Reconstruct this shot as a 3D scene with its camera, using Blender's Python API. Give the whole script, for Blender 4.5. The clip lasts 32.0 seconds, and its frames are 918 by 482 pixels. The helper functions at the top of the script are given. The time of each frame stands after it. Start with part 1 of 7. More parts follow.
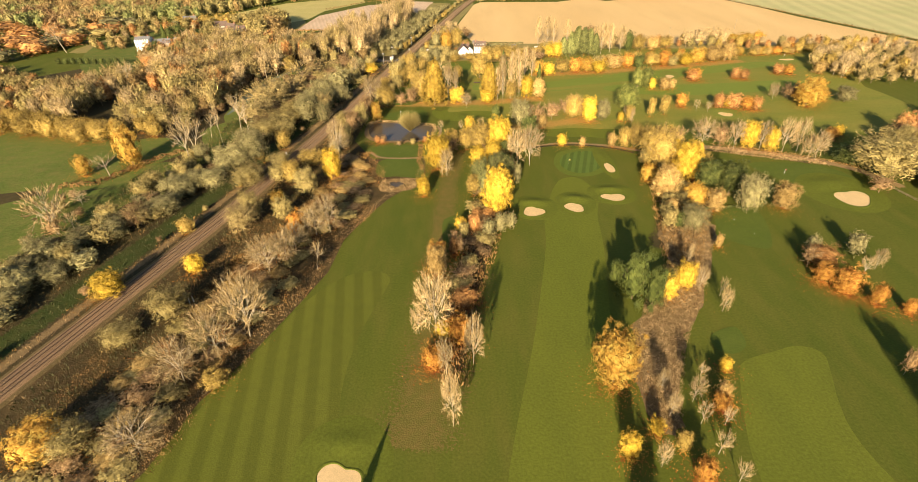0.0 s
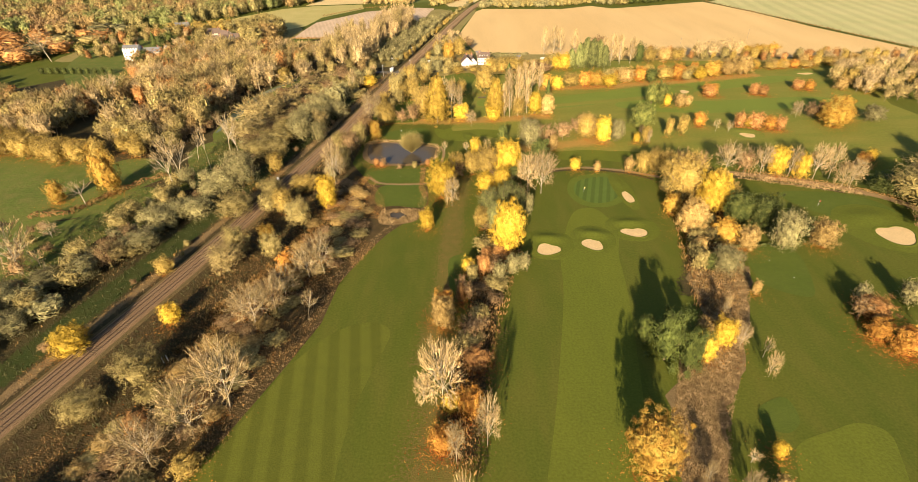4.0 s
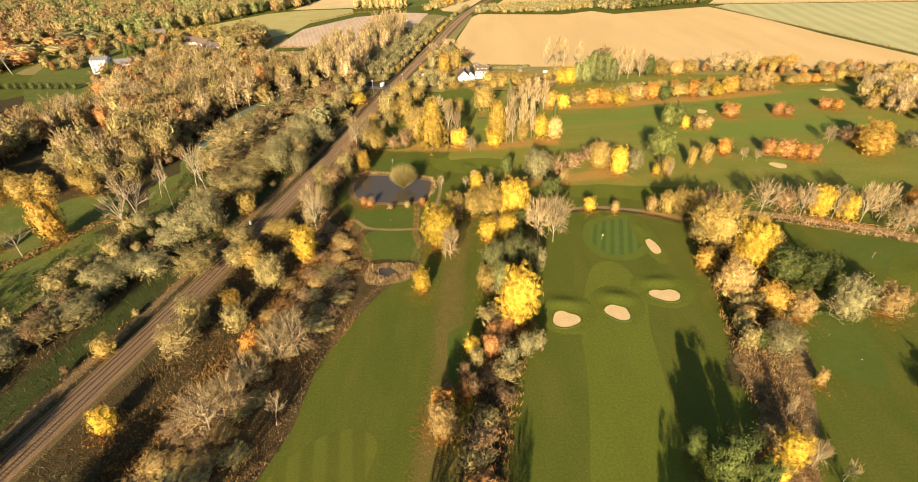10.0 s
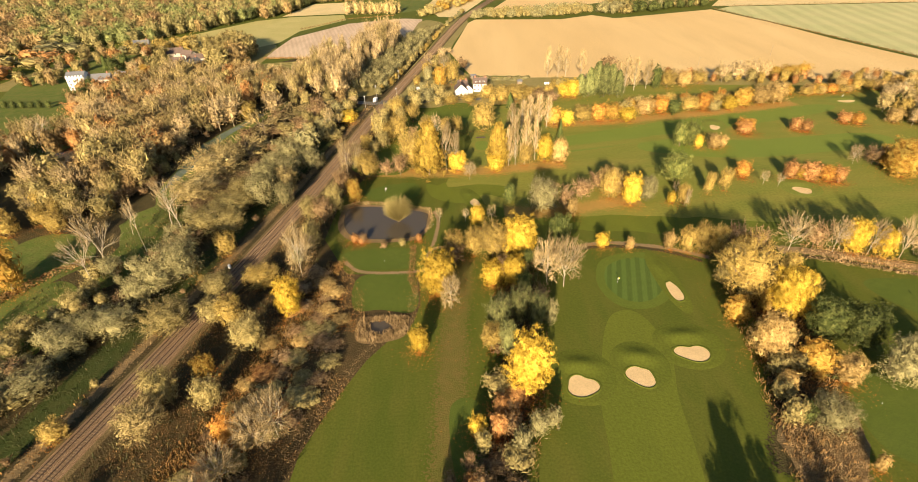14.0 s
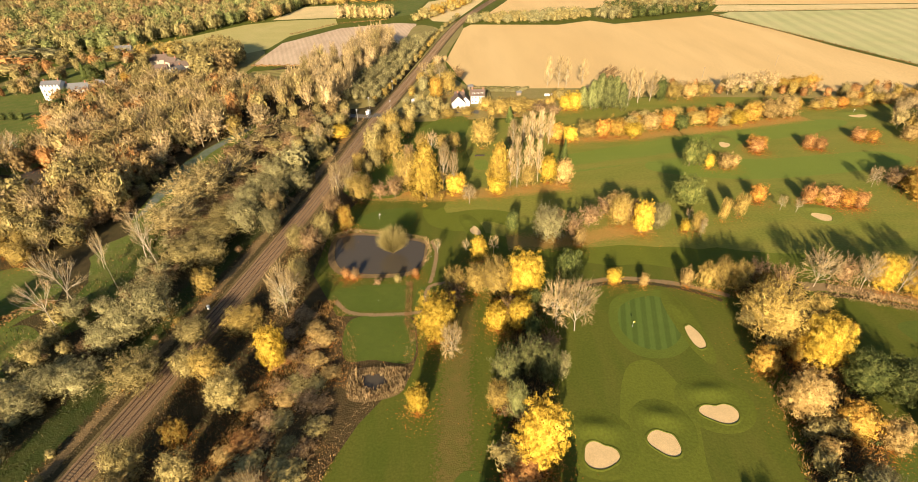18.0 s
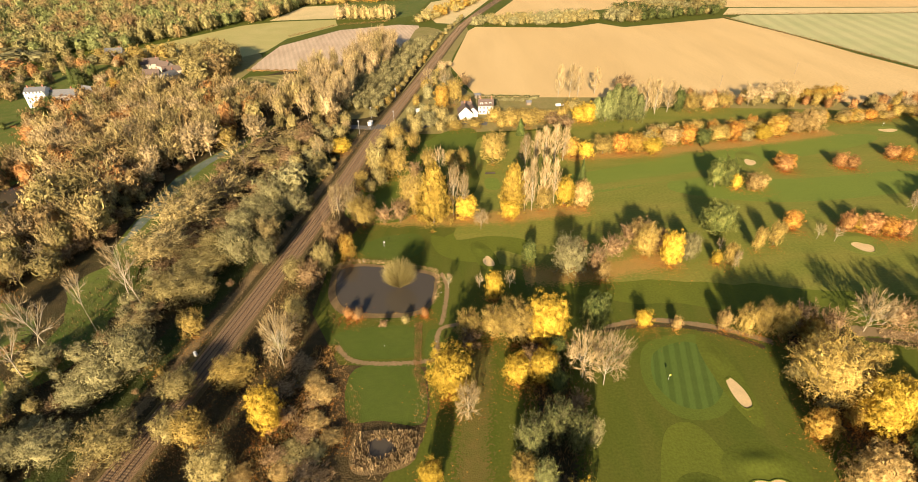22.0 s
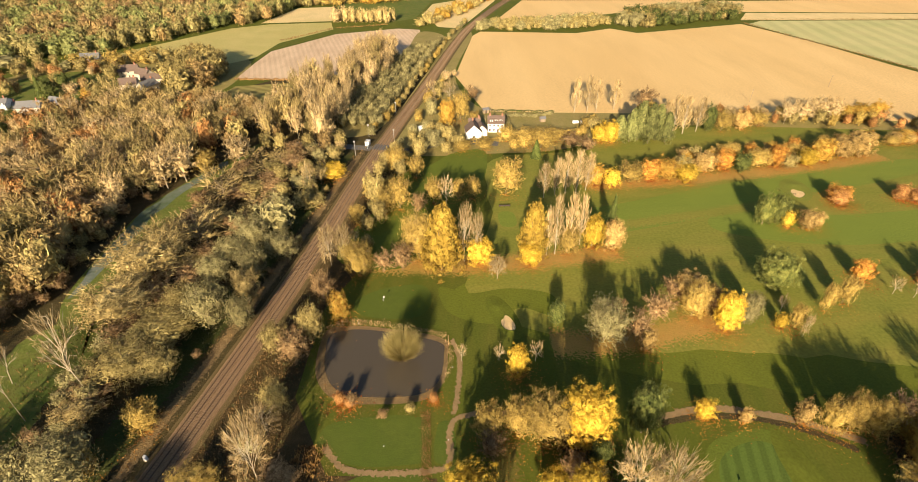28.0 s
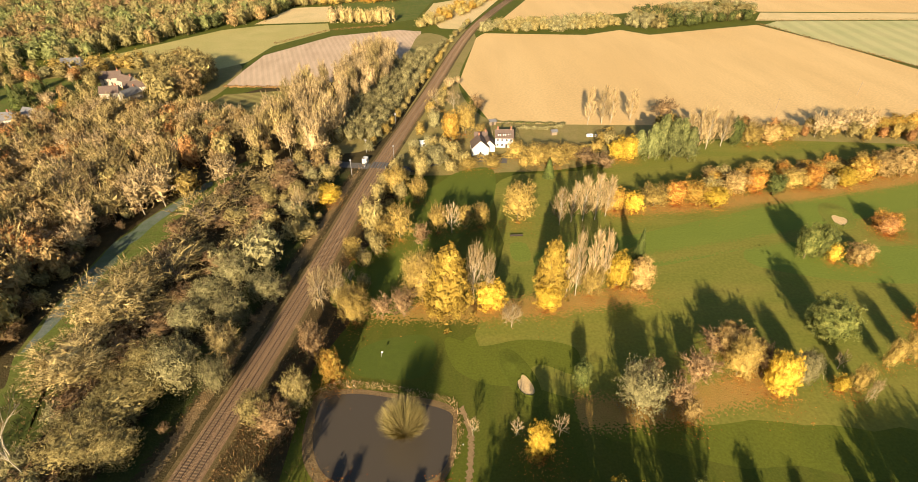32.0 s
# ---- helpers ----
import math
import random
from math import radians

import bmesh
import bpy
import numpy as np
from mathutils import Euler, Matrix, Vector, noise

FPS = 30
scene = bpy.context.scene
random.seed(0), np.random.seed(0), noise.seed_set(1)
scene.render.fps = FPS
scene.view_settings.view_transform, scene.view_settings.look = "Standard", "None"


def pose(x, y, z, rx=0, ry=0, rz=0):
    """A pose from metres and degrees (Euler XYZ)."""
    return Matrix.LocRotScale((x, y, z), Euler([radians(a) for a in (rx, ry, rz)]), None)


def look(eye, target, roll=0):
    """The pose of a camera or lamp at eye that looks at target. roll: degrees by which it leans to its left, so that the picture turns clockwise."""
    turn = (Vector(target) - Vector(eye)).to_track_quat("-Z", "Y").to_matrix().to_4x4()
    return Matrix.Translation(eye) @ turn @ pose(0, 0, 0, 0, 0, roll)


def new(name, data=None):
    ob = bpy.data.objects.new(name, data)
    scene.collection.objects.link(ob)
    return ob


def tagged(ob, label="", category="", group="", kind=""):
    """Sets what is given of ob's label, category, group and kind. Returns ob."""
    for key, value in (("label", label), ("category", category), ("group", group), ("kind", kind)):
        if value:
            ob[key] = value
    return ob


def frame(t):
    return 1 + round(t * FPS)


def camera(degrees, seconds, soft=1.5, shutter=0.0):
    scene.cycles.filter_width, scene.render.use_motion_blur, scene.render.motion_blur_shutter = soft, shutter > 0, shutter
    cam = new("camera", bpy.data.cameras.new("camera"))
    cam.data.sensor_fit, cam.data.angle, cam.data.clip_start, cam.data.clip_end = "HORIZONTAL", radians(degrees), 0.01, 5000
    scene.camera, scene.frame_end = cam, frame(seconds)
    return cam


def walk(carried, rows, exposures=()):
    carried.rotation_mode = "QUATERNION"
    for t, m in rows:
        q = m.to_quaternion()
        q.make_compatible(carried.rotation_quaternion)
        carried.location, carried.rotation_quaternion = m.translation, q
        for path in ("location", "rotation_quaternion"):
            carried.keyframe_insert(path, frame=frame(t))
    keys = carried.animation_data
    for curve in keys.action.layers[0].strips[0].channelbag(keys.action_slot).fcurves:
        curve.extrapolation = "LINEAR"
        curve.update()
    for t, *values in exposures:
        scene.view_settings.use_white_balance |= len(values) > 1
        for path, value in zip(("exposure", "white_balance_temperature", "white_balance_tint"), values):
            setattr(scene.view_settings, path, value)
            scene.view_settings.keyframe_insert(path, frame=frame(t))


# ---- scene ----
EXPOSURES = [(0, 1.3), (14, 1.27), (32, 1.22)]
cam = camera(84.0, 32.0, soft=0.6)
# seconds, place, yaw, pitch, roll
PATH = [
    (0, 0.00, 0.00, 105.00, -0.00, -33.71, -1.25),
    (3, -2.24, 17.64, 106.24, -0.19, -33.49, -0.96),
    (6, -4.21, 35.08, 106.97, -0.50, -33.63, -0.77),
    (9, -4.53, 53.72, 107.94, -0.99, -33.69, -0.61),
    (13, -4.88, 79.37, 110.59, -1.31, -33.86, -1.00),
    (14, -5.00, 84.91, 111.46, -1.43, -33.87, -1.13),
    (17, -6.05, 100.02, 113.49, -2.02, -33.97, -0.95),
    (19, -7.69, 109.85, 114.48, -2.55, -34.03, -0.49),
    (21, -9.83, 120.78, 115.42, -2.51, -34.23, -0.46),
    (23, -11.86, 132.40, 115.08, -2.71, -34.35, -0.11),
    (25, -12.97, 145.35, 114.48, -2.75, -34.36, -0.31),
    (28, -14.65, 163.08, 112.84, -3.00, -34.39, 0.24),
    (30, -15.32, 176.43, 112.65, -2.99, -34.54, 0.14),
    (32, -16.09, 189.45, 112.59, -3.01, -34.81, 0.22),
]
walk(cam, [(t, pose(x, y, z, 90 + pitch, 0, yaw) @ pose(0, 0, 0, 0, 0, roll)) for t, x, y, z, yaw, pitch, roll in PATH], EXPOSURES)

# ---- light: a low autumn sun behind the camera and a clear sky ----
SUN_ELEVATION, SUN_AZIMUTH = 19.5, 192.5  # azimuth clockwise from +y, the way the sun stands
world = bpy.data.worlds.new("sky")
scene.world = world
world.use_nodes = True
wn = world.node_tree.nodes
sky = wn.new("ShaderNodeTexSky")
sky.sky_type, sky.sun_disc = "NISHITA", False
sky.sun_elevation, sky.sun_rotation = radians(SUN_ELEVATION), radians(SUN_AZIMUTH)
world.node_tree.links.new(sky.outputs[0], wn["Background"].inputs[0])
wn["Background"].inputs[1].default_value = 0.055
sun = new("sun", bpy.data.lights.new("sun", "SUN"))
sun.data.energy, sun.data.angle, sun.data.color = 5.0, radians(0.6), (1.0, 0.80, 0.55)
a, e = radians(SUN_AZIMUTH), radians(SUN_ELEVATION)
sun.matrix_basis = look((300 * math.sin(a) * math.cos(e), 300 * math.cos(a) * math.cos(e), 300 * math.sin(e)), (0, 0, 0))


# ---- materials ----
def node_mat(name, rough=0.9, spec=0.2):
    m = bpy.data.materials.new(name)
    m.use_nodes = True
    n, l = m.node_tree.nodes, m.node_tree.links
    b = n["Principled BSDF"]
    b.inputs["Roughness"].default_value, b.inputs["Specular IOR Level"].default_value = rough, spec
    return m, n, l, b


def mix(n, l, f, c1, c2, mode="MIX"):
    k = n.new("ShaderNodeMix")
    k.data_type, k.blend_type = "RGBA", mode
    for sock, v in ((k.inputs[0], f), (k.inputs[6], c1), (k.inputs[7], c2)):
        if hasattr(v, "is_linked"):
            l.new(v, sock)
        elif isinstance(v, (tuple, list)):
            sock.default_value = (*v, 1)
        else:
            sock.default_value = v
    return k.outputs[2]


def noise_at(n, l, scale, detail=3.0, lo=0.35, hi=0.65, stretch=(1, 1, 1), turn=0.0):
    tc, mp, t, r = n.new("ShaderNodeTexCoord"), n.new("ShaderNodeMapping"), n.new("ShaderNodeTexNoise"), n.new("ShaderNodeMapRange")
    mp.inputs["Scale"].default_value, mp.inputs["Rotation"].default_value = stretch, (0, 0, radians(turn))
    t.inputs["Scale"].default_value, t.inputs["Detail"].default_value = scale, detail
    r.inputs["From Min"].default_value, r.inputs["From Max"].default_value = lo, hi
    l.new(tc.outputs["Object"], mp.inputs[0])
    l.new(mp.outputs[0], t.inputs[0])
    l.new(t.outputs[0], r.inputs[0])
    return r.outputs[0]


def ground_mat(name, c1, c2, c3, big=0.03, mid=0.35, fine=2.5, rough=0.95, bump=0.12, stretch=(1, 1, 1), turn=0.0, amount=0.6, thin=True):
    """Ground cover: two tones in broad drifts, mottled by a third, with grain and fine relief."""
    m, n, l, b = node_mat(name, rough, 0.1)
    col = mix(n, l, noise_at(n, l, big, 4, 0.35, 0.65, stretch, turn), c1, c2)
    k = n.new("ShaderNodeMath")
    k.operation = "MULTIPLY"
    l.new(noise_at(n, l, mid, 5, 0.4, 0.7, stretch, turn), k.inputs[0])
    k.inputs[1].default_value = amount
    col = mix(n, l, k.outputs[0], col, c3)
    g = noise_at(n, l, fine, 6, 0.25, 0.75)
    v = n.new("ShaderNodeMapRange")
    v.inputs["To Min"].default_value, v.inputs["To Max"].default_value = 0.82, 1.18
    l.new(g, v.inputs[0])
    col = mix(n, l, 1.0, col, v.outputs[0], "MULTIPLY")
    l.new(col, b.inputs["Base Color"])
    bp = n.new("ShaderNodeBump")
    bp.inputs["Strength"].default_value, bp.inputs["Distance"].default_value = bump, 0.25
    l.new(g, bp.inputs["Height"])
    l.new(bp.outputs[0], b.inputs["Normal"])
    if thin:
        at, ad, gt, tr, ms = (n.new("ShaderNode" + k) for k in ("Attribute", "Math", "Math", "BsdfTransparent", "MixShader"))
        at.attribute_name = "cover"
        ad.operation, gt.operation, gt.inputs[1].default_value = "ADD", "GREATER_THAN", 0.98
        l.new(at.outputs["Fac"], ad.inputs[0])
        l.new(noise_at(n, l, 1.3, 6, 0.3, 0.7), ad.inputs[1])
        l.new(ad.outputs[0], gt.inputs[0])
        l.new(gt.outputs[0], ms.inputs[0])
        l.new(tr.outputs[0], ms.inputs[1])
        l.new(b.outputs[0], ms.inputs[2])
        l.new(ms.outputs[0], n["Material Output"].inputs[0])
    return m, n, l, b, col


def striped_mat(name, c1, c2, c3, width, lay, depth=0.5, **kw):
    """Mown turf or drilled crop: stripes of alternate lay, width metres each, along the way turned from +y."""
    m, n, l, b, col = ground_mat(name, c1, c2, c3, **kw)
    tc, mp, sx, s, r = (n.new("ShaderNode" + k) for k in ("TexCoord", "Mapping", "SeparateXYZ", "Math", "MapRange"))
    mp.inputs["Rotation"].default_value = (0, 0, radians(lay))
    l.new(tc.outputs["Object"], mp.inputs[0])
    l.new(mp.outputs[0], sx.inputs[0])
    d = n.new("ShaderNodeMath")
    d.operation, d.inputs[1].default_value = "MULTIPLY", math.pi / width
    l.new(sx.outputs[0], d.inputs[0])
    s.operation = "SINE"
    l.new(d.outputs[0], s.inputs[0])
    r.inputs["From Min"].default_value, r.inputs["From Max"].default_value = -0.45, 0.45
    r.inputs["To Min"].default_value, r.inputs["To Max"].default_value = 1 - depth / 2, 1 + depth / 2
    l.new(s.outputs[0], r.inputs[0])
    l.new(mix(n, l, 1.0, col, r.outputs[0], "MULTIPLY"), b.inputs["Base Color"])
    return m


def leaf_mat(name, c1, c2, c3, spread=0.3):
    """Foliage: every spray takes its own tone, and every tree is a little lighter or darker."""
    m, n, l, b = node_mat(name, 0.75, 0.15)
    geo, inf = n.new("ShaderNodeAttribute"), n.new("ShaderNodeObjectInfo")
    geo.attribute_name = "tone"
    ramp = n.new("ShaderNodeValToRGB")
    el = ramp.color_ramp.elements
    el[0].color, el[1].color = (*(0.72 * v for v in c1), 1), (*(1.16 * v for v in c3), 1)
    mid = el.new(0.55)
    mid.color = (*c2, 1)
    l.new(geo.outputs["Fac"], ramp.inputs[0])
    r = n.new("ShaderNodeMapRange")
    r.inputs["To Min"].default_value, r.inputs["To Max"].default_value = 1 - spread, 1 + spread
    l.new(inf.outputs["Random"], r.inputs[0])
    col = mix(n, l, 1.0, ramp.outputs[0], r.outputs[0], "MULTIPLY")
    l.new(col, b.inputs["Base Color"])
    return m


def plain_mat(name, c1, c2, scale=3.0, rough=0.8, spec=0.3, metal=0.0, bump=0.1):
    m, n, l, b = node_mat(name, rough, spec)
    f = noise_at(n, l, scale, 5, 0.3, 0.7)
    l.new(mix(n, l, f, c1, c2), b.inputs["Base Color"])
    b.inputs["Metallic"].default_value = metal
    bp = n.new("ShaderNodeBump")
    bp.inputs["Strength"].default_value, bp.inputs["Distance"].default_value = bump, 0.05
    l.new(f, bp.inputs["Height"])
    l.new(bp.outputs[0], b.inputs["Normal"])
    return m


M = {}
M["rough"] = ground_mat("rough_grass", (0.076, 0.094, 0.0125), (0.092, 0.105, 0.0148), (0.118, 0.113, 0.020), 0.03, 0.16, 1.6, thin=False, stretch=(1, 0.3, 1), turn=12, bump=0.1)[0]
# grass with the strip's shade put into its colour
M["shadegrass"] = ground_mat("shade_dark_grass", (0.035, 0.05, 0.012), (0.045, 0.058, 0.014), (0.07, 0.065, 0.02), 0.06, 0.3, 1.8, bump=0.5)[0]
# far turf: distant haze and sheen are put into this lighter tone
M["hazeturf"] = ground_mat("haze_bright_turf", (0.158, 0.17, 0.029), (0.18, 0.182, 0.032), (0.235, 0.2, 0.043), 0.025, 0.1, 1.0, stretch=(0.3, 1, 1))[0]
M["carpet"] = ground_mat("leaf_carpet", (0.34, 0.21, 0.055), (0.30, 0.205, 0.05), (0.40, 0.225, 0.065), 0.08, 0.4, 2.5, bump=0.3)[0]
# brown bramble floor, its tone lowered to carry shade under the belt
M["scrubfloor"] = ground_mat("bramble_floor", (0.06, 0.043, 0.018), (0.075, 0.055, 0.022), (0.11, 0.07, 0.03), 0.06, 0.4, 2.0, bump=0.6)[0]
# distant rough grass, its pale tone standing in for haze
M["hazerough"] = ground_mat("haze_pale_grass", (0.22, 0.19, 0.06), (0.26, 0.21, 0.075), (0.30, 0.23, 0.09), 0.04, 0.2, 1.2, bump=0.4)[0]
# mound turf with the same haze-brightened tone as the far holes
M["farmound"] = ground_mat("haze_bright_mound", (0.15, 0.17, 0.029), (0.17, 0.182, 0.033), (0.165, 0.17, 0.033), 0.05, 0.3, 1.5, thin=False)[0]
M["turf"] = ground_mat("mound_turf", (0.098, 0.116, 0.0148), (0.111, 0.125, 0.0165), (0.093, 0.107, 0.0152), 0.05, 0.3, 1.5, thin=False)[0]
M["lawn"] = ground_mat("short_grass", (0.100, 0.128, 0.018), (0.113, 0.136, 0.02), (0.092, 0.115, 0.018), 0.03, 0.3, 2.0, bump=0.15)[0]
M["fairway"] = striped_mat("striped_fairway", (0.095, 0.107, 0.0145), (0.107, 0.115, 0.0165), (0.09, 0.099, 0.015), 3.0, -8.5, 0.2, bump=0.12)
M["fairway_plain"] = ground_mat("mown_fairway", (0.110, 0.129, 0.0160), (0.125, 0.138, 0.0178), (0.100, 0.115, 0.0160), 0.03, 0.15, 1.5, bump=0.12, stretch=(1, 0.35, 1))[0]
# the mown fairway again, its colour brightened for haze at the far holes
M["fairway_far"] = ground_mat("haze_bright_fairway", (0.15, 0.19, 0.03), (0.165, 0.198, 0.033), (0.14, 0.178, 0.03), 0.03, 0.15, 1.5, bump=0.12, stretch=(0.35, 1, 1))[0]
M["green"] = striped_mat("putting_green", (0.082, 0.122, 0.022), (0.092, 0.128, 0.025), (0.076, 0.112, 0.02), 1.65, 15.5, 0.24, bump=0.05)
M["tee"] = ground_mat("tee_turf", (0.077, 0.106, 0.016), (0.09, 0.115, 0.019), (0.073, 0.095, 0.017), 0.08, 0.5, 3.0, bump=0.1)[0]
M["meadow"] = ground_mat("meadow_grass", (0.085, 0.115, 0.022), (0.115, 0.14, 0.028), (0.15, 0.14, 0.038), 0.03, 0.2, 1.0, amount=0.8, bump=0.3)[0]
M["frost"] = ground_mat("frosted_grass", (0.15, 0.17, 0.15), (0.10, 0.13, 0.08), (0.07, 0.11, 0.04), 0.05, 0.3, 1.5)[0]
M["woodfloor"] = ground_mat("woodland_floor", (0.052, 0.04, 0.018), (0.062, 0.052, 0.02), (0.092, 0.064, 0.027), 0.05, 0.4, 2.0, bump=0.6)[0]
M["scrubsoil"] = ground_mat("scrub_ground", (0.19, 0.13, 0.062), (0.16, 0.115, 0.05), (0.25, 0.165, 0.08), 0.06, 0.5, 2.5, bump=0.6)[0]
M["worn"] = ground_mat("worn_leafy_turf", (0.13, 0.108, 0.026), (0.11, 0.105, 0.022), (0.17, 0.115, 0.034), 0.06, 0.4, 2.5, bump=0.3)[0]
M["tanfield"] = ground_mat("drilled_stubble", (0.63, 0.425, 0.18), (0.69, 0.48, 0.215), (0.55, 0.37, 0.16), 0.012, 0.06, 0.8, stretch=(1, 0.2, 1), turn=15, amount=0.5)[0]
M["pinkfield"] = striped_mat("ploughed_soil", (0.55, 0.40, 0.27), (0.60, 0.45, 0.30), (0.42, 0.30, 0.19), 2.0, -16, 0.1, big=0.02, mid=0.12, stretch=(1, 0.3, 1), turn=-16)
M["crop"] = striped_mat("winter_crop", (0.40, 0.39, 0.17), (0.46, 0.43, 0.20), (0.51, 0.44, 0.21), 9.0, 10, 0.12, big=0.015, mid=0.05)
M["palefield"] = ground_mat("pale_stubble", (0.60, 0.46, 0.21), (0.66, 0.50, 0.25), (0.50, 0.40, 0.18), 0.01, 0.05, 0.6)[0]
M["pasture"] = ground_mat("dry_pasture", (0.40, 0.34, 0.12), (0.46, 0.385, 0.15), (0.36, 0.33, 0.11), 0.015, 0.07, 0.8)[0]
M["orchard"] = striped_mat("rough_rows", (0.24, 0.20, 0.065), (0.28, 0.22, 0.075), (0.2, 0.19, 0.055), 3.2, -60, 0.3, big=0.03, mid=0.15)
M["sand"] = ground_mat("bunker_sand", (0.60, 0.43, 0.215), (0.66, 0.475, 0.24), (0.53, 0.375, 0.185), 0.3, 1.2, 6.0, bump=0.15, thin=False)[0]
M["path"] = ground_mat("dirt_path", (0.25, 0.17, 0.085), (0.3, 0.2, 0.1), (0.19, 0.14, 0.06), 0.1, 0.6, 4.0)[0]
M["ballast"] = ground_mat("brown_ballast", (0.255, 0.165, 0.09), (0.295, 0.19, 0.105), (0.205, 0.13, 0.072), 0.05, 1.0, 7.0, bump=0.8, thin=False)[0]
M["bank"] = ground_mat("dry_bank", (0.135, 0.095, 0.042), (0.115, 0.088, 0.034), (0.19, 0.135, 0.064), 0.08, 0.6, 3.0, bump=0.6, thin=False)[0]
M["asphalt"] = plain_mat("asphalt", (0.10, 0.095, 0.09), (0.14, 0.13, 0.12), 2.0, 0.9)
M["litter"] = leaf_mat("fallen_leaves", (0.30, 0.10, 0.02), (0.46, 0.18, 0.03), (0.55, 0.28, 0.05), 0.1)
M["litter_red"] = leaf_mat("fallen_red_leaves", (0.26, 0.06, 0.015), (0.4, 0.10, 0.02), (0.45, 0.17, 0.03), 0.1)
M["rust_rail"] = plain_mat("worn_rail_steel", (0.10, 0.068, 0.045), (0.15, 0.105, 0.07), 1.5, 0.65, 0.4, 0.4)
M["sleeper"] = plain_mat("weathered_sleeper", (0.16, 0.105, 0.06), (0.205, 0.138, 0.08), 1.0, 0.9)
M["white"] = plain_mat("white_render", (0.80, 0.78, 0.74), (0.70, 0.68, 0.63), 0.6, 0.8)
M["stone"] = plain_mat("pale_stone", (0.42, 0.36, 0.27), (0.52, 0.46, 0.36), 0.8, 0.9)
M["brick"] = plain_mat("red_brick", (0.30, 0.13, 0.08), (0.36, 0.18, 0.11), 2.0, 0.9)
M["rooftile"] = plain_mat("brown_roof_tile", (0.11, 0.075, 0.058), (0.16, 0.115, 0.09), 2.5, 0.85)
M["redtile"] = plain_mat("red_roof_tile", (0.30, 0.12, 0.07), (0.36, 0.16, 0.09), 2.5, 0.85)
M["slate"] = plain_mat("grey_slate", (0.13, 0.13, 0.135), (0.19, 0.185, 0.18), 2.0, 0.7)
M["glass"] = plain_mat("window_glass", (0.03, 0.035, 0.04), (0.05, 0.055, 0.06), 0.5, 0.08, 0.6)
M["paint"] = plain_mat("white_paint", (0.82, 0.82, 0.80), (0.74, 0.74, 0.72), 1.0, 0.5)
M["grey"] = plain_mat("galvanised_grey", (0.35, 0.35, 0.34), (0.45, 0.45, 0.44), 2.0, 0.5, 0.5, 0.4)
M["dark"] = plain_mat("dark_timber", (0.05, 0.04, 0.03), (0.08, 0.06, 0.045), 2.0, 0.85)
M["timber"] = plain_mat("weathered_timber", (0.23, 0.17, 0.11), (0.30, 0.23, 0.15), 2.0, 0.85)
M["red"] = plain_mat("red_cloth", (0.5, 0.05, 0.04), (0.6, 0.08, 0.05), 2.0, 0.8)
M["yellowcloth"] = plain_mat("yellow_cloth", (0.75, 0.6, 0.08), (0.8, 0.65, 0.12), 2.0, 0.8)
M["bark"] = plain_mat("grey_brown_bark", (0.17, 0.125, 0.08), (0.25, 0.19, 0.12), 2.0, 0.95)
M["palebark"] = plain_mat("pale_sunlit_bark", (0.36, 0.30, 0.20), (0.46, 0.39, 0.28), 2.0, 0.9)

mw, n, l, b = node_mat("pond_water", 0.16, 0.3)
b.inputs["Base Color"].default_value = (0.075, 0.062, 0.045, 1)
bp = n.new("ShaderNodeBump")
bp.inputs["Strength"].default_value = 0.04
l.new(noise_at(n, l, 1.5, 3), bp.inputs["Height"])
l.new(bp.outputs[0], b.inputs["Normal"])
M["water"] = mw

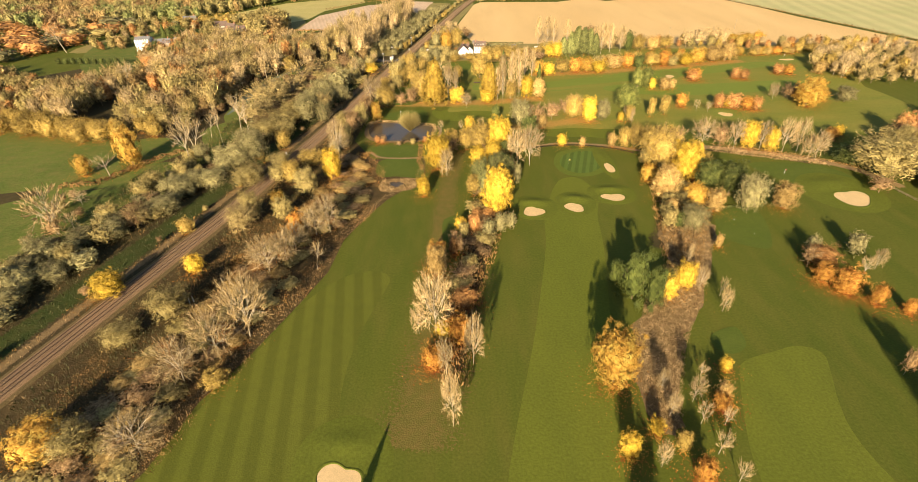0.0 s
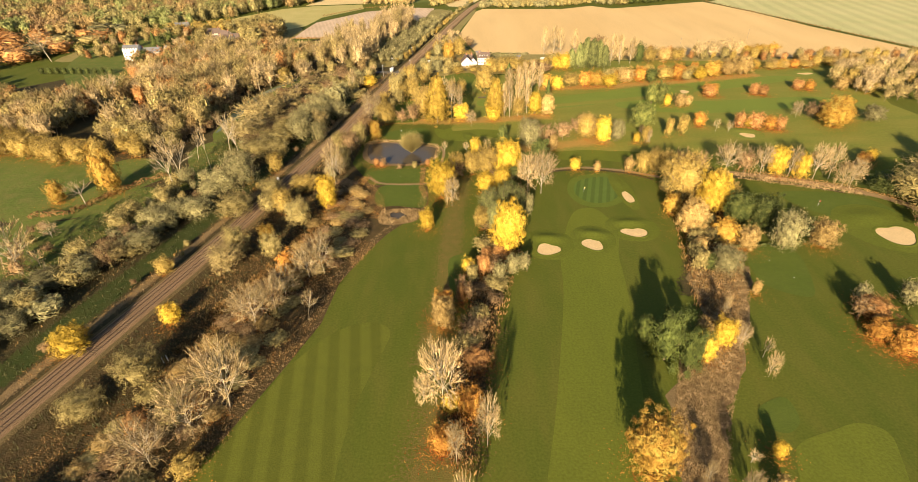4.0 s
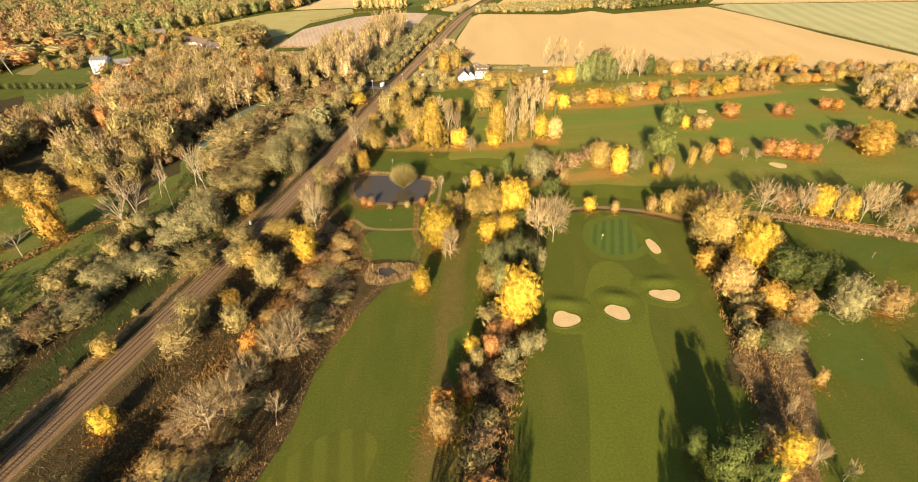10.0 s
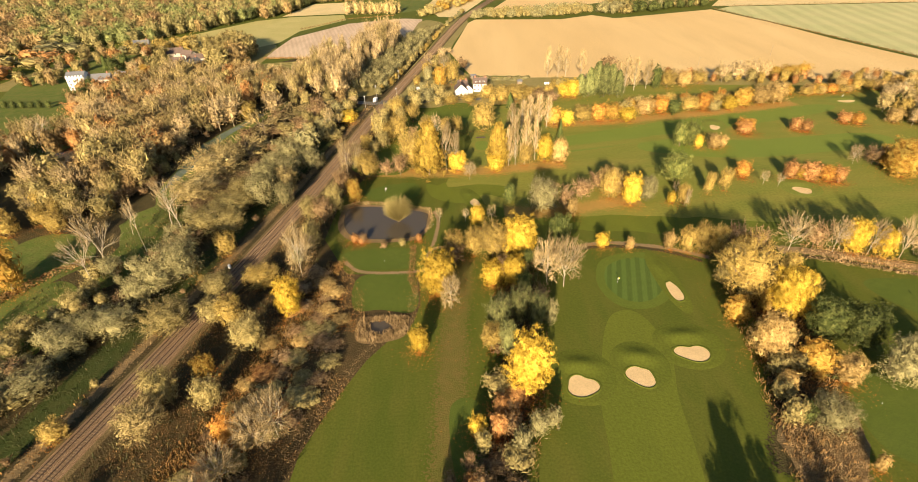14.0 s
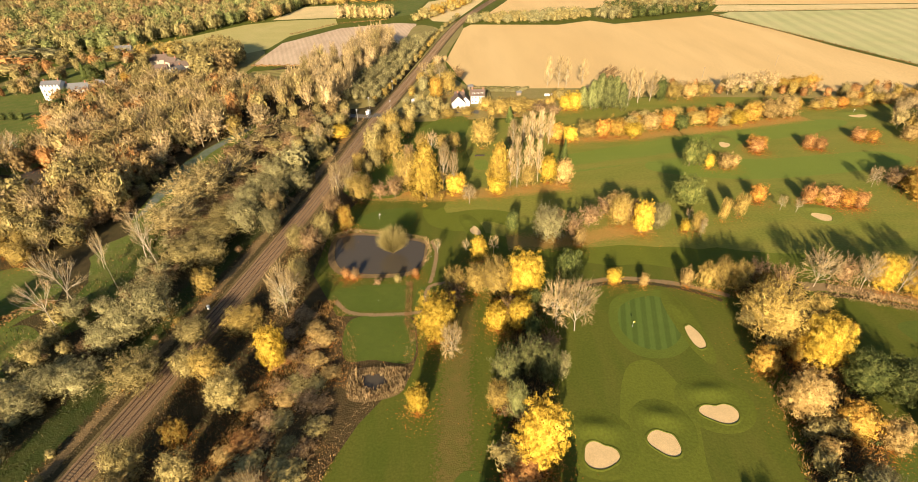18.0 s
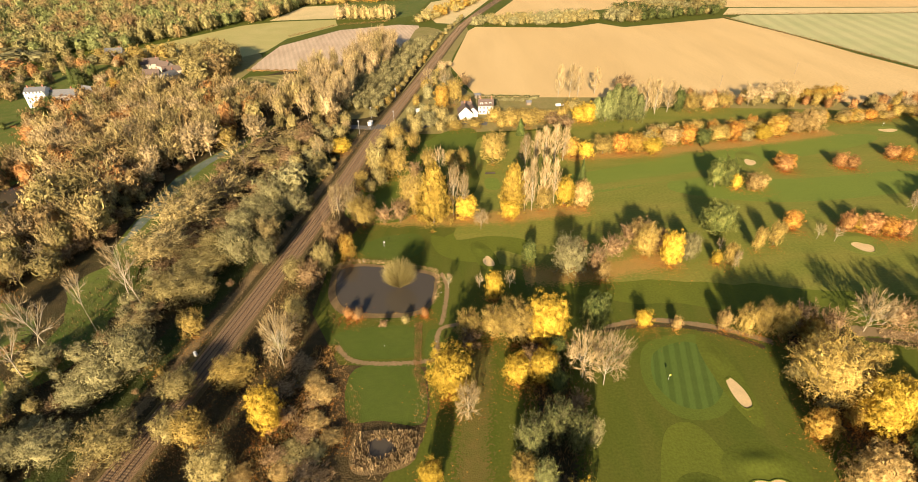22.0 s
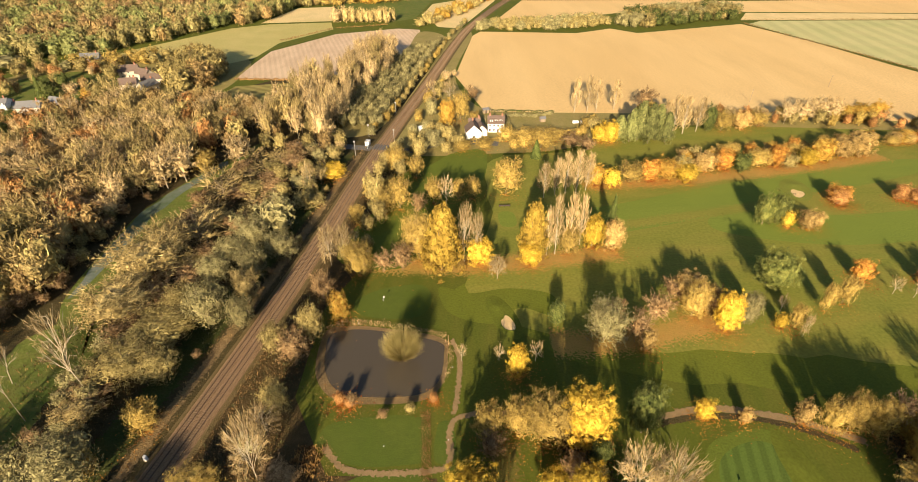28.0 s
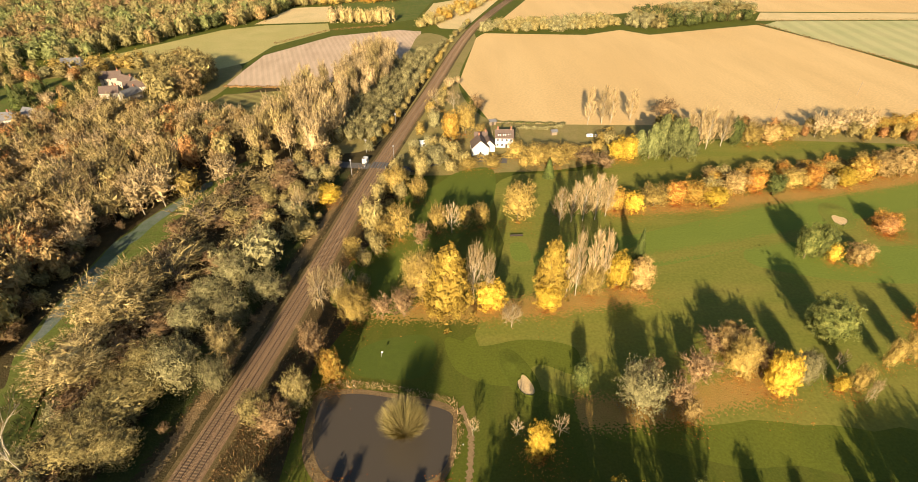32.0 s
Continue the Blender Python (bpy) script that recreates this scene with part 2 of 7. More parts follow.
LEAF = {
    "yellow": leaf_mat("bright_yellow_leaves", (0.438, 0.284, 0.032), (0.530, 0.352, 0.037), (0.588, 0.409, 0.059)),
    "gold": leaf_mat("old_gold_leaves", (0.277, 0.189, 0.048), (0.347, 0.241, 0.059), (0.410, 0.294, 0.079)),
    "amber": leaf_mat("amber_leaves", (0.363, 0.189, 0.030), (0.448, 0.263, 0.045), (0.384, 0.284, 0.059)),
    "orange": leaf_mat("orange_leaves", (0.384, 0.158, 0.030), (0.470, 0.220, 0.040), (0.533, 0.305, 0.059)),
    "rust": leaf_mat("rust_red_leaves", (0.288, 0.131, 0.045), (0.373, 0.184, 0.059), (0.448, 0.252, 0.084)),
    "peach": leaf_mat("pale_bronze_leaves", (0.320, 0.205, 0.066), (0.400, 0.265, 0.088), (0.455, 0.320, 0.115)),
    "olive": leaf_mat("olive_leaves", (0.221, 0.171, 0.059), (0.283, 0.223, 0.077), (0.344, 0.274, 0.101)),
    "greyg": leaf_mat("grey_green_leaves", (0.188, 0.163, 0.068), (0.238, 0.208, 0.088), (0.289, 0.253, 0.111)),
    "green": leaf_mat("dark_green_leaves", (0.057, 0.072, 0.017), (0.090, 0.107, 0.026), (0.142, 0.149, 0.040)),
    "pine": leaf_mat("pine_needles", (0.048, 0.062, 0.013), (0.074, 0.091, 0.020), (0.105, 0.122, 0.028)),
    "fir": leaf_mat("fir_needles", (0.112, 0.122, 0.037), (0.159, 0.168, 0.053), (0.212, 0.214, 0.072)),
    "juniper": leaf_mat("juniper_needles", (0.090, 0.104, 0.023), (0.132, 0.143, 0.034), (0.191, 0.190, 0.049)),
    "pine2": leaf_mat("blue_green_needles", (0.119, 0.122, 0.042), (0.169, 0.171, 0.055), (0.228, 0.225, 0.078)),
    "bare": leaf_mat("pale_bare_twigs", (0.278, 0.195, 0.083), (0.377, 0.273, 0.124), (0.466, 0.351, 0.176)),
    "barebrown": leaf_mat("brown_bare_twigs", (0.184, 0.110, 0.045), (0.261, 0.162, 0.072), (0.339, 0.229, 0.108)),
    "oliveb": leaf_mat("olive_twigs", (0.283, 0.209, 0.079), (0.349, 0.264, 0.101), (0.415, 0.320, 0.131)),
    "willow": leaf_mat("yellowish_willow_stems", (0.256, 0.200, 0.070), (0.352, 0.284, 0.099), (0.448, 0.357, 0.139)),
    "reed": leaf_mat("dry_reeds", (0.285, 0.187, 0.083), (0.348, 0.239, 0.108), (0.422, 0.296, 0.142)),
    "bramble": leaf_mat("bronze_bramble", (0.190, 0.104, 0.034), (0.242, 0.140, 0.047), (0.295, 0.177, 0.061)),
    "bracken": leaf_mat("golden_bracken", (0.260, 0.135, 0.038), (0.320, 0.180, 0.052), (0.370, 0.220, 0.070)),
    "woodbrown": leaf_mat("brown_oak_leaves", (0.218, 0.140, 0.052), (0.273, 0.183, 0.069), (0.327, 0.225, 0.089)),
    "woodolive": leaf_mat("dull_olive_leaves", (0.202, 0.166, 0.061), (0.251, 0.210, 0.076), (0.300, 0.247, 0.093)),
    "larch": leaf_mat("bright_gold_leaves", (0.365, 0.232, 0.038), (0.436, 0.290, 0.044), (0.495, 0.348, 0.060)),
    # bare twigs again, lightened to stand for haze over far woods
    "farbare": leaf_mat("haze_pale_far_twigs", (0.310, 0.220, 0.099), (0.405, 0.294, 0.139), (0.490, 0.368, 0.178)),
    "ivy": leaf_mat("dark_undergrowth", (0.050, 0.058, 0.019), (0.079, 0.083, 0.028), (0.119, 0.098, 0.037)),
}


# ---- mesh helpers ----
def mesh_of(name, verts, faces, mat, smooth=False):
    me = bpy.data.meshes.new(name)
    me.from_pydata([tuple(v) for v in verts], [], [tuple(f) for f in faces])
    if mat:
        me.materials.append(mat)
    if smooth:
        me.polygons.foreach_set("use_smooth", [True] * len(me.polygons))
    me.update()
    return me


def facets(name, V, mat, k=4, grain=0.5):
    """A mesh of loose k-cornered facets from an array of shape (count, k, 3)."""
    V = np.asarray(V, np.float32).reshape(-1, k, 3)
    n = len(V)
    me = bpy.data.meshes.new(name)
    me.vertices.add(n * k)
    me.vertices.foreach_set("co", V.ravel())
    me.loops.add(n * k)
    me.loops.foreach_set("vertex_index", np.arange(n * k, dtype=np.int32))
    me.polygons.add(n)
    me.polygons.foreach_set("loop_start", np.arange(0, n * k, k, dtype=np.int32))
    me.materials.append(mat)
    # sprays of one tone: neighbouring facets are alike, as leaves of one bough are
    mid = V.mean(1) * grain
    tone = np.array([noise.noise(Vector(p)) + 0.6 * noise.noise(Vector(p) * 2.3) for p in mid]) * 0.9 + 0.5 + np.random.default_rng(n).uniform(-0.16, 0.16, n)
    me.attributes.new("tone", "FLOAT", "FACE").data.foreach_set("value", np.clip(tone, 0, 1).astype(np.float32))
    me.update(calc_edges=True)
    return me


def put(name, me, parent=None, mat=None, label=""):
    ob = new(name, me)
    ob.parent = parent
    if mat:
        ob.material_slots[0].link = "OBJECT"
        ob.material_slots[0].material = mat
    if label:
        tagged(ob, label)
    return ob


def part(name, bm, mat, parent, label=""):
    me = bpy.data.meshes.new(name)
    bmesh.ops.recalc_face_normals(bm, faces=bm.faces)
    bm.to_mesh(me)
    bm.free()
    me.materials.append(mat)
    return put(name, me, parent, None, label)


def box(bm, x, y, z, sx, sy, sz, bevel=0.0, turn=0.0):
    """A box whose base's centre is x, y, z."""
    r = bmesh.ops.create_cube(bm, size=1, matrix=Matrix.Translation((x, y, z + sz / 2)) @ Matrix.Rotation(radians(turn), 4, "Z") @ Matrix.Diagonal((sx, sy, sz, 1)))
    if bevel:
        bmesh.ops.bevel(bm, geom=list({e for v in r["verts"] for e in v.link_edges}), offset=bevel, segments=1, affect="EDGES")
    return bm


def tube(bm, p, q, r1, r2, sides=8):
    p, q = Vector(p), Vector(q)
    m = Matrix.Translation((p + q) / 2) @ (q - p).to_track_quat("Z", "Y").to_matrix().to_4x4()
    bmesh.ops.create_cone(bm, cap_ends=True, segments=sides, radius1=r1, radius2=r2, depth=(q - p).length, matrix=m)
    return bm


def smooth_loop(pts, closed=True, steps=6):
    """A rounded line through corner points."""
    P = [Vector((*p, 0)) for p in pts]
    n, out = len(P), []
    for i in range(n if closed else n - 1):
        a, b, c, d = (P[(i + k) % n] if closed else P[min(max(i + k, 0), n - 1)] for k in (-1, 0, 1, 2))
        for s in range(steps):
            t = s / steps
            v = 0.5 * ((2 * b) + (c - a) * t + (2 * a - 5 * b + 4 * c - d) * t * t + (3 * b - a - 3 * c + d) * t**3)
            out.append((v.x, v.y))
    if not closed:
        out.append(tuple(pts[-1]))
    return out


def area(name, pts, mat, z, label, category="ground", rounded=True, kind="structure", wobble=0.0, soft=1.2):
    """A sheet of ground cover; over its outermost metres it thins out into what lies below."""
    loop = smooth_loop(pts) if rounded else pts
    if wobble:
        loop = [(x + wobble * noise.noise(Vector((x * 0.3, y * 0.3, 3))), y + wobble * noise.noise(Vector((x * 0.3, y * 0.3, 7)))) for x, y in loop]
    if sum(x1 * y2 - x2 * y1 for (x1, y1), (x2, y2) in zip(loop, loop[1:] + loop[:1])) < 0:
        loop = loop[::-1]
    bm = bmesh.new()
    f = bm.faces.new([bm.verts.new((x, y, z)) for x, y in loop])
    rim = set(bm.verts)
    cover = bm.verts.layers.float.new("cover")
    if soft:
        bmesh.ops.inset_region(bm, faces=[f], thickness=soft, use_even_offset=False, use_boundary=True)
    for v in bm.verts:
        v[cover] = 0.0 if soft and any(e.is_boundary for e in v.link_edges) else 1.0
        v.co.z = z
    bmesh.ops.triangulate(bm, faces=bm.faces[:])
    me = bpy.data.meshes.new(name)
    bm.to_mesh(me)
    bm.free()
    me.materials.append(mat)
    return tagged(put(name, me), label, category, "", kind)


def ribbon(name, pts, width, mat, z, label, category="path", rounded=True, kind="structure", soft=0.5):
    """A strip of ground cover along a line, thinning out over its edges and ends."""
    line = smooth_loop(pts, False) if rounded else pts
    V, F, cover = [], [], []
    for i, (x, y) in enumerate(line):
        (x0, y0), (x1, y1) = line[max(i - 1, 0)], line[min(i + 1, len(line) - 1)]
        d = math.hypot(x1 - x0, y1 - y0) or 1
        w = width / 2 * (1 + 0.25 * noise.noise(Vector((x * 0.2, y * 0.2, 1))))
        ox, oy = -(y1 - y0) / d, (x1 - x0) / d
        end = 0.0 if soft and i in (0, len(line) - 1) else 1.0
        fade = min(soft, 0.85 * w)
        for o, c in ((-w - fade, 0.0), (-w + fade, end), (w - fade, end), (w + fade, 0.0)):
            V.append((x + ox * o, y + oy * o, z))
            cover.append(c if soft else 1.0)
        if i:
            k = 4 * i
            F += [(k - 4 + c, k + c, k + c + 1, k - 3 + c)[::-1] for c in range(3)]
    me = mesh_of(name, V, F, mat)
    me.attributes.new("cover", "FLOAT", "POINT").data.foreach_set("value", cover)
    return tagged(put(name, me), label, category, "", kind)


def inside(x, y, poly):
    hit, j = False, len(poly) - 1
    for i in range(len(poly)):
        (xi, yi), (xj, yj) = poly[i], poly[j]
        if (yi > y) != (yj > y) and x < (xj - xi) * (y - yi) / (yj - yi) + xi:
            hit = not hit
        j = i
    return hit


# ---- plants ----
GLADE = [(-142, 271), (-134, 290), (-128, 305), (-134, 340), (-127, 366), (-120, 361), (-126, 341), (-129, 299), (-116, 283), (-115, 272), (-120, 260), (-119, 250), (-125, 246)]  # open grass among the western trees


def leaf_quads(rng, P, N, size):
    """Facets at the points P that face roughly along N."""
    n = len(P)
    N = N + rng.normal(0, 0.42, (n, 3))
    N /= np.linalg.norm(N, axis=1, keepdims=True)
    U = np.cross(N, rng.normal(0, 1, (n, 3)))
    U /= np.linalg.norm(U, axis=1, keepdims=True)
    W = np.cross(N, U)
    s = size * rng.uniform(0.55, 1.35, (n, 1))
    a, b = s * rng.uniform(0.7, 1.2, (n, 1)), s * rng.uniform(0.45, 0.9, (n, 1))
    return np.stack([P - a * U, P - b * W + 0.2 * a * U, P + a * U, P + b * W - 0.15 * a * U], 1)


def leaf_tris(rng, P, N, size):
    return leaf_quads(rng, P, N, size)[:, [0, 2, 3]] + rng.normal(0, 0.12 * size, (len(P), 1, 3))


def bulge(D, seed, rough=1.0):
    """How far a crown bulges along each way from its middle: broad limbs' masses and small tufts."""
    return np.array([1 + rough * (0.24 * noise.noise(Vector(d) * 2.0 + Vector((seed, 0, 0))) + 0.17 * noise.noise(Vector(d) * 4.5 + Vector((0, seed, 0))) + 0.08 * noise.noise(Vector(d) * 9 + Vector((0, 0, seed)))) for d in D])


def heap(D, R, low, point, flat=0.75):
    """Places on a crown between low and one metre high, half a metre in reach, narrowing upward by point."""
    u = 0.5 + 0.5 * np.sign(D[:, 2]) * np.abs(D[:, 2]) ** flat * np.clip(R, 0, 1.3)
    side = np.sqrt(np.maximum(1e-4, 1 - D[:, 2] ** 2)) ** flat * R * 0.5 * (1 - point * np.clip(u, 0, 1))
    g = np.arctan2(D[:, 1], D[:, 0])
    return np.stack([side * np.cos(g), side * np.sin(g), low + (1 - low) * u], 1)


def spread_ways(rng, k, lowest=-1.0):
    """k ways out from a middle, evenly spread with some disorder."""
    i = np.arange(k)
    z = 1 - (1 - lowest) * (i + 0.5) / k
    g = i * 2.39996 + rng.uniform(0, 6.2832)
    D = np.stack([np.sqrt(1 - z * z) * np.cos(g), np.sqrt(1 - z * z) * np.sin(g), z], 1) + rng.normal(0, 0.35 / math.sqrt(k), (k, 3))
    return D / np.linalg.norm(D, axis=1, keepdims=True)


def heart(rng, seed, low, point, rough, hull, lo=0.45, hi=0.70):
    """The dense inside of a crown: a rough closed hull of facets."""
    rows, cols = hull
    H = np.array([(math.sin(math.pi * a / rows) * math.cos(6.2832 * b / cols), math.sin(math.pi * a / rows) * math.sin(6.2832 * b / cols), math.cos(math.pi * a / rows)) for a in range(rows + 1) for b in range(cols)])
    Q = heap(H, bulge(H, seed, rough) * rng.uniform(lo, hi, len(H)), low, point)
    T = []
    for a in range(rows):
        for b in range(cols):
            p, q = a * cols + b, a * cols + (b + 1) % cols
            T += [[Q[p], Q[p + cols], Q[q + cols]], [Q[p], Q[q + cols], Q[q]]]
    return np.array(T)


def fill(T):
    """Scales a crown to one metre high and one wide."""
    T[:, :, :2] *= 0.5 / np.percentile(np.hypot(T[:, :, 0], T[:, :, 1]), 97)
    T[:, :, 2] *= 1.0 / np.percentile(T[:, :, 2], 99.7)
    T[:, :, 2] = np.maximum(T[:, :, 2], 0.004)
    return T


def inner_leaves(rng, seed, n, size, low, point, rough, lo, hi):
    """The dense leaves inside a crown."""
    D = spread_ways(rng, n)
    return leaf_tris(rng, heap(D, bulge(D, seed, rough) * rng.uniform(lo, hi, n), low, point), D * 1.2, size)


def leaf_crown(rng, seed, n, size, low, point, rough=1.0, hull=(9, 14), clumps=60, tidy=1.0):
    """A crown of loose leaf clumps with gaps between them, dense inside: boughs that carry tufts, tufts that carry leaves."""
    C = spread_ways(rng, clumps)
    X = heap(C, bulge(C, seed, rough) * rng.uniform(0.66, 0.98, clumps), low, point)
    rc = 0.95 / math.sqrt(clumps) * rng.uniform(0.6, 1.45, (clumps, 1)) * np.clip(1 - point * X[:, 2:], 0.35, 1)
    tn = clumps * 5
    j = rng.integers(0, clumps, tn)
    td = rng.normal(0, 1, (tn, 3)) + C[j] * 0.8 + np.array([0, 0, 0.35])
    td /= np.linalg.norm(td, axis=1, keepdims=True)
    Y = X[j] + td * rc[j] * rng.uniform(0.35, 1.0, (tn, 1)) * np.array([1, 1, 0.85])
    k = rng.integers(0, tn, n)
    P = Y[k] + rng.normal(0, 0.26, (n, 3)) * rc[j][k] * np.array([1, 1, 0.8])
    N = td[k] * tidy + C[j][k] * 0.45 + np.array([0, 0, 0.2])
    T = [leaf_tris(rng, P, N, size), inner_leaves(rng, seed, n // 4, size * 1.9, low, point, rough, 0.62, 0.88)]
    return fill(np.concatenate(T + [heart(rng, seed, low, point, rough, hull, 0.56, 0.72)]))


def limb(V, F, p, q, r1, r2, sides=4):
    p, q = np.array(p, float), np.array(q, float)
    d = (q - p) / np.linalg.norm(q - p)
    u = np.cross(d, (0.31, 0.62, 0.2))
    u /= np.linalg.norm(u)
    w, k = np.cross(d, u), len(V)
    for c, r in ((p, r1), (q, r2)):
        V += [tuple(c + r * (math.cos(6.2832 * i / sides) * u + math.sin(6.2832 * i / sides) * w)) for i in range(sides)]
    F += [(k + i, k + (i + 1) % sides, k + sides + (i + 1) % sides, k + sides + i) for i in range(sides)]
    F.append(tuple(k + sides + i for i in range(sides)))


def forked_trunk(rng):
    V, F = [], []
    limb(V, F, (0, 0, -0.02), (0.01, 0, 0.55), 0.026, 0.014, 6)
    for i in range(5):
        g = i * 1.3 + rng.uniform(0, 1)
        limb(V, F, (0, 0, rng.uniform(0.12, 0.35)), (0.3 * math.cos(g), 0.3 * math.sin(g), rng.uniform(0.5, 0.7)), 0.011, 0.005, 3)
    return mesh_of("trunk", V, F, M["bark"])


def round_tree(seed, n, size, low=0.1, point=0.0, rough=1.0, hull=(9, 14), clumps=60):
    """A leafy tree one metre high and one wide: a ragged crown over a forking trunk."""
    rng = np.random.default_rng(seed)
    return forked_trunk(rng), facets("crown", leaf_crown(rng, seed, n, size, low, point, rough, hull, clumps), LEAF["gold"], 3, 7.0)


def slivers(rng, a, c, wide):
    """Thin shoots from the points a to the points c."""
    d = c - a
    s = np.cross(d, a - np.array([0, 0, 0.35]) + rng.normal(0, 0.12, d.shape))
    s *= wide * rng.uniform(0.6, 1.4, (len(a), 1)) / (np.linalg.norm(s, axis=1, keepdims=True) + 1e-9)
    return np.stack([a - s, a + s, c], 1)


def shoots(rng, A, B, count, reach, spread, up, lo=0.3):
    """count shoots from along the branches A to B, that fan out by spread and bend upwards."""
    k = rng.integers(0, len(A), count)
    d = (B - A)[k]
    a = A[k] + d * rng.uniform(lo, 1.02, (count, 1))
    d = d / np.linalg.norm(d, axis=1, keepdims=True) + rng.normal(0, spread, (count, 3)) + np.array([0, 0, up])
    d /= np.linalg.norm(d, axis=1, keepdims=True)
    return a, a + d * reach * rng.uniform(0.55, 1.25, (count, 1))


def twig_tree(seed, limbs=8, branches=7, shoots_n=400, twigs=3000, low=0.12, fork=0.14, girth=1.0, fine=0.0016, lean=0.0, rough=0.9, leaves=0, leaf=0.018, core=0, slim=False, up=0.25):
    """A branching tree one metre high and one wide: trunk, limbs, branches, shoots and fine twigs, with or without leaves. slim: a poplar's steep branches."""
    rng = np.random.default_rng(seed)
    V, F, A, B = [], [], [], []
    bend = rng.normal(0, 0.015, (3, 2)) + np.array([[0.3], [0.6], [0.9]]) * [[lean, 0]]
    spine = np.array([(0, 0, -0.02), (*bend[0], 0.3), (*bend[1], 0.6), (*bend[2], 0.93)])

    def trunk_at(z):
        return np.array([np.interp(z, spine[:, 2], spine[:, 0]), np.interp(z, spine[:, 2], spine[:, 1]), z])

    for i in range(3):
        limb(V, F, spine[i], spine[i + 1], 0.014 * girth * (1 - 0.3 * i), 0.014 * girth * (1 - 0.3 * (i + 1)), 5)
    if slim:
        for i in range(limbs * branches):
            u = 0.06 + 0.86 * (i + rng.uniform()) / (limbs * branches)
            g, out = i * 2.39996 + rng.normal(0, 0.3), 0.40 * min(1, 0.35 + u * 2.2) * (1 - u) ** 0.8 * rng.uniform(0.55, 1.05)
            p = trunk_at(u)
            q = p + np.array([out * math.cos(g), out * math.sin(g), (0.07 + 0.2 * (1 - u)) * rng.uniform(0.7, 1.2)])
            limb(V, F, p, q, 0.0034 * girth, 0.001, 3)
            A.append(p)
            B.append(q)
    else:
        D = spread_ways(rng, limbs, -0.35)
        R = bulge(D, seed, rough)
        for d, r in zip(D, R):
            end = heap(d[None], np.array([0.62 * r * rng.uniform(0.85, 1.1)]), low, 0.0)[0] + trunk_at(0.6) * [1, 1, 0]
            p = trunk_at(max(fork, min(0.62, end[2] * rng.uniform(0.35, 0.6))))
            m = p + (end - p) * 0.5 + np.array([0, 0, -0.025 if d[2] > 0.2 else 0.03]) + rng.normal(0, 0.012, 3)
            limb(V, F, p, m, 0.0068 * girth, 0.0046 * girth, 3)
            limb(V, F, m, end, 0.0046 * girth, 0.0024 * girth, 3)
            for k in range(branches):
                w = d + rng.normal(0, 0.42, 3) + (0, 0, 0.1)
                w /= np.linalg.norm(w)
                q = heap(w[None], bulge(w[None], seed, rough) * rng.uniform(0.74, 0.93), low, 0.0)[0] + trunk_at(0.6) * [1, 1, 0]
                s = rng.uniform(0.3, 1.0)
                a = p + (m - p) * s * 2 if s < 0.5 else m + (end - m) * (s - 0.5) * 2
                limb(V, F, a, q, 0.003 * girth, 0.0009, 3)
                A.append(a)
                B.append(q)
    A, B = np.array(A), np.array(B)
    a3, c3 = shoots(rng, A, B, shoots_n, 0.13, 0.45, up)
    a4, c4 = shoots(rng, np.concatenate([a3, A + (B - A) * 0.5]), np.concatenate([c3, B]), twigs, 0.07, 0.55, up * 0.7, 0.2)
    T = [slivers(rng, a3, c3, fine * 1.7), slivers(rng, a4, c4, fine)]
    if leaves:
        k = rng.integers(0, twigs, leaves)
        P = a4[k] + (c4 - a4)[k] * rng.uniform(0.2, 1.1, (leaves, 1)) + rng.normal(0, 0.012, (leaves, 3))
        N = P - np.array([0, 0, 0.4])
        W = (c4 - a4)[k]
        N = 0.7 * N / np.linalg.norm(N, axis=1, keepdims=True) + 0.6 * W / np.linalg.norm(W, axis=1, keepdims=True) + rng.normal(0, 0.2, (leaves, 3)) + np.array([0, 0, 0.25])
        T.append(leaf_tris(rng, P, N, leaf))
    if core:
        T.append(inner_leaves(rng, seed, max(leaves // 3, 150), leaf * 1.8, low, 0.0, rough, core * 1.3, core * 2.0))
        T.append(heart(rng, seed, low, 0.0, rough, (10, 14), core * 1.0, core * 1.35))
    return mesh_of("trunk", V, F, M["palebark"]), facets("crown", fill(np.concatenate(T)), LEAF["bare"], 3, 7.0)


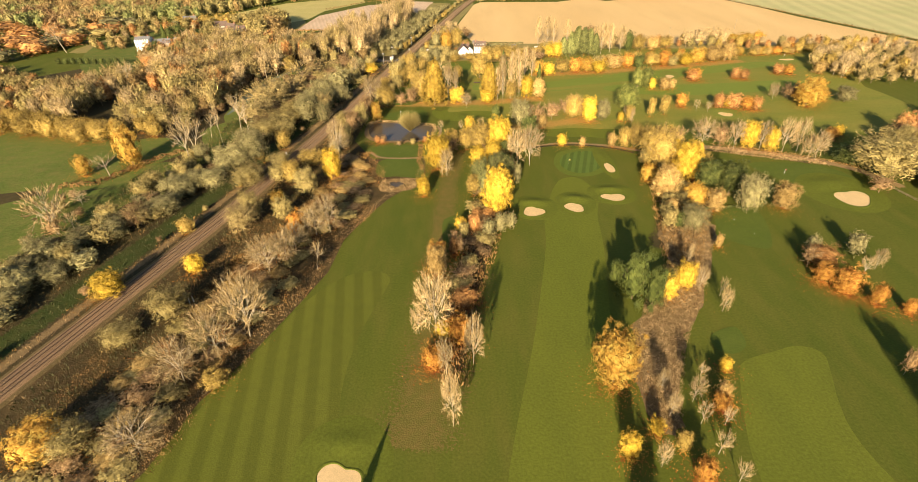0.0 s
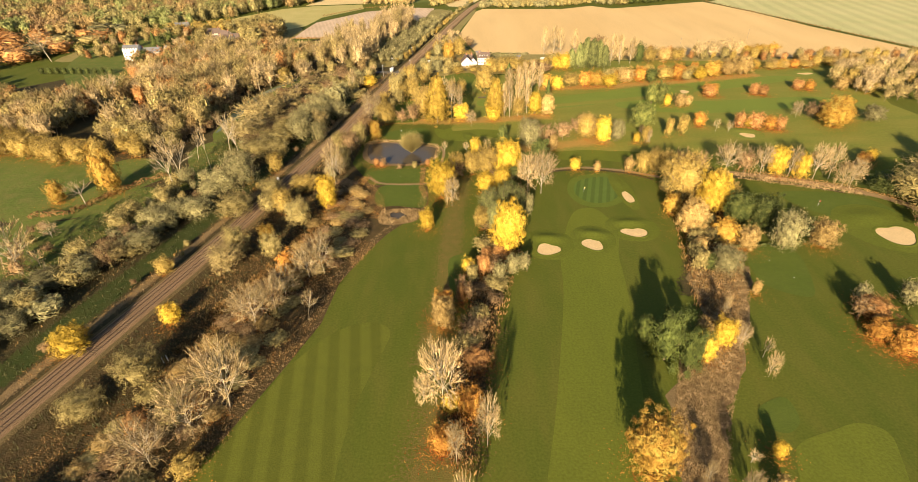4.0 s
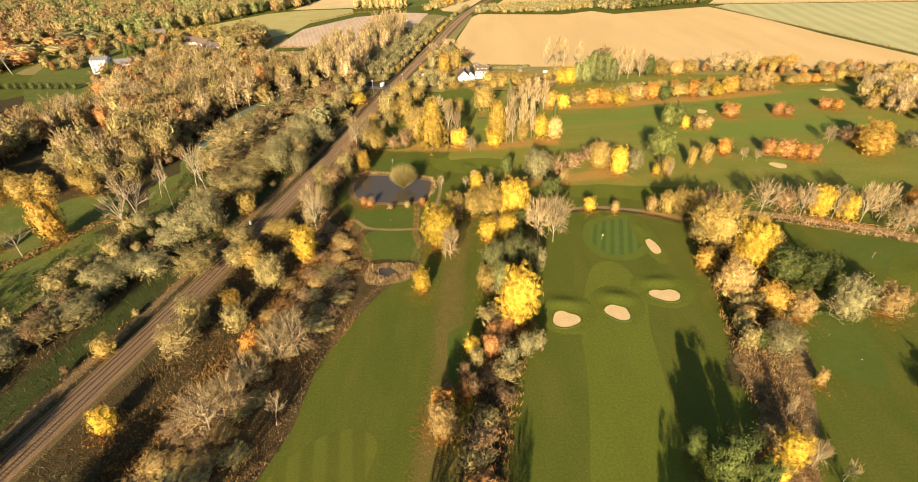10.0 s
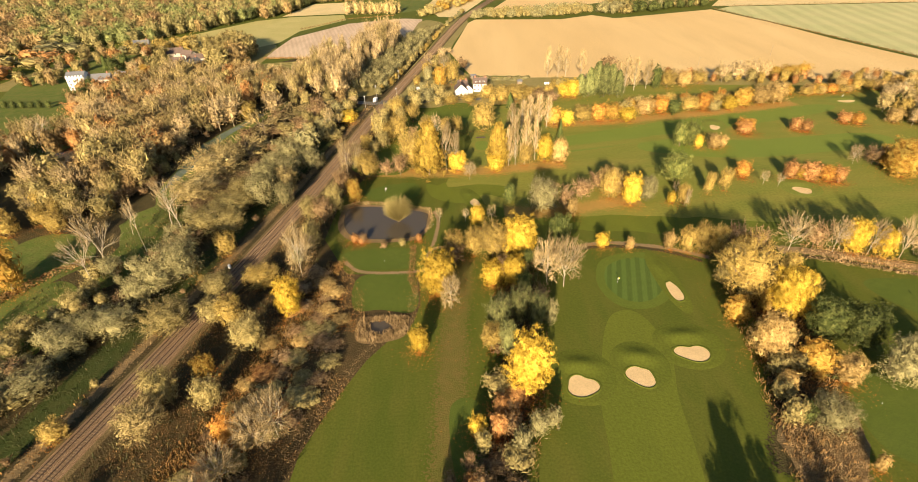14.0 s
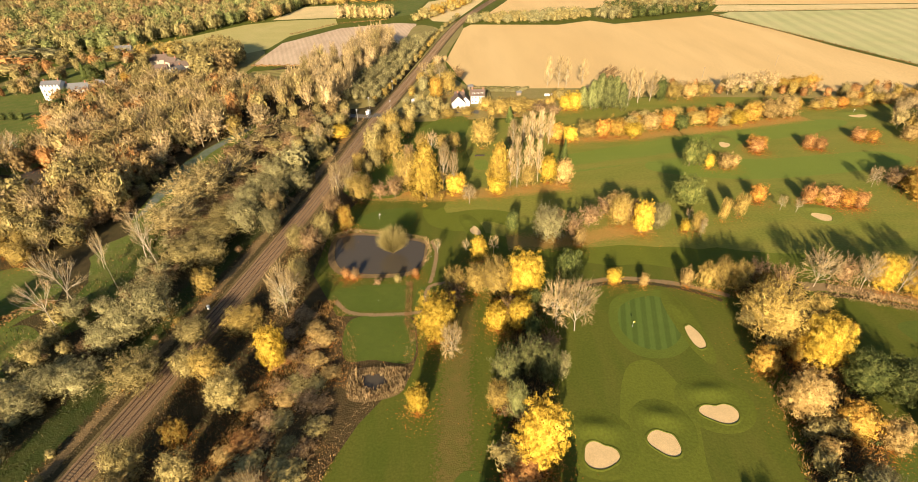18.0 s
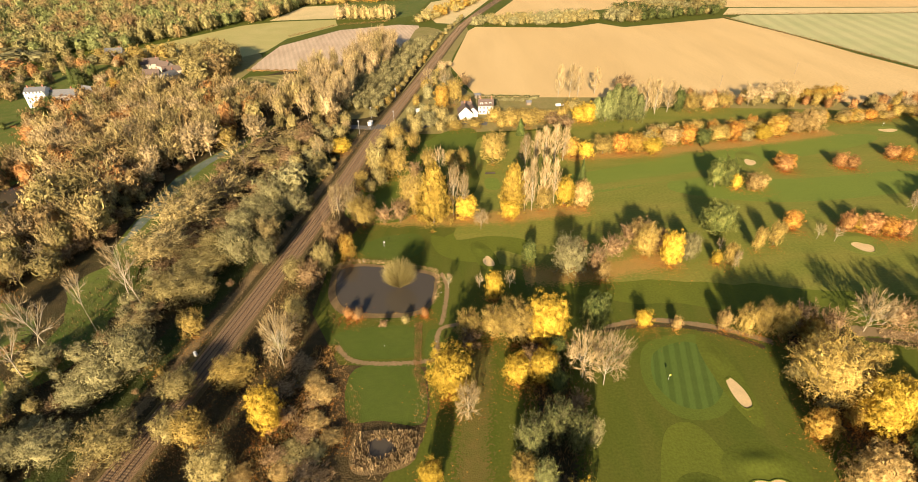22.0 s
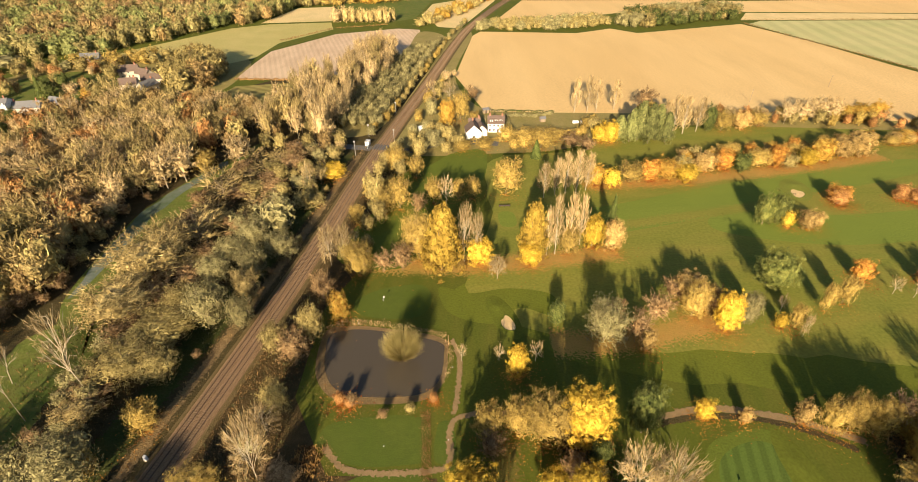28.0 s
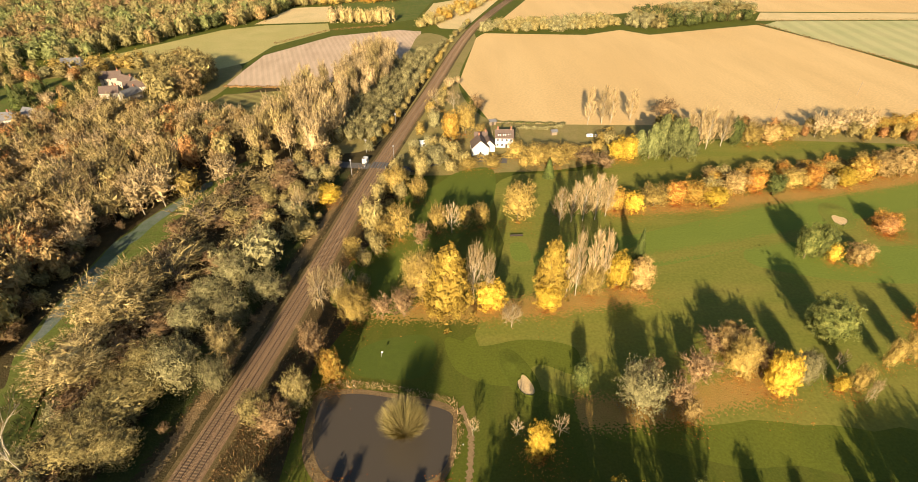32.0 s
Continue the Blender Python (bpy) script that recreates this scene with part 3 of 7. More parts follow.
def cone_tree(seed, n, size, tiers=9, base=0.06, ragged=0.25):
    """A conifer one metre high and one wide: drooping tiers of needled boughs."""
    rng = np.random.default_rng(seed)
    u = rng.uniform(0, 1, n) ** 1.5
    z = base + (0.98 - base) * u
    tier = 1 - ragged * ((u * tiers) % 1)
    g = rng.uniform(0, 6.2832, n)
    r = 0.5 * (1 - u) ** 0.8 * tier * (0.82 + 0.18 * np.sin(g * 5 + np.floor(u * tiers) * 2.1)) * rng.uniform(0.7, 1.05, n) + 0.01
    P = np.stack([r * np.cos(g), r * np.sin(g), z - 0.12 * r], 1)
    N = np.stack([np.cos(g), np.sin(g), 0.7 + 0 * g], 1)
    V, F = [], []
    limb(V, F, (0, 0, -0.02), (0, 0, 0.85), 0.022, 0.006, 6)
    hearts = []
    for k in range(6):
        z0, z1 = 0.04 + 0.15 * k, 0.26 + 0.15 * k
        r0 = 0.36 * (1 - z0) ** 0.8
        for q in range(8):
            a, b = 6.2832 * q / 8 + k, 6.2832 * (q + 1) / 8 + k
            hearts.append([[r0 * math.cos(a), r0 * math.sin(a), z0], [r0 * math.cos(b), r0 * math.sin(b), z0], [0, 0, min(z1, 0.95)]])
    hearts = np.array(hearts)
    return mesh_of("trunk", V, F, M["bark"]), facets("crown", np.concatenate([leaf_tris(rng, P, N, size), hearts]), LEAF["pine"], 3, 7.0)


def dome_bush(seed, stems):
    """A pollard willow one metre high and wide: hundreds of straight stems that fan from the stool."""
    rng = np.random.default_rng(seed)
    g, t = rng.uniform(0, 6.2832, stems), np.arccos(rng.uniform(0.3, 1, stems))
    D = np.stack([np.sin(t) ** 0.8 * np.cos(g) * 0.5, np.sin(t) ** 0.8 * np.sin(g) * 0.5, np.cos(t) ** 0.6 * 0.97], 1)
    a = D * rng.uniform(0.02, 0.55, (stems, 1))
    c = D * rng.uniform(0.6, 1.03, (stems, 1)) + rng.normal(0, 0.02, (stems, 3))
    s = np.cross(D, rng.normal(0, 1, (stems, 3)))
    s *= 0.0030 / np.linalg.norm(s, axis=1, keepdims=True)
    V, F = [], []
    for i in range(14):
        k = D[i * 7]
        limb(V, F, (0, 0, 0), tuple(k * 0.6), 0.02, 0.007, 4)
    return mesh_of("trunk", V, F, M["bark"]), facets("crown", np.stack([a - s, a + s, c + 0.3 * s, c - 0.3 * s], 1), LEAF["willow"])


SHAPES = {
    "huge": [round_tree(s, 10000, 0.017, 0.03, 0, 1.0, (12, 18), 120) for s in (5, 6)],
    "round": [round_tree(s, 5000, 0.023, 0.02, 0, 1.0, (10, 14), 70) for s in (1, 2, 3, 4)],
    "small": [round_tree(s, 2200, 0.034, 0.0, 0, 1.0, (8, 11), 40) for s in (11, 12, 13)],
    "bush": [twig_tree(s, 6, 6, 150, 300, 0.0, 0.04, 1.0, 0.0048, 0, 1.2, 900, 0.040, 0.48) for s in (21, 22, 23)],
    "tall": [round_tree(s, 7000, 0.018, 0.0, 0.78, 0.85, (12, 14), 130) for s in (31, 32)],
    "fir": [round_tree(s, 4200, 0.022, 0.0, 0.72, 0.7, (12, 16), 110) for s in (33, 34)],
    "cypress": [round_tree(s, 6000, 0.022, 0.0, 0.3, 1.1, (12, 16), 15) for s in (35, 36)],
    "fluffy": [twig_tree(s, 9, 8, 350, 1100, 0.0, 0.06, 1.0, 0.0028, 0, 1.3, 3000, 0.0235, 0.48) for s in (41, 42, 43, 44)],
    "bigfluffy": [twig_tree(s, 13, 10, 600, 1800, 0.0, 0.06, 1.0, 0.0021, 0, 1.4, 5500, 0.0170, 0.48) for s in (45, 46)],
    "thinning": [twig_tree(s, 10, 9, 450, 1700, 0.02, 0.08, 1.0, 0.0027, 0, 1.0, 2800, 0.0215, 0.48) for s in (15, 16, 17)],
    "bigthinning": [twig_tree(s, 14, 11, 700, 2600, 0.02, 0.08, 1.0, 0.0021, 0, 1.1, 6200, 0.0138, 0.50) for s in (18, 19)],
    "far": [round_tree(s, 640, 0.062, 0.0, 0.0, 1.3, (7, 9), 24) for s in (51, 52, 53)],
    "farfluffy": [twig_tree(s, 6, 5, 80, 200, 0.0, 0.05, 1.2, 0.006, 0, 1.3, 520, 0.052, 0.45) for s in (54, 47, 48)],
    "bare": [twig_tree(s, 13, 9, 750, 3400, 0.05, 0.10, 0.9, 0.0033, 0, 0.8) for s in (61, 62, 63, 64)],
    "sapling": [twig_tree(s, 8, 6, 200, 700, 0.10, 0.14, 1.3, 0.0062) for s in (55, 56, 57)],
    "sparse": [twig_tree(s, 6, 5, 150, 800, 0.40, 0.42, 1.15, 0.0026, 0.26, 1.1) for s in (58, 59, 60)],
    "bare_leafy": [twig_tree(s, 9, 7, 320, 1100, 0.02, 0.06, 0.9, 0.0040, 0, 1.1, 1000, 0.024, 0.38) for s in (65, 66, 67)],
    "broom": [twig_tree(s, 13, 9, 650, 2600, 0.03, 0.10, 1.1, 0.0032, 0, 1.1, 2200, 0.0175, 0.44) for s in (68, 69, 70)],
    "bare_far": [twig_tree(s, 10, 7, 220, 950, 0.06, 0.15, 1.2, 0.0085, 0, 0.9, 160, 0.03, 0.40) for s in (71, 72, 73)],
    "poplar": [twig_tree(s, 9, 8, 420, 1500, 0.06, 0.1, 1.7, 0.0042, 0, slim=True, up=1.4) for s in (81, 82, 83)],
    "bare_mid": [twig_tree(s, 9, 6, 280, 950, 0.06, 0.12, 1.0, 0.0062, 0, 0.8) for s in (74, 75, 76)],
    "leafy_mid": [twig_tree(s, 8, 6, 240, 700, 0.02, 0.06, 1.0, 0.0045, 0, 1.1, 800, 0.030, 0.36) for s in (77, 78, 79)],
    "thin_mid": [twig_tree(s, 9, 7, 300, 900, 0.02, 0.08, 1.0, 0.0042, 0, 0.9, 1700, 0.025, 0.48) for s in (84, 85, 86)],
    "cone": [cone_tree(s, 3200, 0.021) for s in (91, 92)],
    "dome": [dome_bush(97, 4200)],
}
# kind: shape for big and small ones, foliage, bark, name, label
KINDS = {
    "yellow": ("round", "small", "yellow", "bark", "yellow_tree", "round-crowned tree in bright yellow autumn leaf", "tree"),
    "gold": ("thinning", "small", "gold", "bark", "golden_tree", "broad tree in dull gold autumn leaf", "tree"),
    "goldtall": ("tall", "tall", "larch", "bark", "golden_larch", "tapering golden autumn tree", "tree"),
    "amber": ("round", "small", "amber", "bark", "amber_tree", "dense tree turning amber and orange", "tree"),
    "orange": ("small", "small", "orange", "bark", "orange_tree", "small tree in orange leaf on fallen leaves", "tree"),
    "rust": ("small", "small", "rust", "bark", "russet_tree", "low russet-leaved tree on fallen leaves", "tree"),
    "peach": ("round", "small", "peach", "bark", "bronze_tree", "soft bronze autumn tree with dense crown", "tree"),
    "olive": ("fluffy", "bush", "olive", "bark", "willow_tree", "bushy olive-green willow losing its leaves", "tree"),
    "greyg": ("fluffy", "bush", "greyg", "bark", "grey_green_tree", "bushy tree with grey-green leaves", "tree"),
    "green": ("round", "small", "green", "bark", "evergreen_tree", "broad dark green evergreen tree", "tree"),
    "pine": ("cone", "cone", "pine", "bark", "pine_tree", "dark green conifer with drooping boughs", "conifer"),
    "cypress": ("cypress", "cypress", "pine", "bark", "cypress_tree", "dense dark green cypress with rounded plumes", "conifer"),
    "fir": ("fir", "fir", "fir", "bark", "fir_tree", "tall sunlit green fir with dense boughs", "conifer"),
    "juniper": ("round", "small", "juniper", "bark", "juniper_tree", "spreading sunlit green conifer with dense sprays", "conifer"),
    "pine2": ("fluffy", "bush", "pine2", "bark", "pine_tree", "olive-green pine with open tufted boughs", "conifer"),
    "bare": ("bare", "sapling", "bare", "palebark", "bare_tree", "leafless tree with pale sunlit twigs", "tree"),
    "sparse": ("sparse", "sparse", "bare", "palebark", "white_trunked_tree", "leafless tree with a white trunk and thin crown", "tree"),
    "barebrown": ("bare_leafy", "leafy_mid", "barebrown", "bark", "brown_tree", "nearly leafless tree with brown twigs", "tree"),
    "oliveb": ("broom", "bare_leafy", "oliveb", "bark", "thinning_tree", "half-bare tree with thin olive-gold foliage", "tree"),
    "poplar": ("poplar", "poplar", "bare", "palebark", "bare_poplar", "tall slender leafless poplar with pale bark", "tree"),
    "willow": ("dome", "dome", "willow", "bark", "pollard_willow", "domed willow of straight pale stems in the pond", "tree"),
    "fargold": ("far", "far", "gold", "bark", "golden_wood_tree", "woodland tree in dull gold leaf", "tree"),
    "farolive": ("farfluffy", "farfluffy", "olive", "bark", "olive_tree", "woodland tree with thin olive leaves", "tree"),
    "faroak": ("far", "far", "woodbrown", "bark", "oak_tree", "woodland oak in brown autumn leaf", "tree"),
    "farrust": ("far", "far", "rust", "bark", "russet_wood_tree", "woodland tree in russet autumn leaf", "tree"),
    "fargreen": ("farfluffy", "farfluffy", "greyg", "bark", "plantation_tree", "grey-green young tree of a plantation row", "tree"),
    "farbare": ("bare_far", "bare_far", "farbare", "palebark", "tall_bare_tree", "tall leafless woodland tree with pale twigs", "tree"),
    "farbrown": ("bare_far", "bare_far", "oliveb", "bark", "twiggy_wood_tree", "leafless woodland tree with olive-brown twigs", "tree"),
}
LITTER = {"yellow": 1.0, "gold": 0.35, "amber": 1.0, "orange": 1.6, "rust": 1.6, "peach": 0.7}
trees_rng = random.Random(7)
fallen = {"litter": [], "litter_red": []}
group_now = ""


def plant(kind, x, y, h, w):
    big, small, leaf, bark, name, label, cat = KINDS[kind]
    shapes = SHAPES["huge" if big == "round" and max(h, w) > 14 else "bigfluffy" if big == "fluffy" and max(h, w) > 11 else "bigthinning" if big == "thinning" and max(h, w) > 12 else big if h > 8.5 else small]
    if y > 330 or x < -150:
        far_shape = {"round": "small", "thinning": "thin_mid", "fluffy": "bush", "bare": "bare_mid", "bare_leafy": "leafy_mid", "broom": "bare_mid"}.get(big)
        shapes = SHAPES[far_shape] if far_shape and h > 4 else shapes
    trunk, crown = shapes[trees_rng.randrange(len(shapes))]
    if kind == "poplar":
        w *= 0.8
    root = tagged(new(name), label, cat, group_now)
    root.empty_display_size = 0.5
    spin = trees_rng.uniform(0, 360)
    root.matrix_basis = pose(x, y, 0, trees_rng.uniform(-2, 2), trees_rng.uniform(-2, 2), spin) @ Matrix.Diagonal((w, w, h, 1))
    put("trunk", trunk, root, M[bark])
    put("crown", crown, root, LEAF[leaf])
    if kind in LITTER:
        spread = w * 0.6 + 3.0
        for _ in range(int(LITTER[kind] * 90 * w)):
            r, g = spread * trees_rng.gauss(0, 0.5), trees_rng.uniform(0, math.pi)
            fallen["litter_red" if kind in ("rust", "orange") and trees_rng.random() < 0.5 else "litter"].append((x + r * math.cos(g), y - 0.12 * w + r * math.sin(g)))
    return root


def grove(poly, gap, mix_of, hmin, hmax, seed, slim=0.75, keep=lambda x, y: True):
    """Woodland: trees of several kinds at uneven spacing in an outline."""
    rng = random.Random(seed)
    xs, ys = [p[0] for p in poly], [p[1] for p in poly]
    kinds = [k for k, c in mix_of for _ in range(c)]
    y, odd = min(ys), 0
    while y < max(ys):
        x = min(xs) + odd * gap / 2
        while x < max(xs):
            px, py = x + rng.uniform(-0.42, 0.42) * gap, y + rng.uniform(-0.42, 0.42) * gap
            if inside(px, py, poly) and keep(px, py) and not inside(px, py, GLADE):
                h = rng.uniform(hmin, hmax)
                plant(rng.choice(kinds), px, py, h, gap * rng.uniform(1.0, 1.5) if slim > 0.9 else h * slim * rng.uniform(0.8, 1.25))
            x += gap
        y += gap * 0.87
        odd = 1 - odd


def tufts(name, poly, count, hmin, hmax, leaf, seed, label, category="undergrowth", keep=lambda x, y: True, wide=0.3):
    """Rough growth: upright ragged blades and clumps over an outline, as one stuff."""
    rng = np.random.default_rng(seed)
    P = np.array(poly, float)
    pts = rng.uniform(P.min(0), P.max(0), (count * 3, 2))
    pts = np.array([p for p in pts if inside(p[0], p[1], poly) and keep(p[0], p[1])][:count])
    n = len(pts)
    h = rng.uniform(hmin, hmax, n) * (0.6 + 0.8 * np.array([noise.noise(Vector((p[0] * 0.12, p[1] * 0.12, 5))) * 0.5 + 0.5 for p in pts]))
    out = []
    for k in range(2):
        g = rng.uniform(0, 6.2832, n)
        d = np.stack([np.cos(g), np.sin(g), 0 * g], 1)
        base = np.c_[pts + rng.normal(0, 0.25, (n, 2)), 0 * g]
        w = wide * h * rng.uniform(0.25, 0.8, n)
        top = base + np.c_[rng.normal(0, 0.35, (n, 2)) * h[:, None], h]
        out.append(np.stack([base - d * w[:, None] * 0.6, base + d * w[:, None] * 0.6, top + d * w[:, None] * 0.5, top - d * w[:, None] * 0.35], 1))
    return tagged(put(name, facets(name, np.concatenate(out), LEAF[leaf])), label, category, "", "stuff")


def hedge(name, line, width, height, leaf, seed, label, dense=20):
    """A trimmed or wild hedge along a line."""
    rng = np.random.default_rng(seed)
    P, N = [], []
    for (x0, y0), (x1, y1) in zip(line, line[1:]):
        d = math.hypot(x1 - x0, y1 - y0)
        n = int(d * dense)
        t = rng.uniform(0, 1, n)
        g = rng.uniform(-0.25, math.pi + 0.25, n)
        hh = height * (0.8 + 0.35 * np.sin(t * d * 0.9 + seed) * rng.uniform(0.2, 1, n))
        o, z = np.cos(g) * width / 2, np.sin(g) * hh * 0.55 + hh * 0.4
        ux, uy = -(y1 - y0) / d, (x1 - x0) / d
        P.append(np.stack([x0 + (x1 - x0) * t + ux * o, y0 + (y1 - y0) * t + uy * o, np.maximum(z, 0.1)], 1))
        N.append(np.stack([ux * np.cos(g), uy * np.cos(g), np.sin(g)], 1))
    q = leaf_quads(rng, np.concatenate(P), np.concatenate(N), min(0.4, height * 0.2))
    root = tagged(new(name), label, "hedge")
    root.location = (*line[0], 0)
    ob = put("foliage", facets("foliage", q - np.array([*line[0], 0]), LEAF[leaf]), root)
    V, F = [], []
    for (x0, y0), (x1, y1) in zip(line, line[1:]):
        for k in range(max(2, int(math.hypot(x1 - x0, y1 - y0) / 3))):
            t = rng.uniform()
            x, y = x0 + (x1 - x0) * t - line[0][0], y0 + (y1 - y0) * t - line[0][1]
            limb(V, F, (x, y, -0.02), (x + rng.normal(0, 0.2), y + rng.normal(0, 0.2), height * 0.7), 0.06, 0.02, 3)
    put("stems", mesh_of("stems", V, F, M["bark"]), root)
    return root


# ---- the ground ----
bm = bmesh.new()
bmesh.ops.create_grid(bm, x_segments=8, y_segments=8, size=3500)
me = bpy.data.meshes.new("ground")
bm.to_mesh(me)
bm.free()
me.materials.append(M["rough"])
ground = tagged(put("ground", me), "rough green turf of a golf course", "ground", "", "structure")
ground.location = (0, 900, 0)

RAIL = [(-150, -20), (-136, 35), (-121, 90), (-97, 172), (-84, 222), (-72, 272), (-60, 328), (-45, 408), (-18, 528), (11, 660), (34, 740), (80, 862), (150, 1020), (260, 1220)]
RAIL_LINE = smooth_loop(RAIL, False, 10)


def rail_x(y):
    for (x0, y0), (x1, y1) in zip(RAIL_LINE, RAIL_LINE[1:]):
        if y0 <= y <= y1:
            return x0 + (x1 - x0) * (y - y0) / (y1 - y0)
    return RAIL_LINE[0][0] if y < 0 else RAIL_LINE[-1][0]


def beside_rail(d, y0, y1, step):
    return [(rail_x(y) + d, y) for y in range(y0, y1 + 1, step)]


GRASS_EDGE = [(-84, 20), (-76, 50), (-72, 65), (-67, 86), (-60, 100), (-51, 123), (-45, 140), (-43, 160), (-36, 178), (-30, 190), (-24, 198), (-17, 205), (-15, 214), (-16, 230)]
# woodland west of the line, and the belt between the line and the first fairway
area("woodland_floor", beside_rail(-3, 0, 560, 40) + [(-110, 560), (-170, 500), (-240, 470), (-330, 380), (-420, 300), (-420, 0)], M["woodfloor"], 0.012, "dark leaf-strewn woodland floor", rounded=False)
area("scrub_belt", GRASS_EDGE + [(-42, 232), (-54, 255), (-52, 290), (-44, 308), (-40, 330), (-30, 420)] + beside_rail(3, 0, 420, 30)[::-1], M["scrubfloor"], 0.016, "leaf-strewn ground of the belt beside the railway", rounded=False)
# the strip's dark green stands for shade along the line
ribbon("shaded_strip", beside_rail(-17, 40, 420, 20), 9.0, M["shadegrass"], 0.028, "grass strip beside the railway, coloured dark for shade", "ground", False, soft=1.5)
ribbon("brown_strip", beside_rail(-9, 40, 420, 20), 3.0, M["scrubsoil"], 0.03, "brown bank beside the railway", "ground", False, soft=1.0)
area("meadow", [(-238, 284), (-203, 270), (-178, 261), (-169, 240), (-179, 235), (-178, 216), (-190, 206), (-260, 200), (-300, 240), (-290, 290)], M["meadow"], 0.03, "lush green river meadow")
area("meadow_middle", [(-192, 206), (-158, 208), (-147, 233), (-140, 246), (-150, 262), (-172, 264), (-184, 236)], M["meadow"], 0.026, "green meadow with scattered trees")
area("meadow_strip", [(-185, 202), (-173, 204), (-158, 208), (-147, 233), (-132, 224), (-130, 197), (-142, 190), (-140, 163), (-146, 140), (-190, 120), (-240, 150)], M["meadow"], 0.03, "green pasture strip beside a hedge")
area("glade", GLADE, M["meadow"], 0.032, "open green glade among willows", wobble=2.0, soft=2.0)
area("frosty_ride", [(-134, 230), (-134, 281), (-140, 301), (-141, 337), (-138, 364), (-122, 404), (-110, 425), (-107, 419), (-117, 391), (-126, 355), (-127, 320), (-126, 295), (-120, 240)], M["meadow"], 0.03, "grass ride between woodland belts")
area("frost_patch", [(-138, 300), (-140, 337), (-137, 364), (-122, 402), (-119, 398), (-132, 360), (-134, 325)], M["frost"], 0.045, "frosted grass in the shade of the wood", wobble=2.0)
area("garden_lawn", [(-234, 351), (-300, 420), (-330, 500), (-300, 560), (-249, 560), (-230, 510), (-250, 464), (-215, 365)], M["meadow"], 0.03, "lawns of a country house")
area("stubble_field", [(2, 545), (24, 672), (33, 690), (126, 680), (165, 699), (186, 678), (309, 716), (336, 640), (352, 560), (392, 430), (330, 432), (250, 446), (185, 456), (120, 462), (60, 466), (17, 470)], M["tanfield"], 0.02, "broad golden stubble field", rounded=False)
area("crop_field", [(316, 715), (338, 731), (560, 728), (800, 700), (800, 380), (400, 430), (358, 570)], M["crop"], 0.02, "pale green drilled crop field", rounded=False)
area("far_stubble", [(318, 735), (345, 775), (560, 762), (800, 760), (800, 705), (560, 732)], M["palefield"], 0.02, "pale stubble field", rounded=False)
area("far_stubble_second", [(345, 780), (340, 850), (800, 860), (800, 765), (560, 766)], M["tanfield"], 0.022, "distant tan field", rounded=False)
area("far_stubble_third", [(55, 745), (100, 862), (330, 858), (338, 790), (250, 800), (190, 775), (100, 740)], M["tanfield"], 0.02, "tan field behind a young wood", rounded=False)
area("ploughed_field", [(-158, 543), (-156, 581), (-152, 621), (-106, 684), (-48, 706), (-26, 700), (-26, 634), (-42, 596), (-70, 560), (-103, 539)], M["pinkfield"], 0.02, "bare pinkish ploughed field", rounded=False)
area("rough_paddock", [(-163, 480), (-153, 526), (-102, 535), (-90, 500), (-108, 455), (-130, 462)], M["orchard"], 0.024, "rough paddock with mown rows", rounded=False)
area("pasture", [(-290, 585), (-270, 632), (-214, 712), (-180, 730), (-119, 737), (-112, 704), (-152, 650), (-160, 600), (-175, 585), (-215, 600)], M["pasture"], 0.02, "dry yellow-green hillside pasture", rounded=False)
area("pasture_beyond", [(-191, 735), (-170, 818), (-126, 826), (-119, 744)], M["palefield"], 0.02, "pale field beyond the pasture", rounded=False)
area("pasture_far", [(-131, 813), (-112, 960), (20, 960), (-13, 863), (-32, 755), (-60, 735)], M["meadow"], 0.02, "distant green field", rounded=False)
area("field_by_line", [(-23, 780), (-13, 840), (60, 900), (66, 862), (14, 705), (-8, 712)], M["palefield"], 0.024, "pale field beside the railway", rounded=False)
area("far_left_field", [(-600, 905), (-560, 1100), (-150, 1000), (-165, 885)], M["palefield"], 0.02, "distant pale field above the woods", rounded=False)

# far grounds paler than the turf: the haze over them is in the colour
area("field_margin", [(-40, 412), (20, 408), (60, 414), (110, 442), (250, 430), (392, 416), (396, 432), (330, 436), (185, 460), (60, 470), (17, 474), (2, 548), (24, 676), (10, 700), (-18, 560), (-36, 470)], M["hazerough"], 0.018, "grass margin along the fields, coloured pale for haze", soft=4.0)
area("plantation_floor", [(-48, 440), (-24, 560), (0, 660), (-26, 690), (-40, 600), (-66, 556), (-88, 500), (-92, 450)], M["hazerough"], 0.022, "grass between plantation rows, coloured pale for haze", soft=3.0)
area("village_ground", [(-340, 470), (-300, 596), (-215, 606), (-160, 590), (-166, 500), (-232, 496)], M["hazerough"], 0.018, "village gardens on grass coloured pale for haze", soft=4.0)

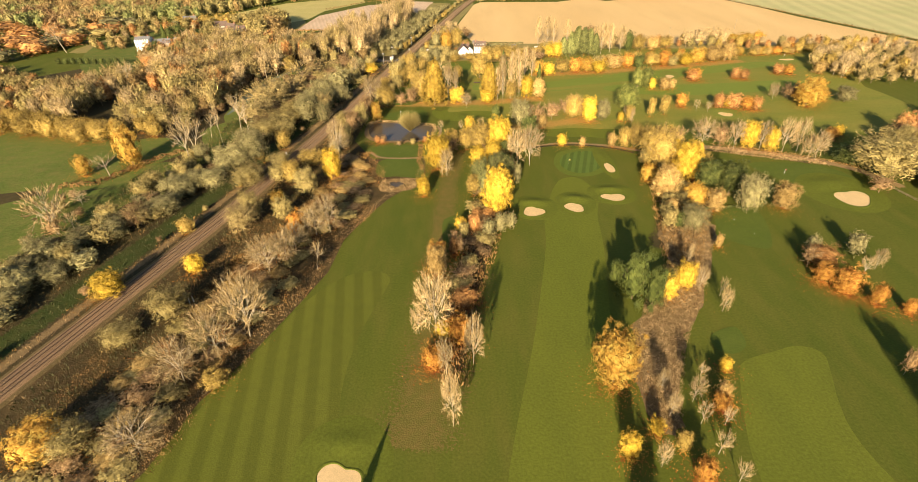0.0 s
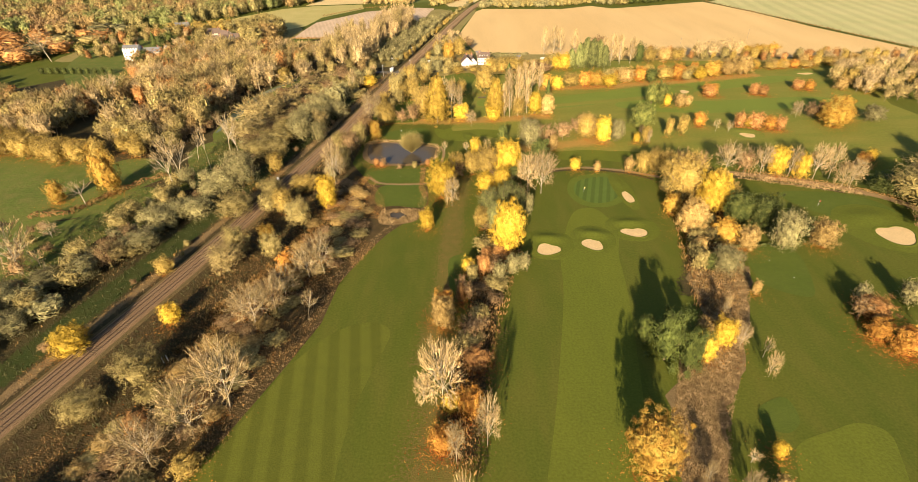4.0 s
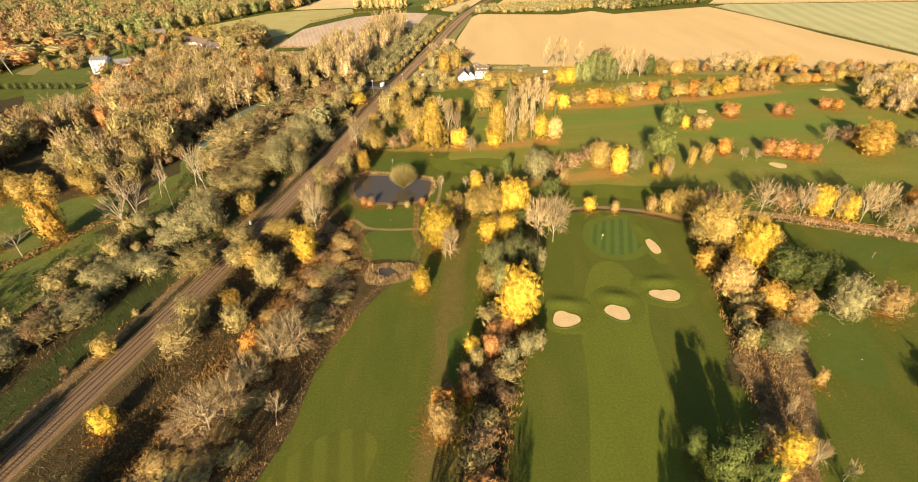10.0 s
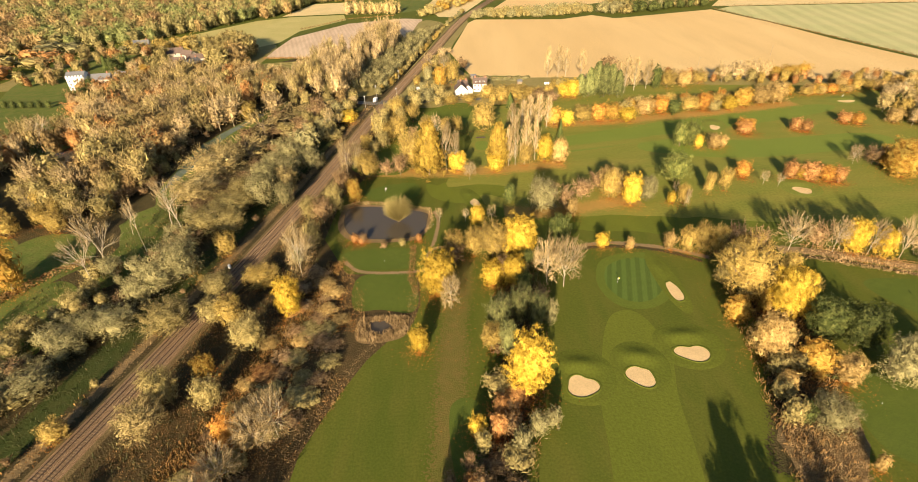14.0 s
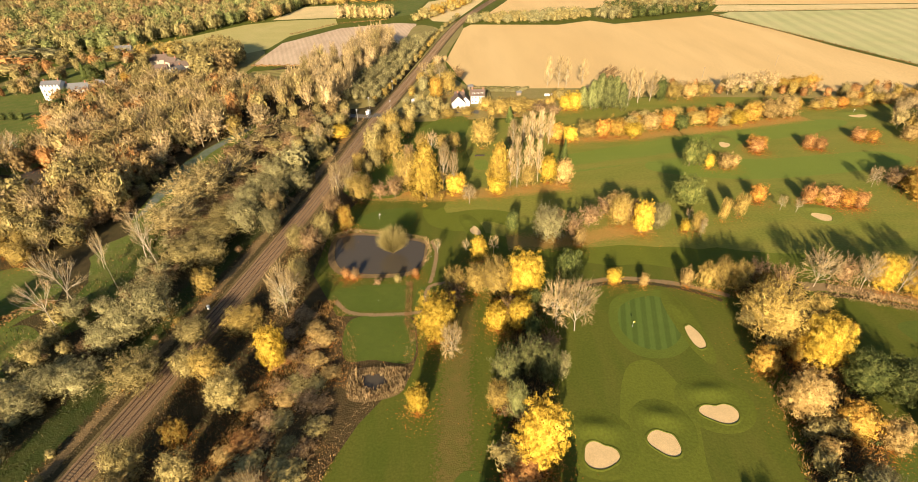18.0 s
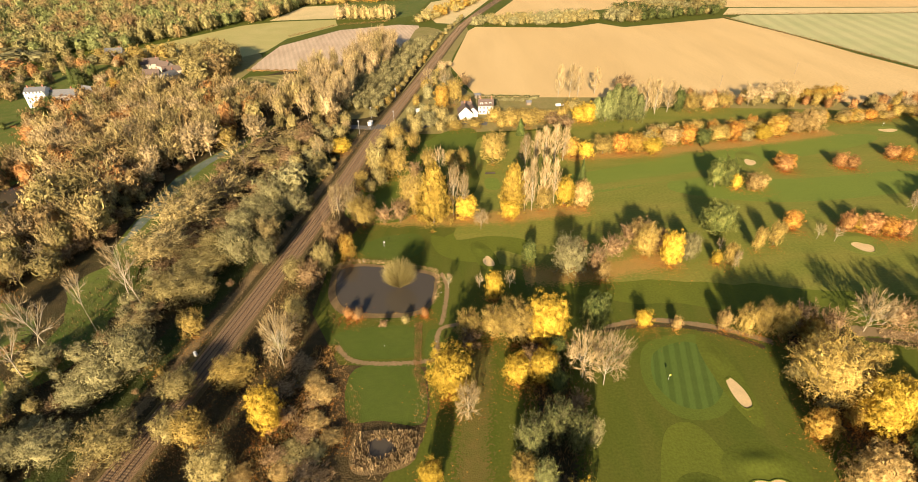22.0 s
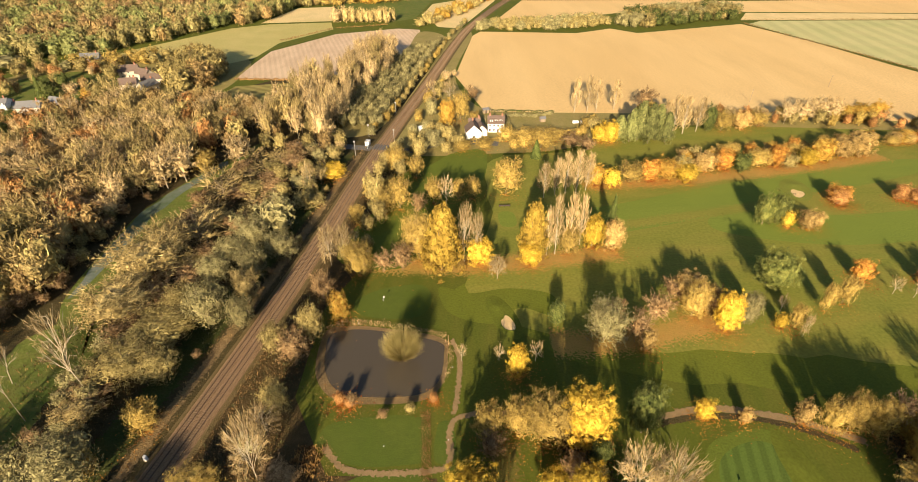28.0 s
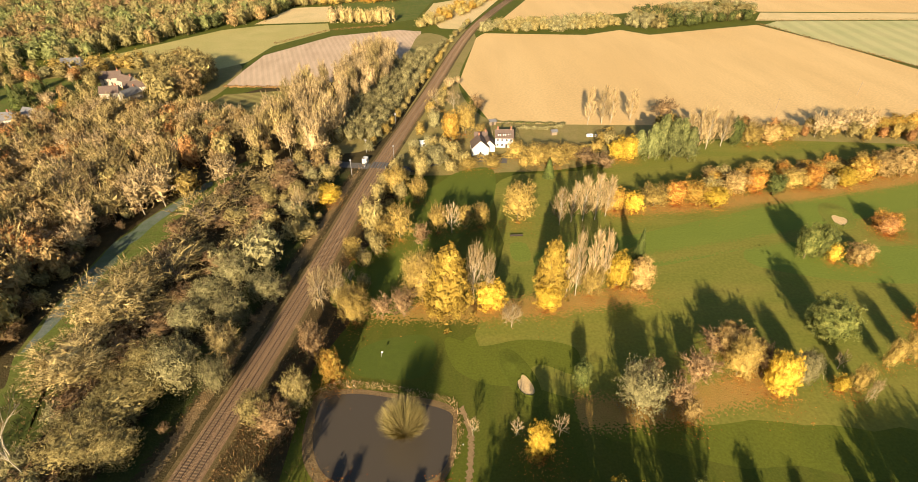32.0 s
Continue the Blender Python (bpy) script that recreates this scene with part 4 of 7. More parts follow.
# the golf course
# lighter in two steps towards the far holes: haze painted into the turf
area("middle_turf", [(-8, 298), (8, 280), (34, 260), (110, 246), (192, 232), (266, 250), (270, 290), (200, 275), (100, 285), (30, 300)], M["fairway_plain"], 0.012, "mown turf before the far holes", soft=4.0, wobble=3.0)
area("far_turf", [(-4, 292), (34, 270), (70, 266), (110, 260), (190, 250), (262, 268), (270, 340), (320, 400), (320, 440), (180, 440), (90, 436), (60, 410), (14, 400), (8, 340)], M["hazeturf"], 0.014, "turf of the far holes, coloured brighter for haze", soft=6.0, wobble=3.0)
area("fairway_stripes", [(-80, 40), (-71, 68), (-66, 84), (-60, 97), (-56, 108), (-51, 121), (-44, 132), (-37, 138), (-29, 140), (-23.5, 136), (-25, 127), (-29, 112), (-31, 98), (-31, 86), (-29, 75), (-24, 67), (-16, 63), (-14, 40)], M["fairway"], 0.03, "fairway mown in light and dark stripes")
area("fairway_middle", [(8, 50), (22, 110), (31, 150), (34, 172), (38, 186), (42, 198), (47, 206), (54, 207), (58, 199), (59, 188), (55, 172), (52, 150), (42, 100), (30, 50)], M["fairway_plain"], 0.03, "mown fairway leading to a green")
area("fairway_right", [(73, 91), (77, 96), (86, 99), (94, 101), (99, 98), (97, 91), (93, 81), (91, 70), (92, 40), (60, 40), (64, 62), (66, 72)], M["fairway_plain"], 0.03, "mown fairway with a rounded end")
# far fairways wear the copy of the turf that has haze painted in
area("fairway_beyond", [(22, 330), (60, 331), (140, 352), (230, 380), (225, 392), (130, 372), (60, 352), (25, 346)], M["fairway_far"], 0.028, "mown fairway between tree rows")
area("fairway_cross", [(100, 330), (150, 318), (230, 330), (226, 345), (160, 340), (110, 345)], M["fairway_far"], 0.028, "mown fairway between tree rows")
area("putting_green", [(49, 221), (52, 231), (60, 235.5), (67, 235), (70, 227), (67, 217), (60, 211.5), (52.5, 213)], M["green"], 0.05, "round putting green mown in stripes", "green")
area("green_collar", [(46, 221), (50, 234), (60, 239), (70, 238), (74, 227), (69, 214), (60, 208), (50, 210)], M["lawn"], 0.04, "short collar of turf round a green", "green")
area("green_right", [(136, 216), (147, 219), (167, 214), (175, 203), (170, 193), (155, 194), (142, 202)], M["tee"], 0.045, "putting green below a track", "green")
area("green_pond", [(-42, 294), (-33, 300), (-20, 301), (-17, 292), (-22, 285), (-34, 285), (-41, 288)], M["tee"], 0.045, "putting green behind the pond", "green")
area("fairway_pond", [(-14, 300), (-4, 296), (10, 298), (24, 294), (22, 284), (12, 288), (3, 281), (-8, 284), (-13, 290)], M["fairway_plain"], 0.035, "short mown approach behind the pond")
area("tee_upper", [(-45, 239), (-42, 246.5), (-20, 247), (-18.5, 236), (-20, 234), (-35, 234)], M["tee"], 0.06, "raised teeing ground of close-mown turf", "tee")
area("tee_lower", [(-37, 230), (-19, 230.5), (-16, 221), (-16, 213), (-19, 210), (-28, 212), (-37, 213)], M["tee"], 0.06, "raised teeing ground with a worn middle line", "tee")
area("tee_side", [(-15.5, 244.5), (-12, 244.5), (-11.5, 235), (-16.5, 234.5)], M["tee"], 0.06, "small square tee", "tee")
area("tee_right", [(72, 106), (80, 109), (80, 102), (75, 98.5), (71, 101)], M["tee"], 0.05, "small tee at the fairway's head", "tee")
area("tee_far_right", [(103, 175), (119, 174), (113, 151), (106, 149), (98, 157)], M["tee"], 0.05, "dark mown teeing ground", "tee")
area("tee_strip", [(-6, 172), (1, 174), (3, 160), (0, 150), (-5, 152)], M["tee"], 0.05, "oval tee in the rough", "tee")
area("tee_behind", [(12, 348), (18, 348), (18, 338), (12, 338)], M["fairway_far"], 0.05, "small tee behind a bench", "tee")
area("shaded_lawn", [(-34, 345), (-12, 350), (6, 372), (12, 410), (-4, 410), (-20, 392), (-36, 380)], M["lawn"], 0.03, "lawn among trees")
area("shaded_tee", [(-52, 318), (-26, 312), (-22, 340), (-40, 352)], M["lawn"], 0.034, "dark lawn in the shade")
ribbon("path_tees", [(-44, 240), (-38, 233.5), (-28, 231.8), (-17, 232), (-13, 234), (-11, 246), (6, 247), (16, 243)], 1.5, M["path"], 0.07, "worn dirt path past the tees")
ribbon("path_pond", [(-11.5, 247), (-10, 255), (-9, 266), (-11, 275)], 1.4, M["path"], 0.075, "sandy path along the pond")
ribbon("path_hedge", [(40, 243), (53, 246), (64, 245), (78, 241), (92, 234)], 2.2, M["path"], 0.07, "sandy track behind the green")
ribbon("track_right", [(118, 238), (130, 236), (152, 228), (168, 220), (182, 208), (190, 190)], 4.5, M["path"], 0.07, "farm track beside a ditch", "track")
ribbon("path_leafy", [(-12, 120), (-7, 160), (-5, 190), (-3, 215), (1, 240)], 8.0, M["worn"], 0.024, "worn leafy strip beside the trees", soft=3.0)
ribbon("leafy_turf", [(-12, 70), (-8, 90), (-4, 115), (2, 140)], 15.0, M["worn"], 0.022, "turf strewn with fallen leaves", soft=6.0)
ribbon("tree_floor", [(-4, 92), (0, 120), (5, 145), (10, 170), (17, 200), (20, 225), (18, 245)], 9.0, M["woodfloor"], 0.026, "leaf-strewn ground under a row of trees", soft=2.0)
ribbon("belt_floor", [(76, 146), (86, 165), (98, 190), (102, 215), (108, 240)], 18.0, M["woodfloor"], 0.026, "leaf-strewn ground under the belt", soft=2.5)
ribbon("leafy_lot", [(18.5, 272.0), (31.4, 270.9), (47.0, 272.7), (63.9, 276.2), (80.0, 279.9)], 9.0, M["carpet"], 0.024, "leaf-strewn turf under a copse", soft=4.2)
ribbon("leafy_row", [(-45.3, 316.4), (-25.0, 312.3), (-1.1, 311.8), (23.4, 313.7), (55.8, 318.0)], 9.0, M["carpet"], 0.024, "leaf-strewn turf below tall trees", soft=4.2)
ribbon("leafy_hedgerow", [(51.9, 370.9), (88.8, 372.7), (131.7, 378.6), (175.7, 386.6), (220.6, 396.6)], 9.0, M["carpet"], 0.04, "leaf-strewn turf below a bright hedgerow", soft=4.2)
ribbon("yellowish_band", [(30, 332), (70, 338), (130, 350), (200, 366), (250, 380)], 6.0, M["hazeturf"], 0.036, "light yellowish band of turf", soft=2.5)
area("reed_strip", [(45, 78), (48, 100), (57, 120), (72, 141), (78, 165), (98, 164), (88, 144), (74, 119), (63, 102), (55, 84), (52, 74)], M["scrubsoil"], 0.04, "dry reedy ground between fairways", wobble=3.0, soft=2.0)
area("pond_edge", [(-50, 279), (-43.5, 282), (-32, 280.5), (-14, 275.5), (-12.3, 268), (-13.8, 258.3), (-19, 252.5), (-31, 251.6), (-43, 253.5), (-50, 263)], M["scrubsoil"], 0.05, "reedy bank round a pond", "bank")
area("pond", [(-48.5, 277), (-43, 280.2), (-32, 279), (-15, 273.8), (-13.5, 268), (-15, 259), (-20, 254.5), (-31, 253.8), (-42, 256), (-47.5, 264)], M["water"], 0.06, "still dark pond reflecting the sky", "water")
area("small_pond", [(-31, 206), (-26, 206.5), (-23.5, 203.5), (-26, 201), (-30, 201.5)], M["water"], 0.06, "small dark pool among rushes", "water")
area("small_pond_edge", [(-34, 208), (-24, 209), (-18, 208), (-19, 200), (-26, 197), (-34, 198)], M["scrubsoil"], 0.045, "rushy bank of a pool", "bank")
area("moat", [(-204, 318), (-219, 340), (-213, 352), (-198, 350), (-190, 334), (-194, 320)], M["water"], 0.06, "blue ornamental lake in the wood", "water")

# the ditch behind the green: flat strips whose dark colour stands for its shade
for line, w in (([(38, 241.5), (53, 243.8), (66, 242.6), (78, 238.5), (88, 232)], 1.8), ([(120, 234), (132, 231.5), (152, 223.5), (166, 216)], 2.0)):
    ribbon("ditch", line, w, M["woodfloor"], 0.08, "narrow ditch, a flat strip coloured dark for its shade", "ditch", soft=0.3)


# ---- bunkers ----
bunkers = []


def bunker(x, y, rx, ry, turn, height, label, notch=0.25, grass="turf"):
    rx, ry, height = rx * 1.0, ry * 1.12, height * 0.5
    root = tagged(new("bunker"), label, "bunker", "bunkers")
    root.matrix_basis = pose(x, y, 0.004 * len(bunkers), 0, 0, turn)
    bunkers.append(root)

    def hill(u, v):
        e = ((u / (rx * 1.4)) ** 2 + ((v - ry * 2.15) / (ry * 0.95)) ** 2)
        return height * math.exp(-1.6 * e)

    def turf(u, v):
        out = math.hypot(u / (rx * 2.6), (v - ry) / (ry * 3.4))
        return hill(u, v) * max(0.0, min(1.0, (1 - out) * 4)) - 0.14 * min(1, max(0, out - 0.8) * 8) + 0.05

    k, V, F = 24, [], []
    for j in range(k + 1):
        for i in range(k + 1):
            u, v = rx * 2.7 * (2 * i / k - 1), ry + ry * 3.5 * (2 * j / k - 1)
            V.append((u, v, turf(u, v)))
    for j in range(k):
        for i in range(k):
            q = j * (k + 1) + i
            F.append((q, q + 1, q + k + 2, q + k + 1))
    put("mound", mesh_of("mound", V, F, M[grass], True), root)
    V, F, rings, seg = [(0, 0, turf(0, 0) + 0.02)], [], 6, 40
    edge = []
    for r in range(1, rings + 1):
        for g in range(seg):
            a = 6.28318 * g / seg
            bulge = 1 + notch * 0.35 * math.sin(2 * a + x) + notch * 0.3 * math.sin(3 * a + y) - notch * 0.9 * math.exp(-((a - 1.5 - 0.3 * math.sin(x)) / 0.42) ** 2)
            u, v = rx * bulge * math.cos(a) * r / rings, ry * bulge * math.sin(a) * r / rings
            V.append((u, v, turf(u, v) + 0.06 - 0.05 * (r / rings)))
            if r == rings:
                edge.append((u, v))
    for g in range(seg):
        F.append((0, 1 + g, 1 + (g + 1) % seg))
        for r in range(rings - 1):
            p, q = 1 + r * seg, 1 + (r + 1) * seg
            F.append((p + g, q + g, q + (g + 1) % seg, p + (g + 1) % seg))
    put("sand", mesh_of("sand", V, F, M["sand"], True), root)
    V, F = [], []
    for i, (u, v) in enumerate(edge):
        for f, z in ((0.985, 0.02), (1.0, 0.13), (1.06, 0.14), (1.16, 0.01)):
            V.append((u * f, v * f, turf(u * f, v * f) + z))
        j = (i + 1) % seg
        for c in range(3):
            F.append((4 * i + c, 4 * j + c, 4 * j + c + 1, 4 * i + c + 1))
    put("lip", mesh_of("lip", V, F, M[grass], True), root)
    return root


bunker(30.5, 177.6, 4.6, 3.2, -8, 1.7, "oval sand bunker cut into a grass mound")
bunker(47.4, 180.2, 4.0, 3.2, -15, 1.7, "kidney-shaped sand bunker cut into a mound")
bunker(65.4, 188.0, 4.8, 3.0, 0, 1.6, "oval sand bunker cut into a grass mound")
bunker(70.9, 216.2, 1.9, 5.4, 3, 0.9, "long narrow sand bunker beside the green")
bunker(163, 183, 7.4, 5.6, 12, 1.4, "large irregular sand bunker by a green")
bunker(-27.5, 63.5, 5.2, 4.0, 0, 1.0, "sand bunker at the fairway's side")
bunker(7.2, 280.8, 1.9, 3.4, 18, 0.7, "small kidney-shaped sand bunker")
bunker(155, 282.5, 4.2, 2.8, -12, 0.8, "sand bunker in the far fairway", grass="farmound")
bunker(150, 359, 3.0, 3.4, -20, 0.8, "sand bunker in the far fairway", grass="farmound")
bunker(252, 396, 5.5, 2.4, 0, 0.7, "pale sand bunker in the far fairway", grass="farmound")

# ---- the railway ----
railway = tagged(new("railway"), "double-track railway on brown ballast with worn steel rails", "railway")


def along(d, z, y0, y1, step):
    """Points beside the line, d to its right, every step metres."""
    out, y = [], y0
    while y <= y1:
        x, x2 = rail_x(y), rail_x(y + 2)
        k = math.hypot(x2 - x, 2)
        out.append((x + d * 2 / k, y - d * (x2 - x) / k, z))
        y += step
    return out


def profile(name, section, mat, y0=0, y1=1150, step=6, label=""):
    """A section, as (offset, height) pairs, drawn along the line."""
    rows, V, F = [along(d, z, y0, y1, step) for d, z in section], [], []
    k = len(section)
    for i in range(len(rows[0])):
        V += [r[i] for r in rows]
        if i:
            F += [((i - 1) * k + c, (i - 1) * k + c + 1, i * k + c + 1, i * k + c) for c in range(k - 1)]
    return put(name, mesh_of(name, V, F, mat), railway, None, label)


profile("embankment", [(-5.4, -0.05), (-4.2, 0.35), (4.2, 0.35), (5.4, -0.05)], M["bank"])
profile("ballast", [(-3.9, 0.3), (-3.2, 0.72), (-0.5, 0.70), (0, 0.62), (0.5, 0.70), (3.2, 0.72), (3.9, 0.3)], M["ballast"])
for d in (-2.42, -0.98, 0.98, 2.42):
    profile("rail", [(d - 0.06, 0.72), (d - 0.04, 0.93), (d + 0.04, 0.93), (d + 0.06, 0.72)], M["rust_rail"])
bm = bmesh.new()
box(bm, 0, 0, 0.66, 2.55, 0.26, 0.15, 0.02)
sl = bpy.data.meshes.new("sleeper")
bm.to_mesh(sl)
bm.free()
sl.materials.append(M["sleeper"])
rest = []
for d in (-1.7, 1.7):
    P = along(d, 0, 60, 760, 0.75)
    for i, (x, y, z) in enumerate(P):
        turn = -math.degrees(math.atan2(rail_x(y + 2) - rail_x(y), 2))
        if 255 <= y <= 365 and len(railway.children) < 306:
            ob = put("sleeper", sl, railway)
            ob.matrix_basis = pose(x, y, 0, 0, 0, turn)
        else:
            c, s = math.cos(radians(turn)), math.sin(radians(turn))
            rest.append([(x + u * c - v * s, y + u * s + v * c, 0.81) for u, v in ((-1.27, -0.13), (1.27, -0.13), (1.27, 0.13), (-1.27, 0.13))])
            rest.append([(x + u * c + 0.13 * s, y + u * s - 0.13 * c, w) for u, w in ((-1.27, 0.68), (1.27, 0.68), (1.27, 0.81), (-1.27, 0.81))])
tagged(put("far_sleeper_run", facets("far_sleeper_run", rest, M["sleeper"]), railway), kind="stuff")


def post(name, x, y, h, r, mat, label, category, extra=()):
    root = tagged(new(name), label, category)
    root.location = (x, y, 0)
    part("pole", tube(bmesh.new(), (0, 0, -0.1), (0, 0, h), r, r * 0.8), mat, root)
    for nm, (bx, by, bz, sx, sy, sz), m in extra:
        part(nm, box(bmesh.new(), bx, by, bz, sx, sy, sz, 0.02), m, root)
    return root


# level crossing
ribbon("road", [(-90, 424), (-64, 420), (-45, 416), (-28, 413), (-16, 420), (-4, 424), (20, 420)], 5.0, M["asphalt"], 0.11, "narrow asphalt lane that crosses the railway", "road")
deck = tagged(new("crossing_deck"), "dark rubber deck of a level crossing", "crossing")
deck.matrix_basis = pose(rail_x(416.5), 416.5, 0, 0, 0, -12)
for i, d in enumerate((-3.3, -1.7, 0, 1.7, 3.3)):
    part("panel", box(bmesh.new(), d, 0, 0.4, 1.25 if i % 2 == 0 else 1.2, 6.5, 0.5, 0.03), M["asphalt"], deck)
for sx, sy, length in ((-7.0, 4.2, -1), (6.5, -4.2, 1)):
    x, y = rail_x(416.5) + sx, 416.5 + sy
    g = tagged(new("crossing_barrier"), "white level-crossing barrier pole on a grey box, lowered", "barrier", "barriers of the level crossing")
    g.location = (x, y, 0)
    part("machine_box", box(bmesh.new(), 0, 0, 0, 0.9, 1.1, 1.3, 0.05), M["grey"], g)
    part("pole", box(bmesh.new(), 0, -sy * 0.55, 1.0, 0.16, 7.0, 0.16, 0.02), M["paint"], g)
    part("skirt", box(bmesh.new(), 0, -sy * 0.6, 0.25, 0.05, 5.5, 0.75), M["paint"], g)
    post("crossing_signal", x + 1.0 * length, y, 3.2, 0.08, M["grey"], "grey crossing light post with a black signal board", "signal", [("signal_head", (0, -0.15, 2.4, 1.0, 0.2, 0.6), M["dark"])])
for x, y, h in ((-55.5, 408, 8.0), (-36.5, 424, 7.5), (-51, 433, 7.0), (-38, 470, 6.5), (-44, 360, 6.0)):
    post("signal_mast", x, y, h, 0.12, M["grey"], "slender grey railway mast with a lamp head", "mast", [("lamp_head", (0, 0, h - 0.5, 0.9, 0.4, 0.7), M["grey"])])
cabin = tagged(new("relay_cabin"), "white flat-roofed relay cabin beside the crossing", "cabin")
cabin.matrix_basis = pose(-50.5, 421.5, 0, 0, 0, -12)
part("wall", box(bmesh.new(), 0, 0, 0, 2.2, 3.2, 2.3, 0.04), M["white"], cabin)
part("roof", box(bmesh.new(), 0, 0, 2.3, 2.5, 3.5, 0.16, 0.04), M["paint"], cabin)
part("door", box(bmesh.new(), 0, -1.62, 0, 0.9, 0.06, 2.0, 0.02), M["grey"], cabin)
for d, y in ((-5.6, 238), (6.2, 372)):
    lc = tagged(new("lineside_cabinet"), "small pale lineside cabinet on a concrete foot", "cabinet", "cabinets by the line")
    lc.matrix_basis = pose(rail_x(y) + d, y, 0, 0, 0, -14)
    part("foot", box(bmesh.new(), 0, 0, 0, 1.0, 0.8, 0.35, 0.03), M["stone"], lc)
    part("body", box(bmesh.new(), 0, 0, 0.35, 0.8, 0.6, 1.3, 0.03), M["paint"], lc)


# ---- buildings ----
def gabled(name, x, y, turn, length, depth, eaves, ridge, wall, roof, label, chimneys=1, windows=3, floors=2, wing=None):
    """A house with a pitched roof along its length; windows and a door in its long sides, a window in each gable."""
    root = tagged(new(name), label, "house")
    root.matrix_basis = pose(x, y, 0, 0, 0, turn)
    L, D = length / 2, depth / 2

    def shell(L, D, e, r, ox=0, oy=0, nm="wall"):
        bm = bmesh.new()
        v = [bm.verts.new((ox + a, oy + b, c)) for a, b, c in ((-L, -D, 0), (L, -D, 0), (L, D, 0), (-L, D, 0), (-L, -D, e), (L, -D, e), (L, D, e), (-L, D, e), (-L, 0, r), (L, 0, r))]
        for f in ((0, 1, 5, 4), (2, 3, 7, 6), (1, 2, 6, 9, 5), (3, 0, 4, 8, 7), (4, 5, 9, 8), (6, 7, 8, 9), (0, 3, 2, 1)):
            bm.faces.new([v[i] for i in f])
        part(nm, bm, wall, root)
        for s in (-1, 1):
            bm = bmesh.new()
            o, t = 0.35, 0.22
            k = (r - e) / D
            ring = [(-L - o, s * (D + o), e - o * k + 0.03), (L + o, s * (D + o), e - o * k + 0.03), (L + o, 0, r + 0.03), (-L - o, 0, r + 0.03)]
            lo = [bm.verts.new((ox + a, oy + b, c)) for a, b, c in ring]
            hi = [bm.verts.new((ox + a, oy + b, c + t)) for a, b, c in ring]
            bm.faces.new(lo)
            bm.faces.new(hi)
            for i in range(4):
                bm.faces.new((lo[i], lo[(i + 1) % 4], hi[(i + 1) % 4], hi[i]))
            part("roof", bm, roof, root)

    shell(L, D, eaves, ridge)
    if wing:
        wl, wd, we, wr, ox, oy = wing
        shell(wl / 2, wd / 2, we, wr, ox, oy, "wing")
    for i in range(chimneys):
        cx = L * 0.75 * (1 if i == 0 else -1)
        c = part("chimney", box(bmesh.new(), cx, 0, ridge - 0.8, 0.8, 0.8, 2.2, 0.03), M["brick"], root)
        for px in (-0.2, 0.2):
            part("chimney_pot", tube(bmesh.new(), (cx + px, 0, ridge + 1.38), (cx + px, 0, ridge + 1.8), 0.13, 0.11), M["redtile"], c)

    def window(a, b, z, face, w=1.0, h=1.15):
        fr = part("window", box(bmesh.new(), a, b, z, w + 0.16 if face else 0.08, 0.08 if face else w + 0.16, h + 0.16, 0.015), M["paint"], root)
        part("pane", box(bmesh.new(), a + (0 if face else math.copysign(0.03, a)), b + (math.copysign(0.03, b) if face else 0), z + 0.08, w if face else 0.06, 0.06 if face else w, h), M["glass"], fr)

    for f in range(floors):
        z = 0.9 + f * 2.6
        if z + 1.3 > eaves:
            break
        for i in range(windows):
            a = -L + length * (i + 0.5) / windows
            for s in (-1, 1):
                if f == 0 and i == windows // 2:
                    part("door", box(bmesh.new(), a, s * (D + 0.02), 0, 1.0, 0.1, 2.05, 0.02), M["dark"], root)
                else:
                    window(a, s * (D + 0.02), z, True)
        for s in (-1, 1):
            window(s * (L + 0.02), 0, z, False)
    return root


gabled("cottage", 7.0, 431, 92, 8.5, 8.4, 4.2, 8.0, M["white"], M["rooftile"], "white-rendered cottage with a brown tiled roof", 1, 2, 2, (7, 6, 3.2, 6.2, 3.5, -5.0))
gabled("brick_cottage", 8.6, 442.5, 0, 6.5, 5, 3.6, 6.2, M["brick"], M["rooftile"], "brick cottage range with a dark tiled roof", 1, 3, 1)
gabled("villa", 20.6, 439.5, -4, 9.2, 7, 5.4, 8.6, M["white"], M["rooftile"], "white two-storey house with dormers and tiled roof", 2, 4, 2)
for i, dx in enumerate((-2.7, 0, 2.7)):
    a = radians(-4)
    dm = tagged(new("dormer"), "small white gabled dormer on a tiled roof", "dormer", "dormers of the villa")
    dm.matrix_basis = pose(20.6 + dx * math.cos(a) + 2.3 * math.sin(a), 439.5 - 2.3, 6.0, 0, 0, -4)
    part("cheek", box(bmesh.new(), 0, 0.4, 0, 1.4, 1.6, 1.3, 0.02), M["white"], dm)
    part("pane", box(bmesh.new(), 0, -0.42, 0.25, 0.9, 0.05, 0.85), M["glass"], dm)
    part("cap", box(bmesh.new(), 0, 0.4, 1.3, 1.7, 1.9, 0.14, 0.02), M["rooftile"], dm)
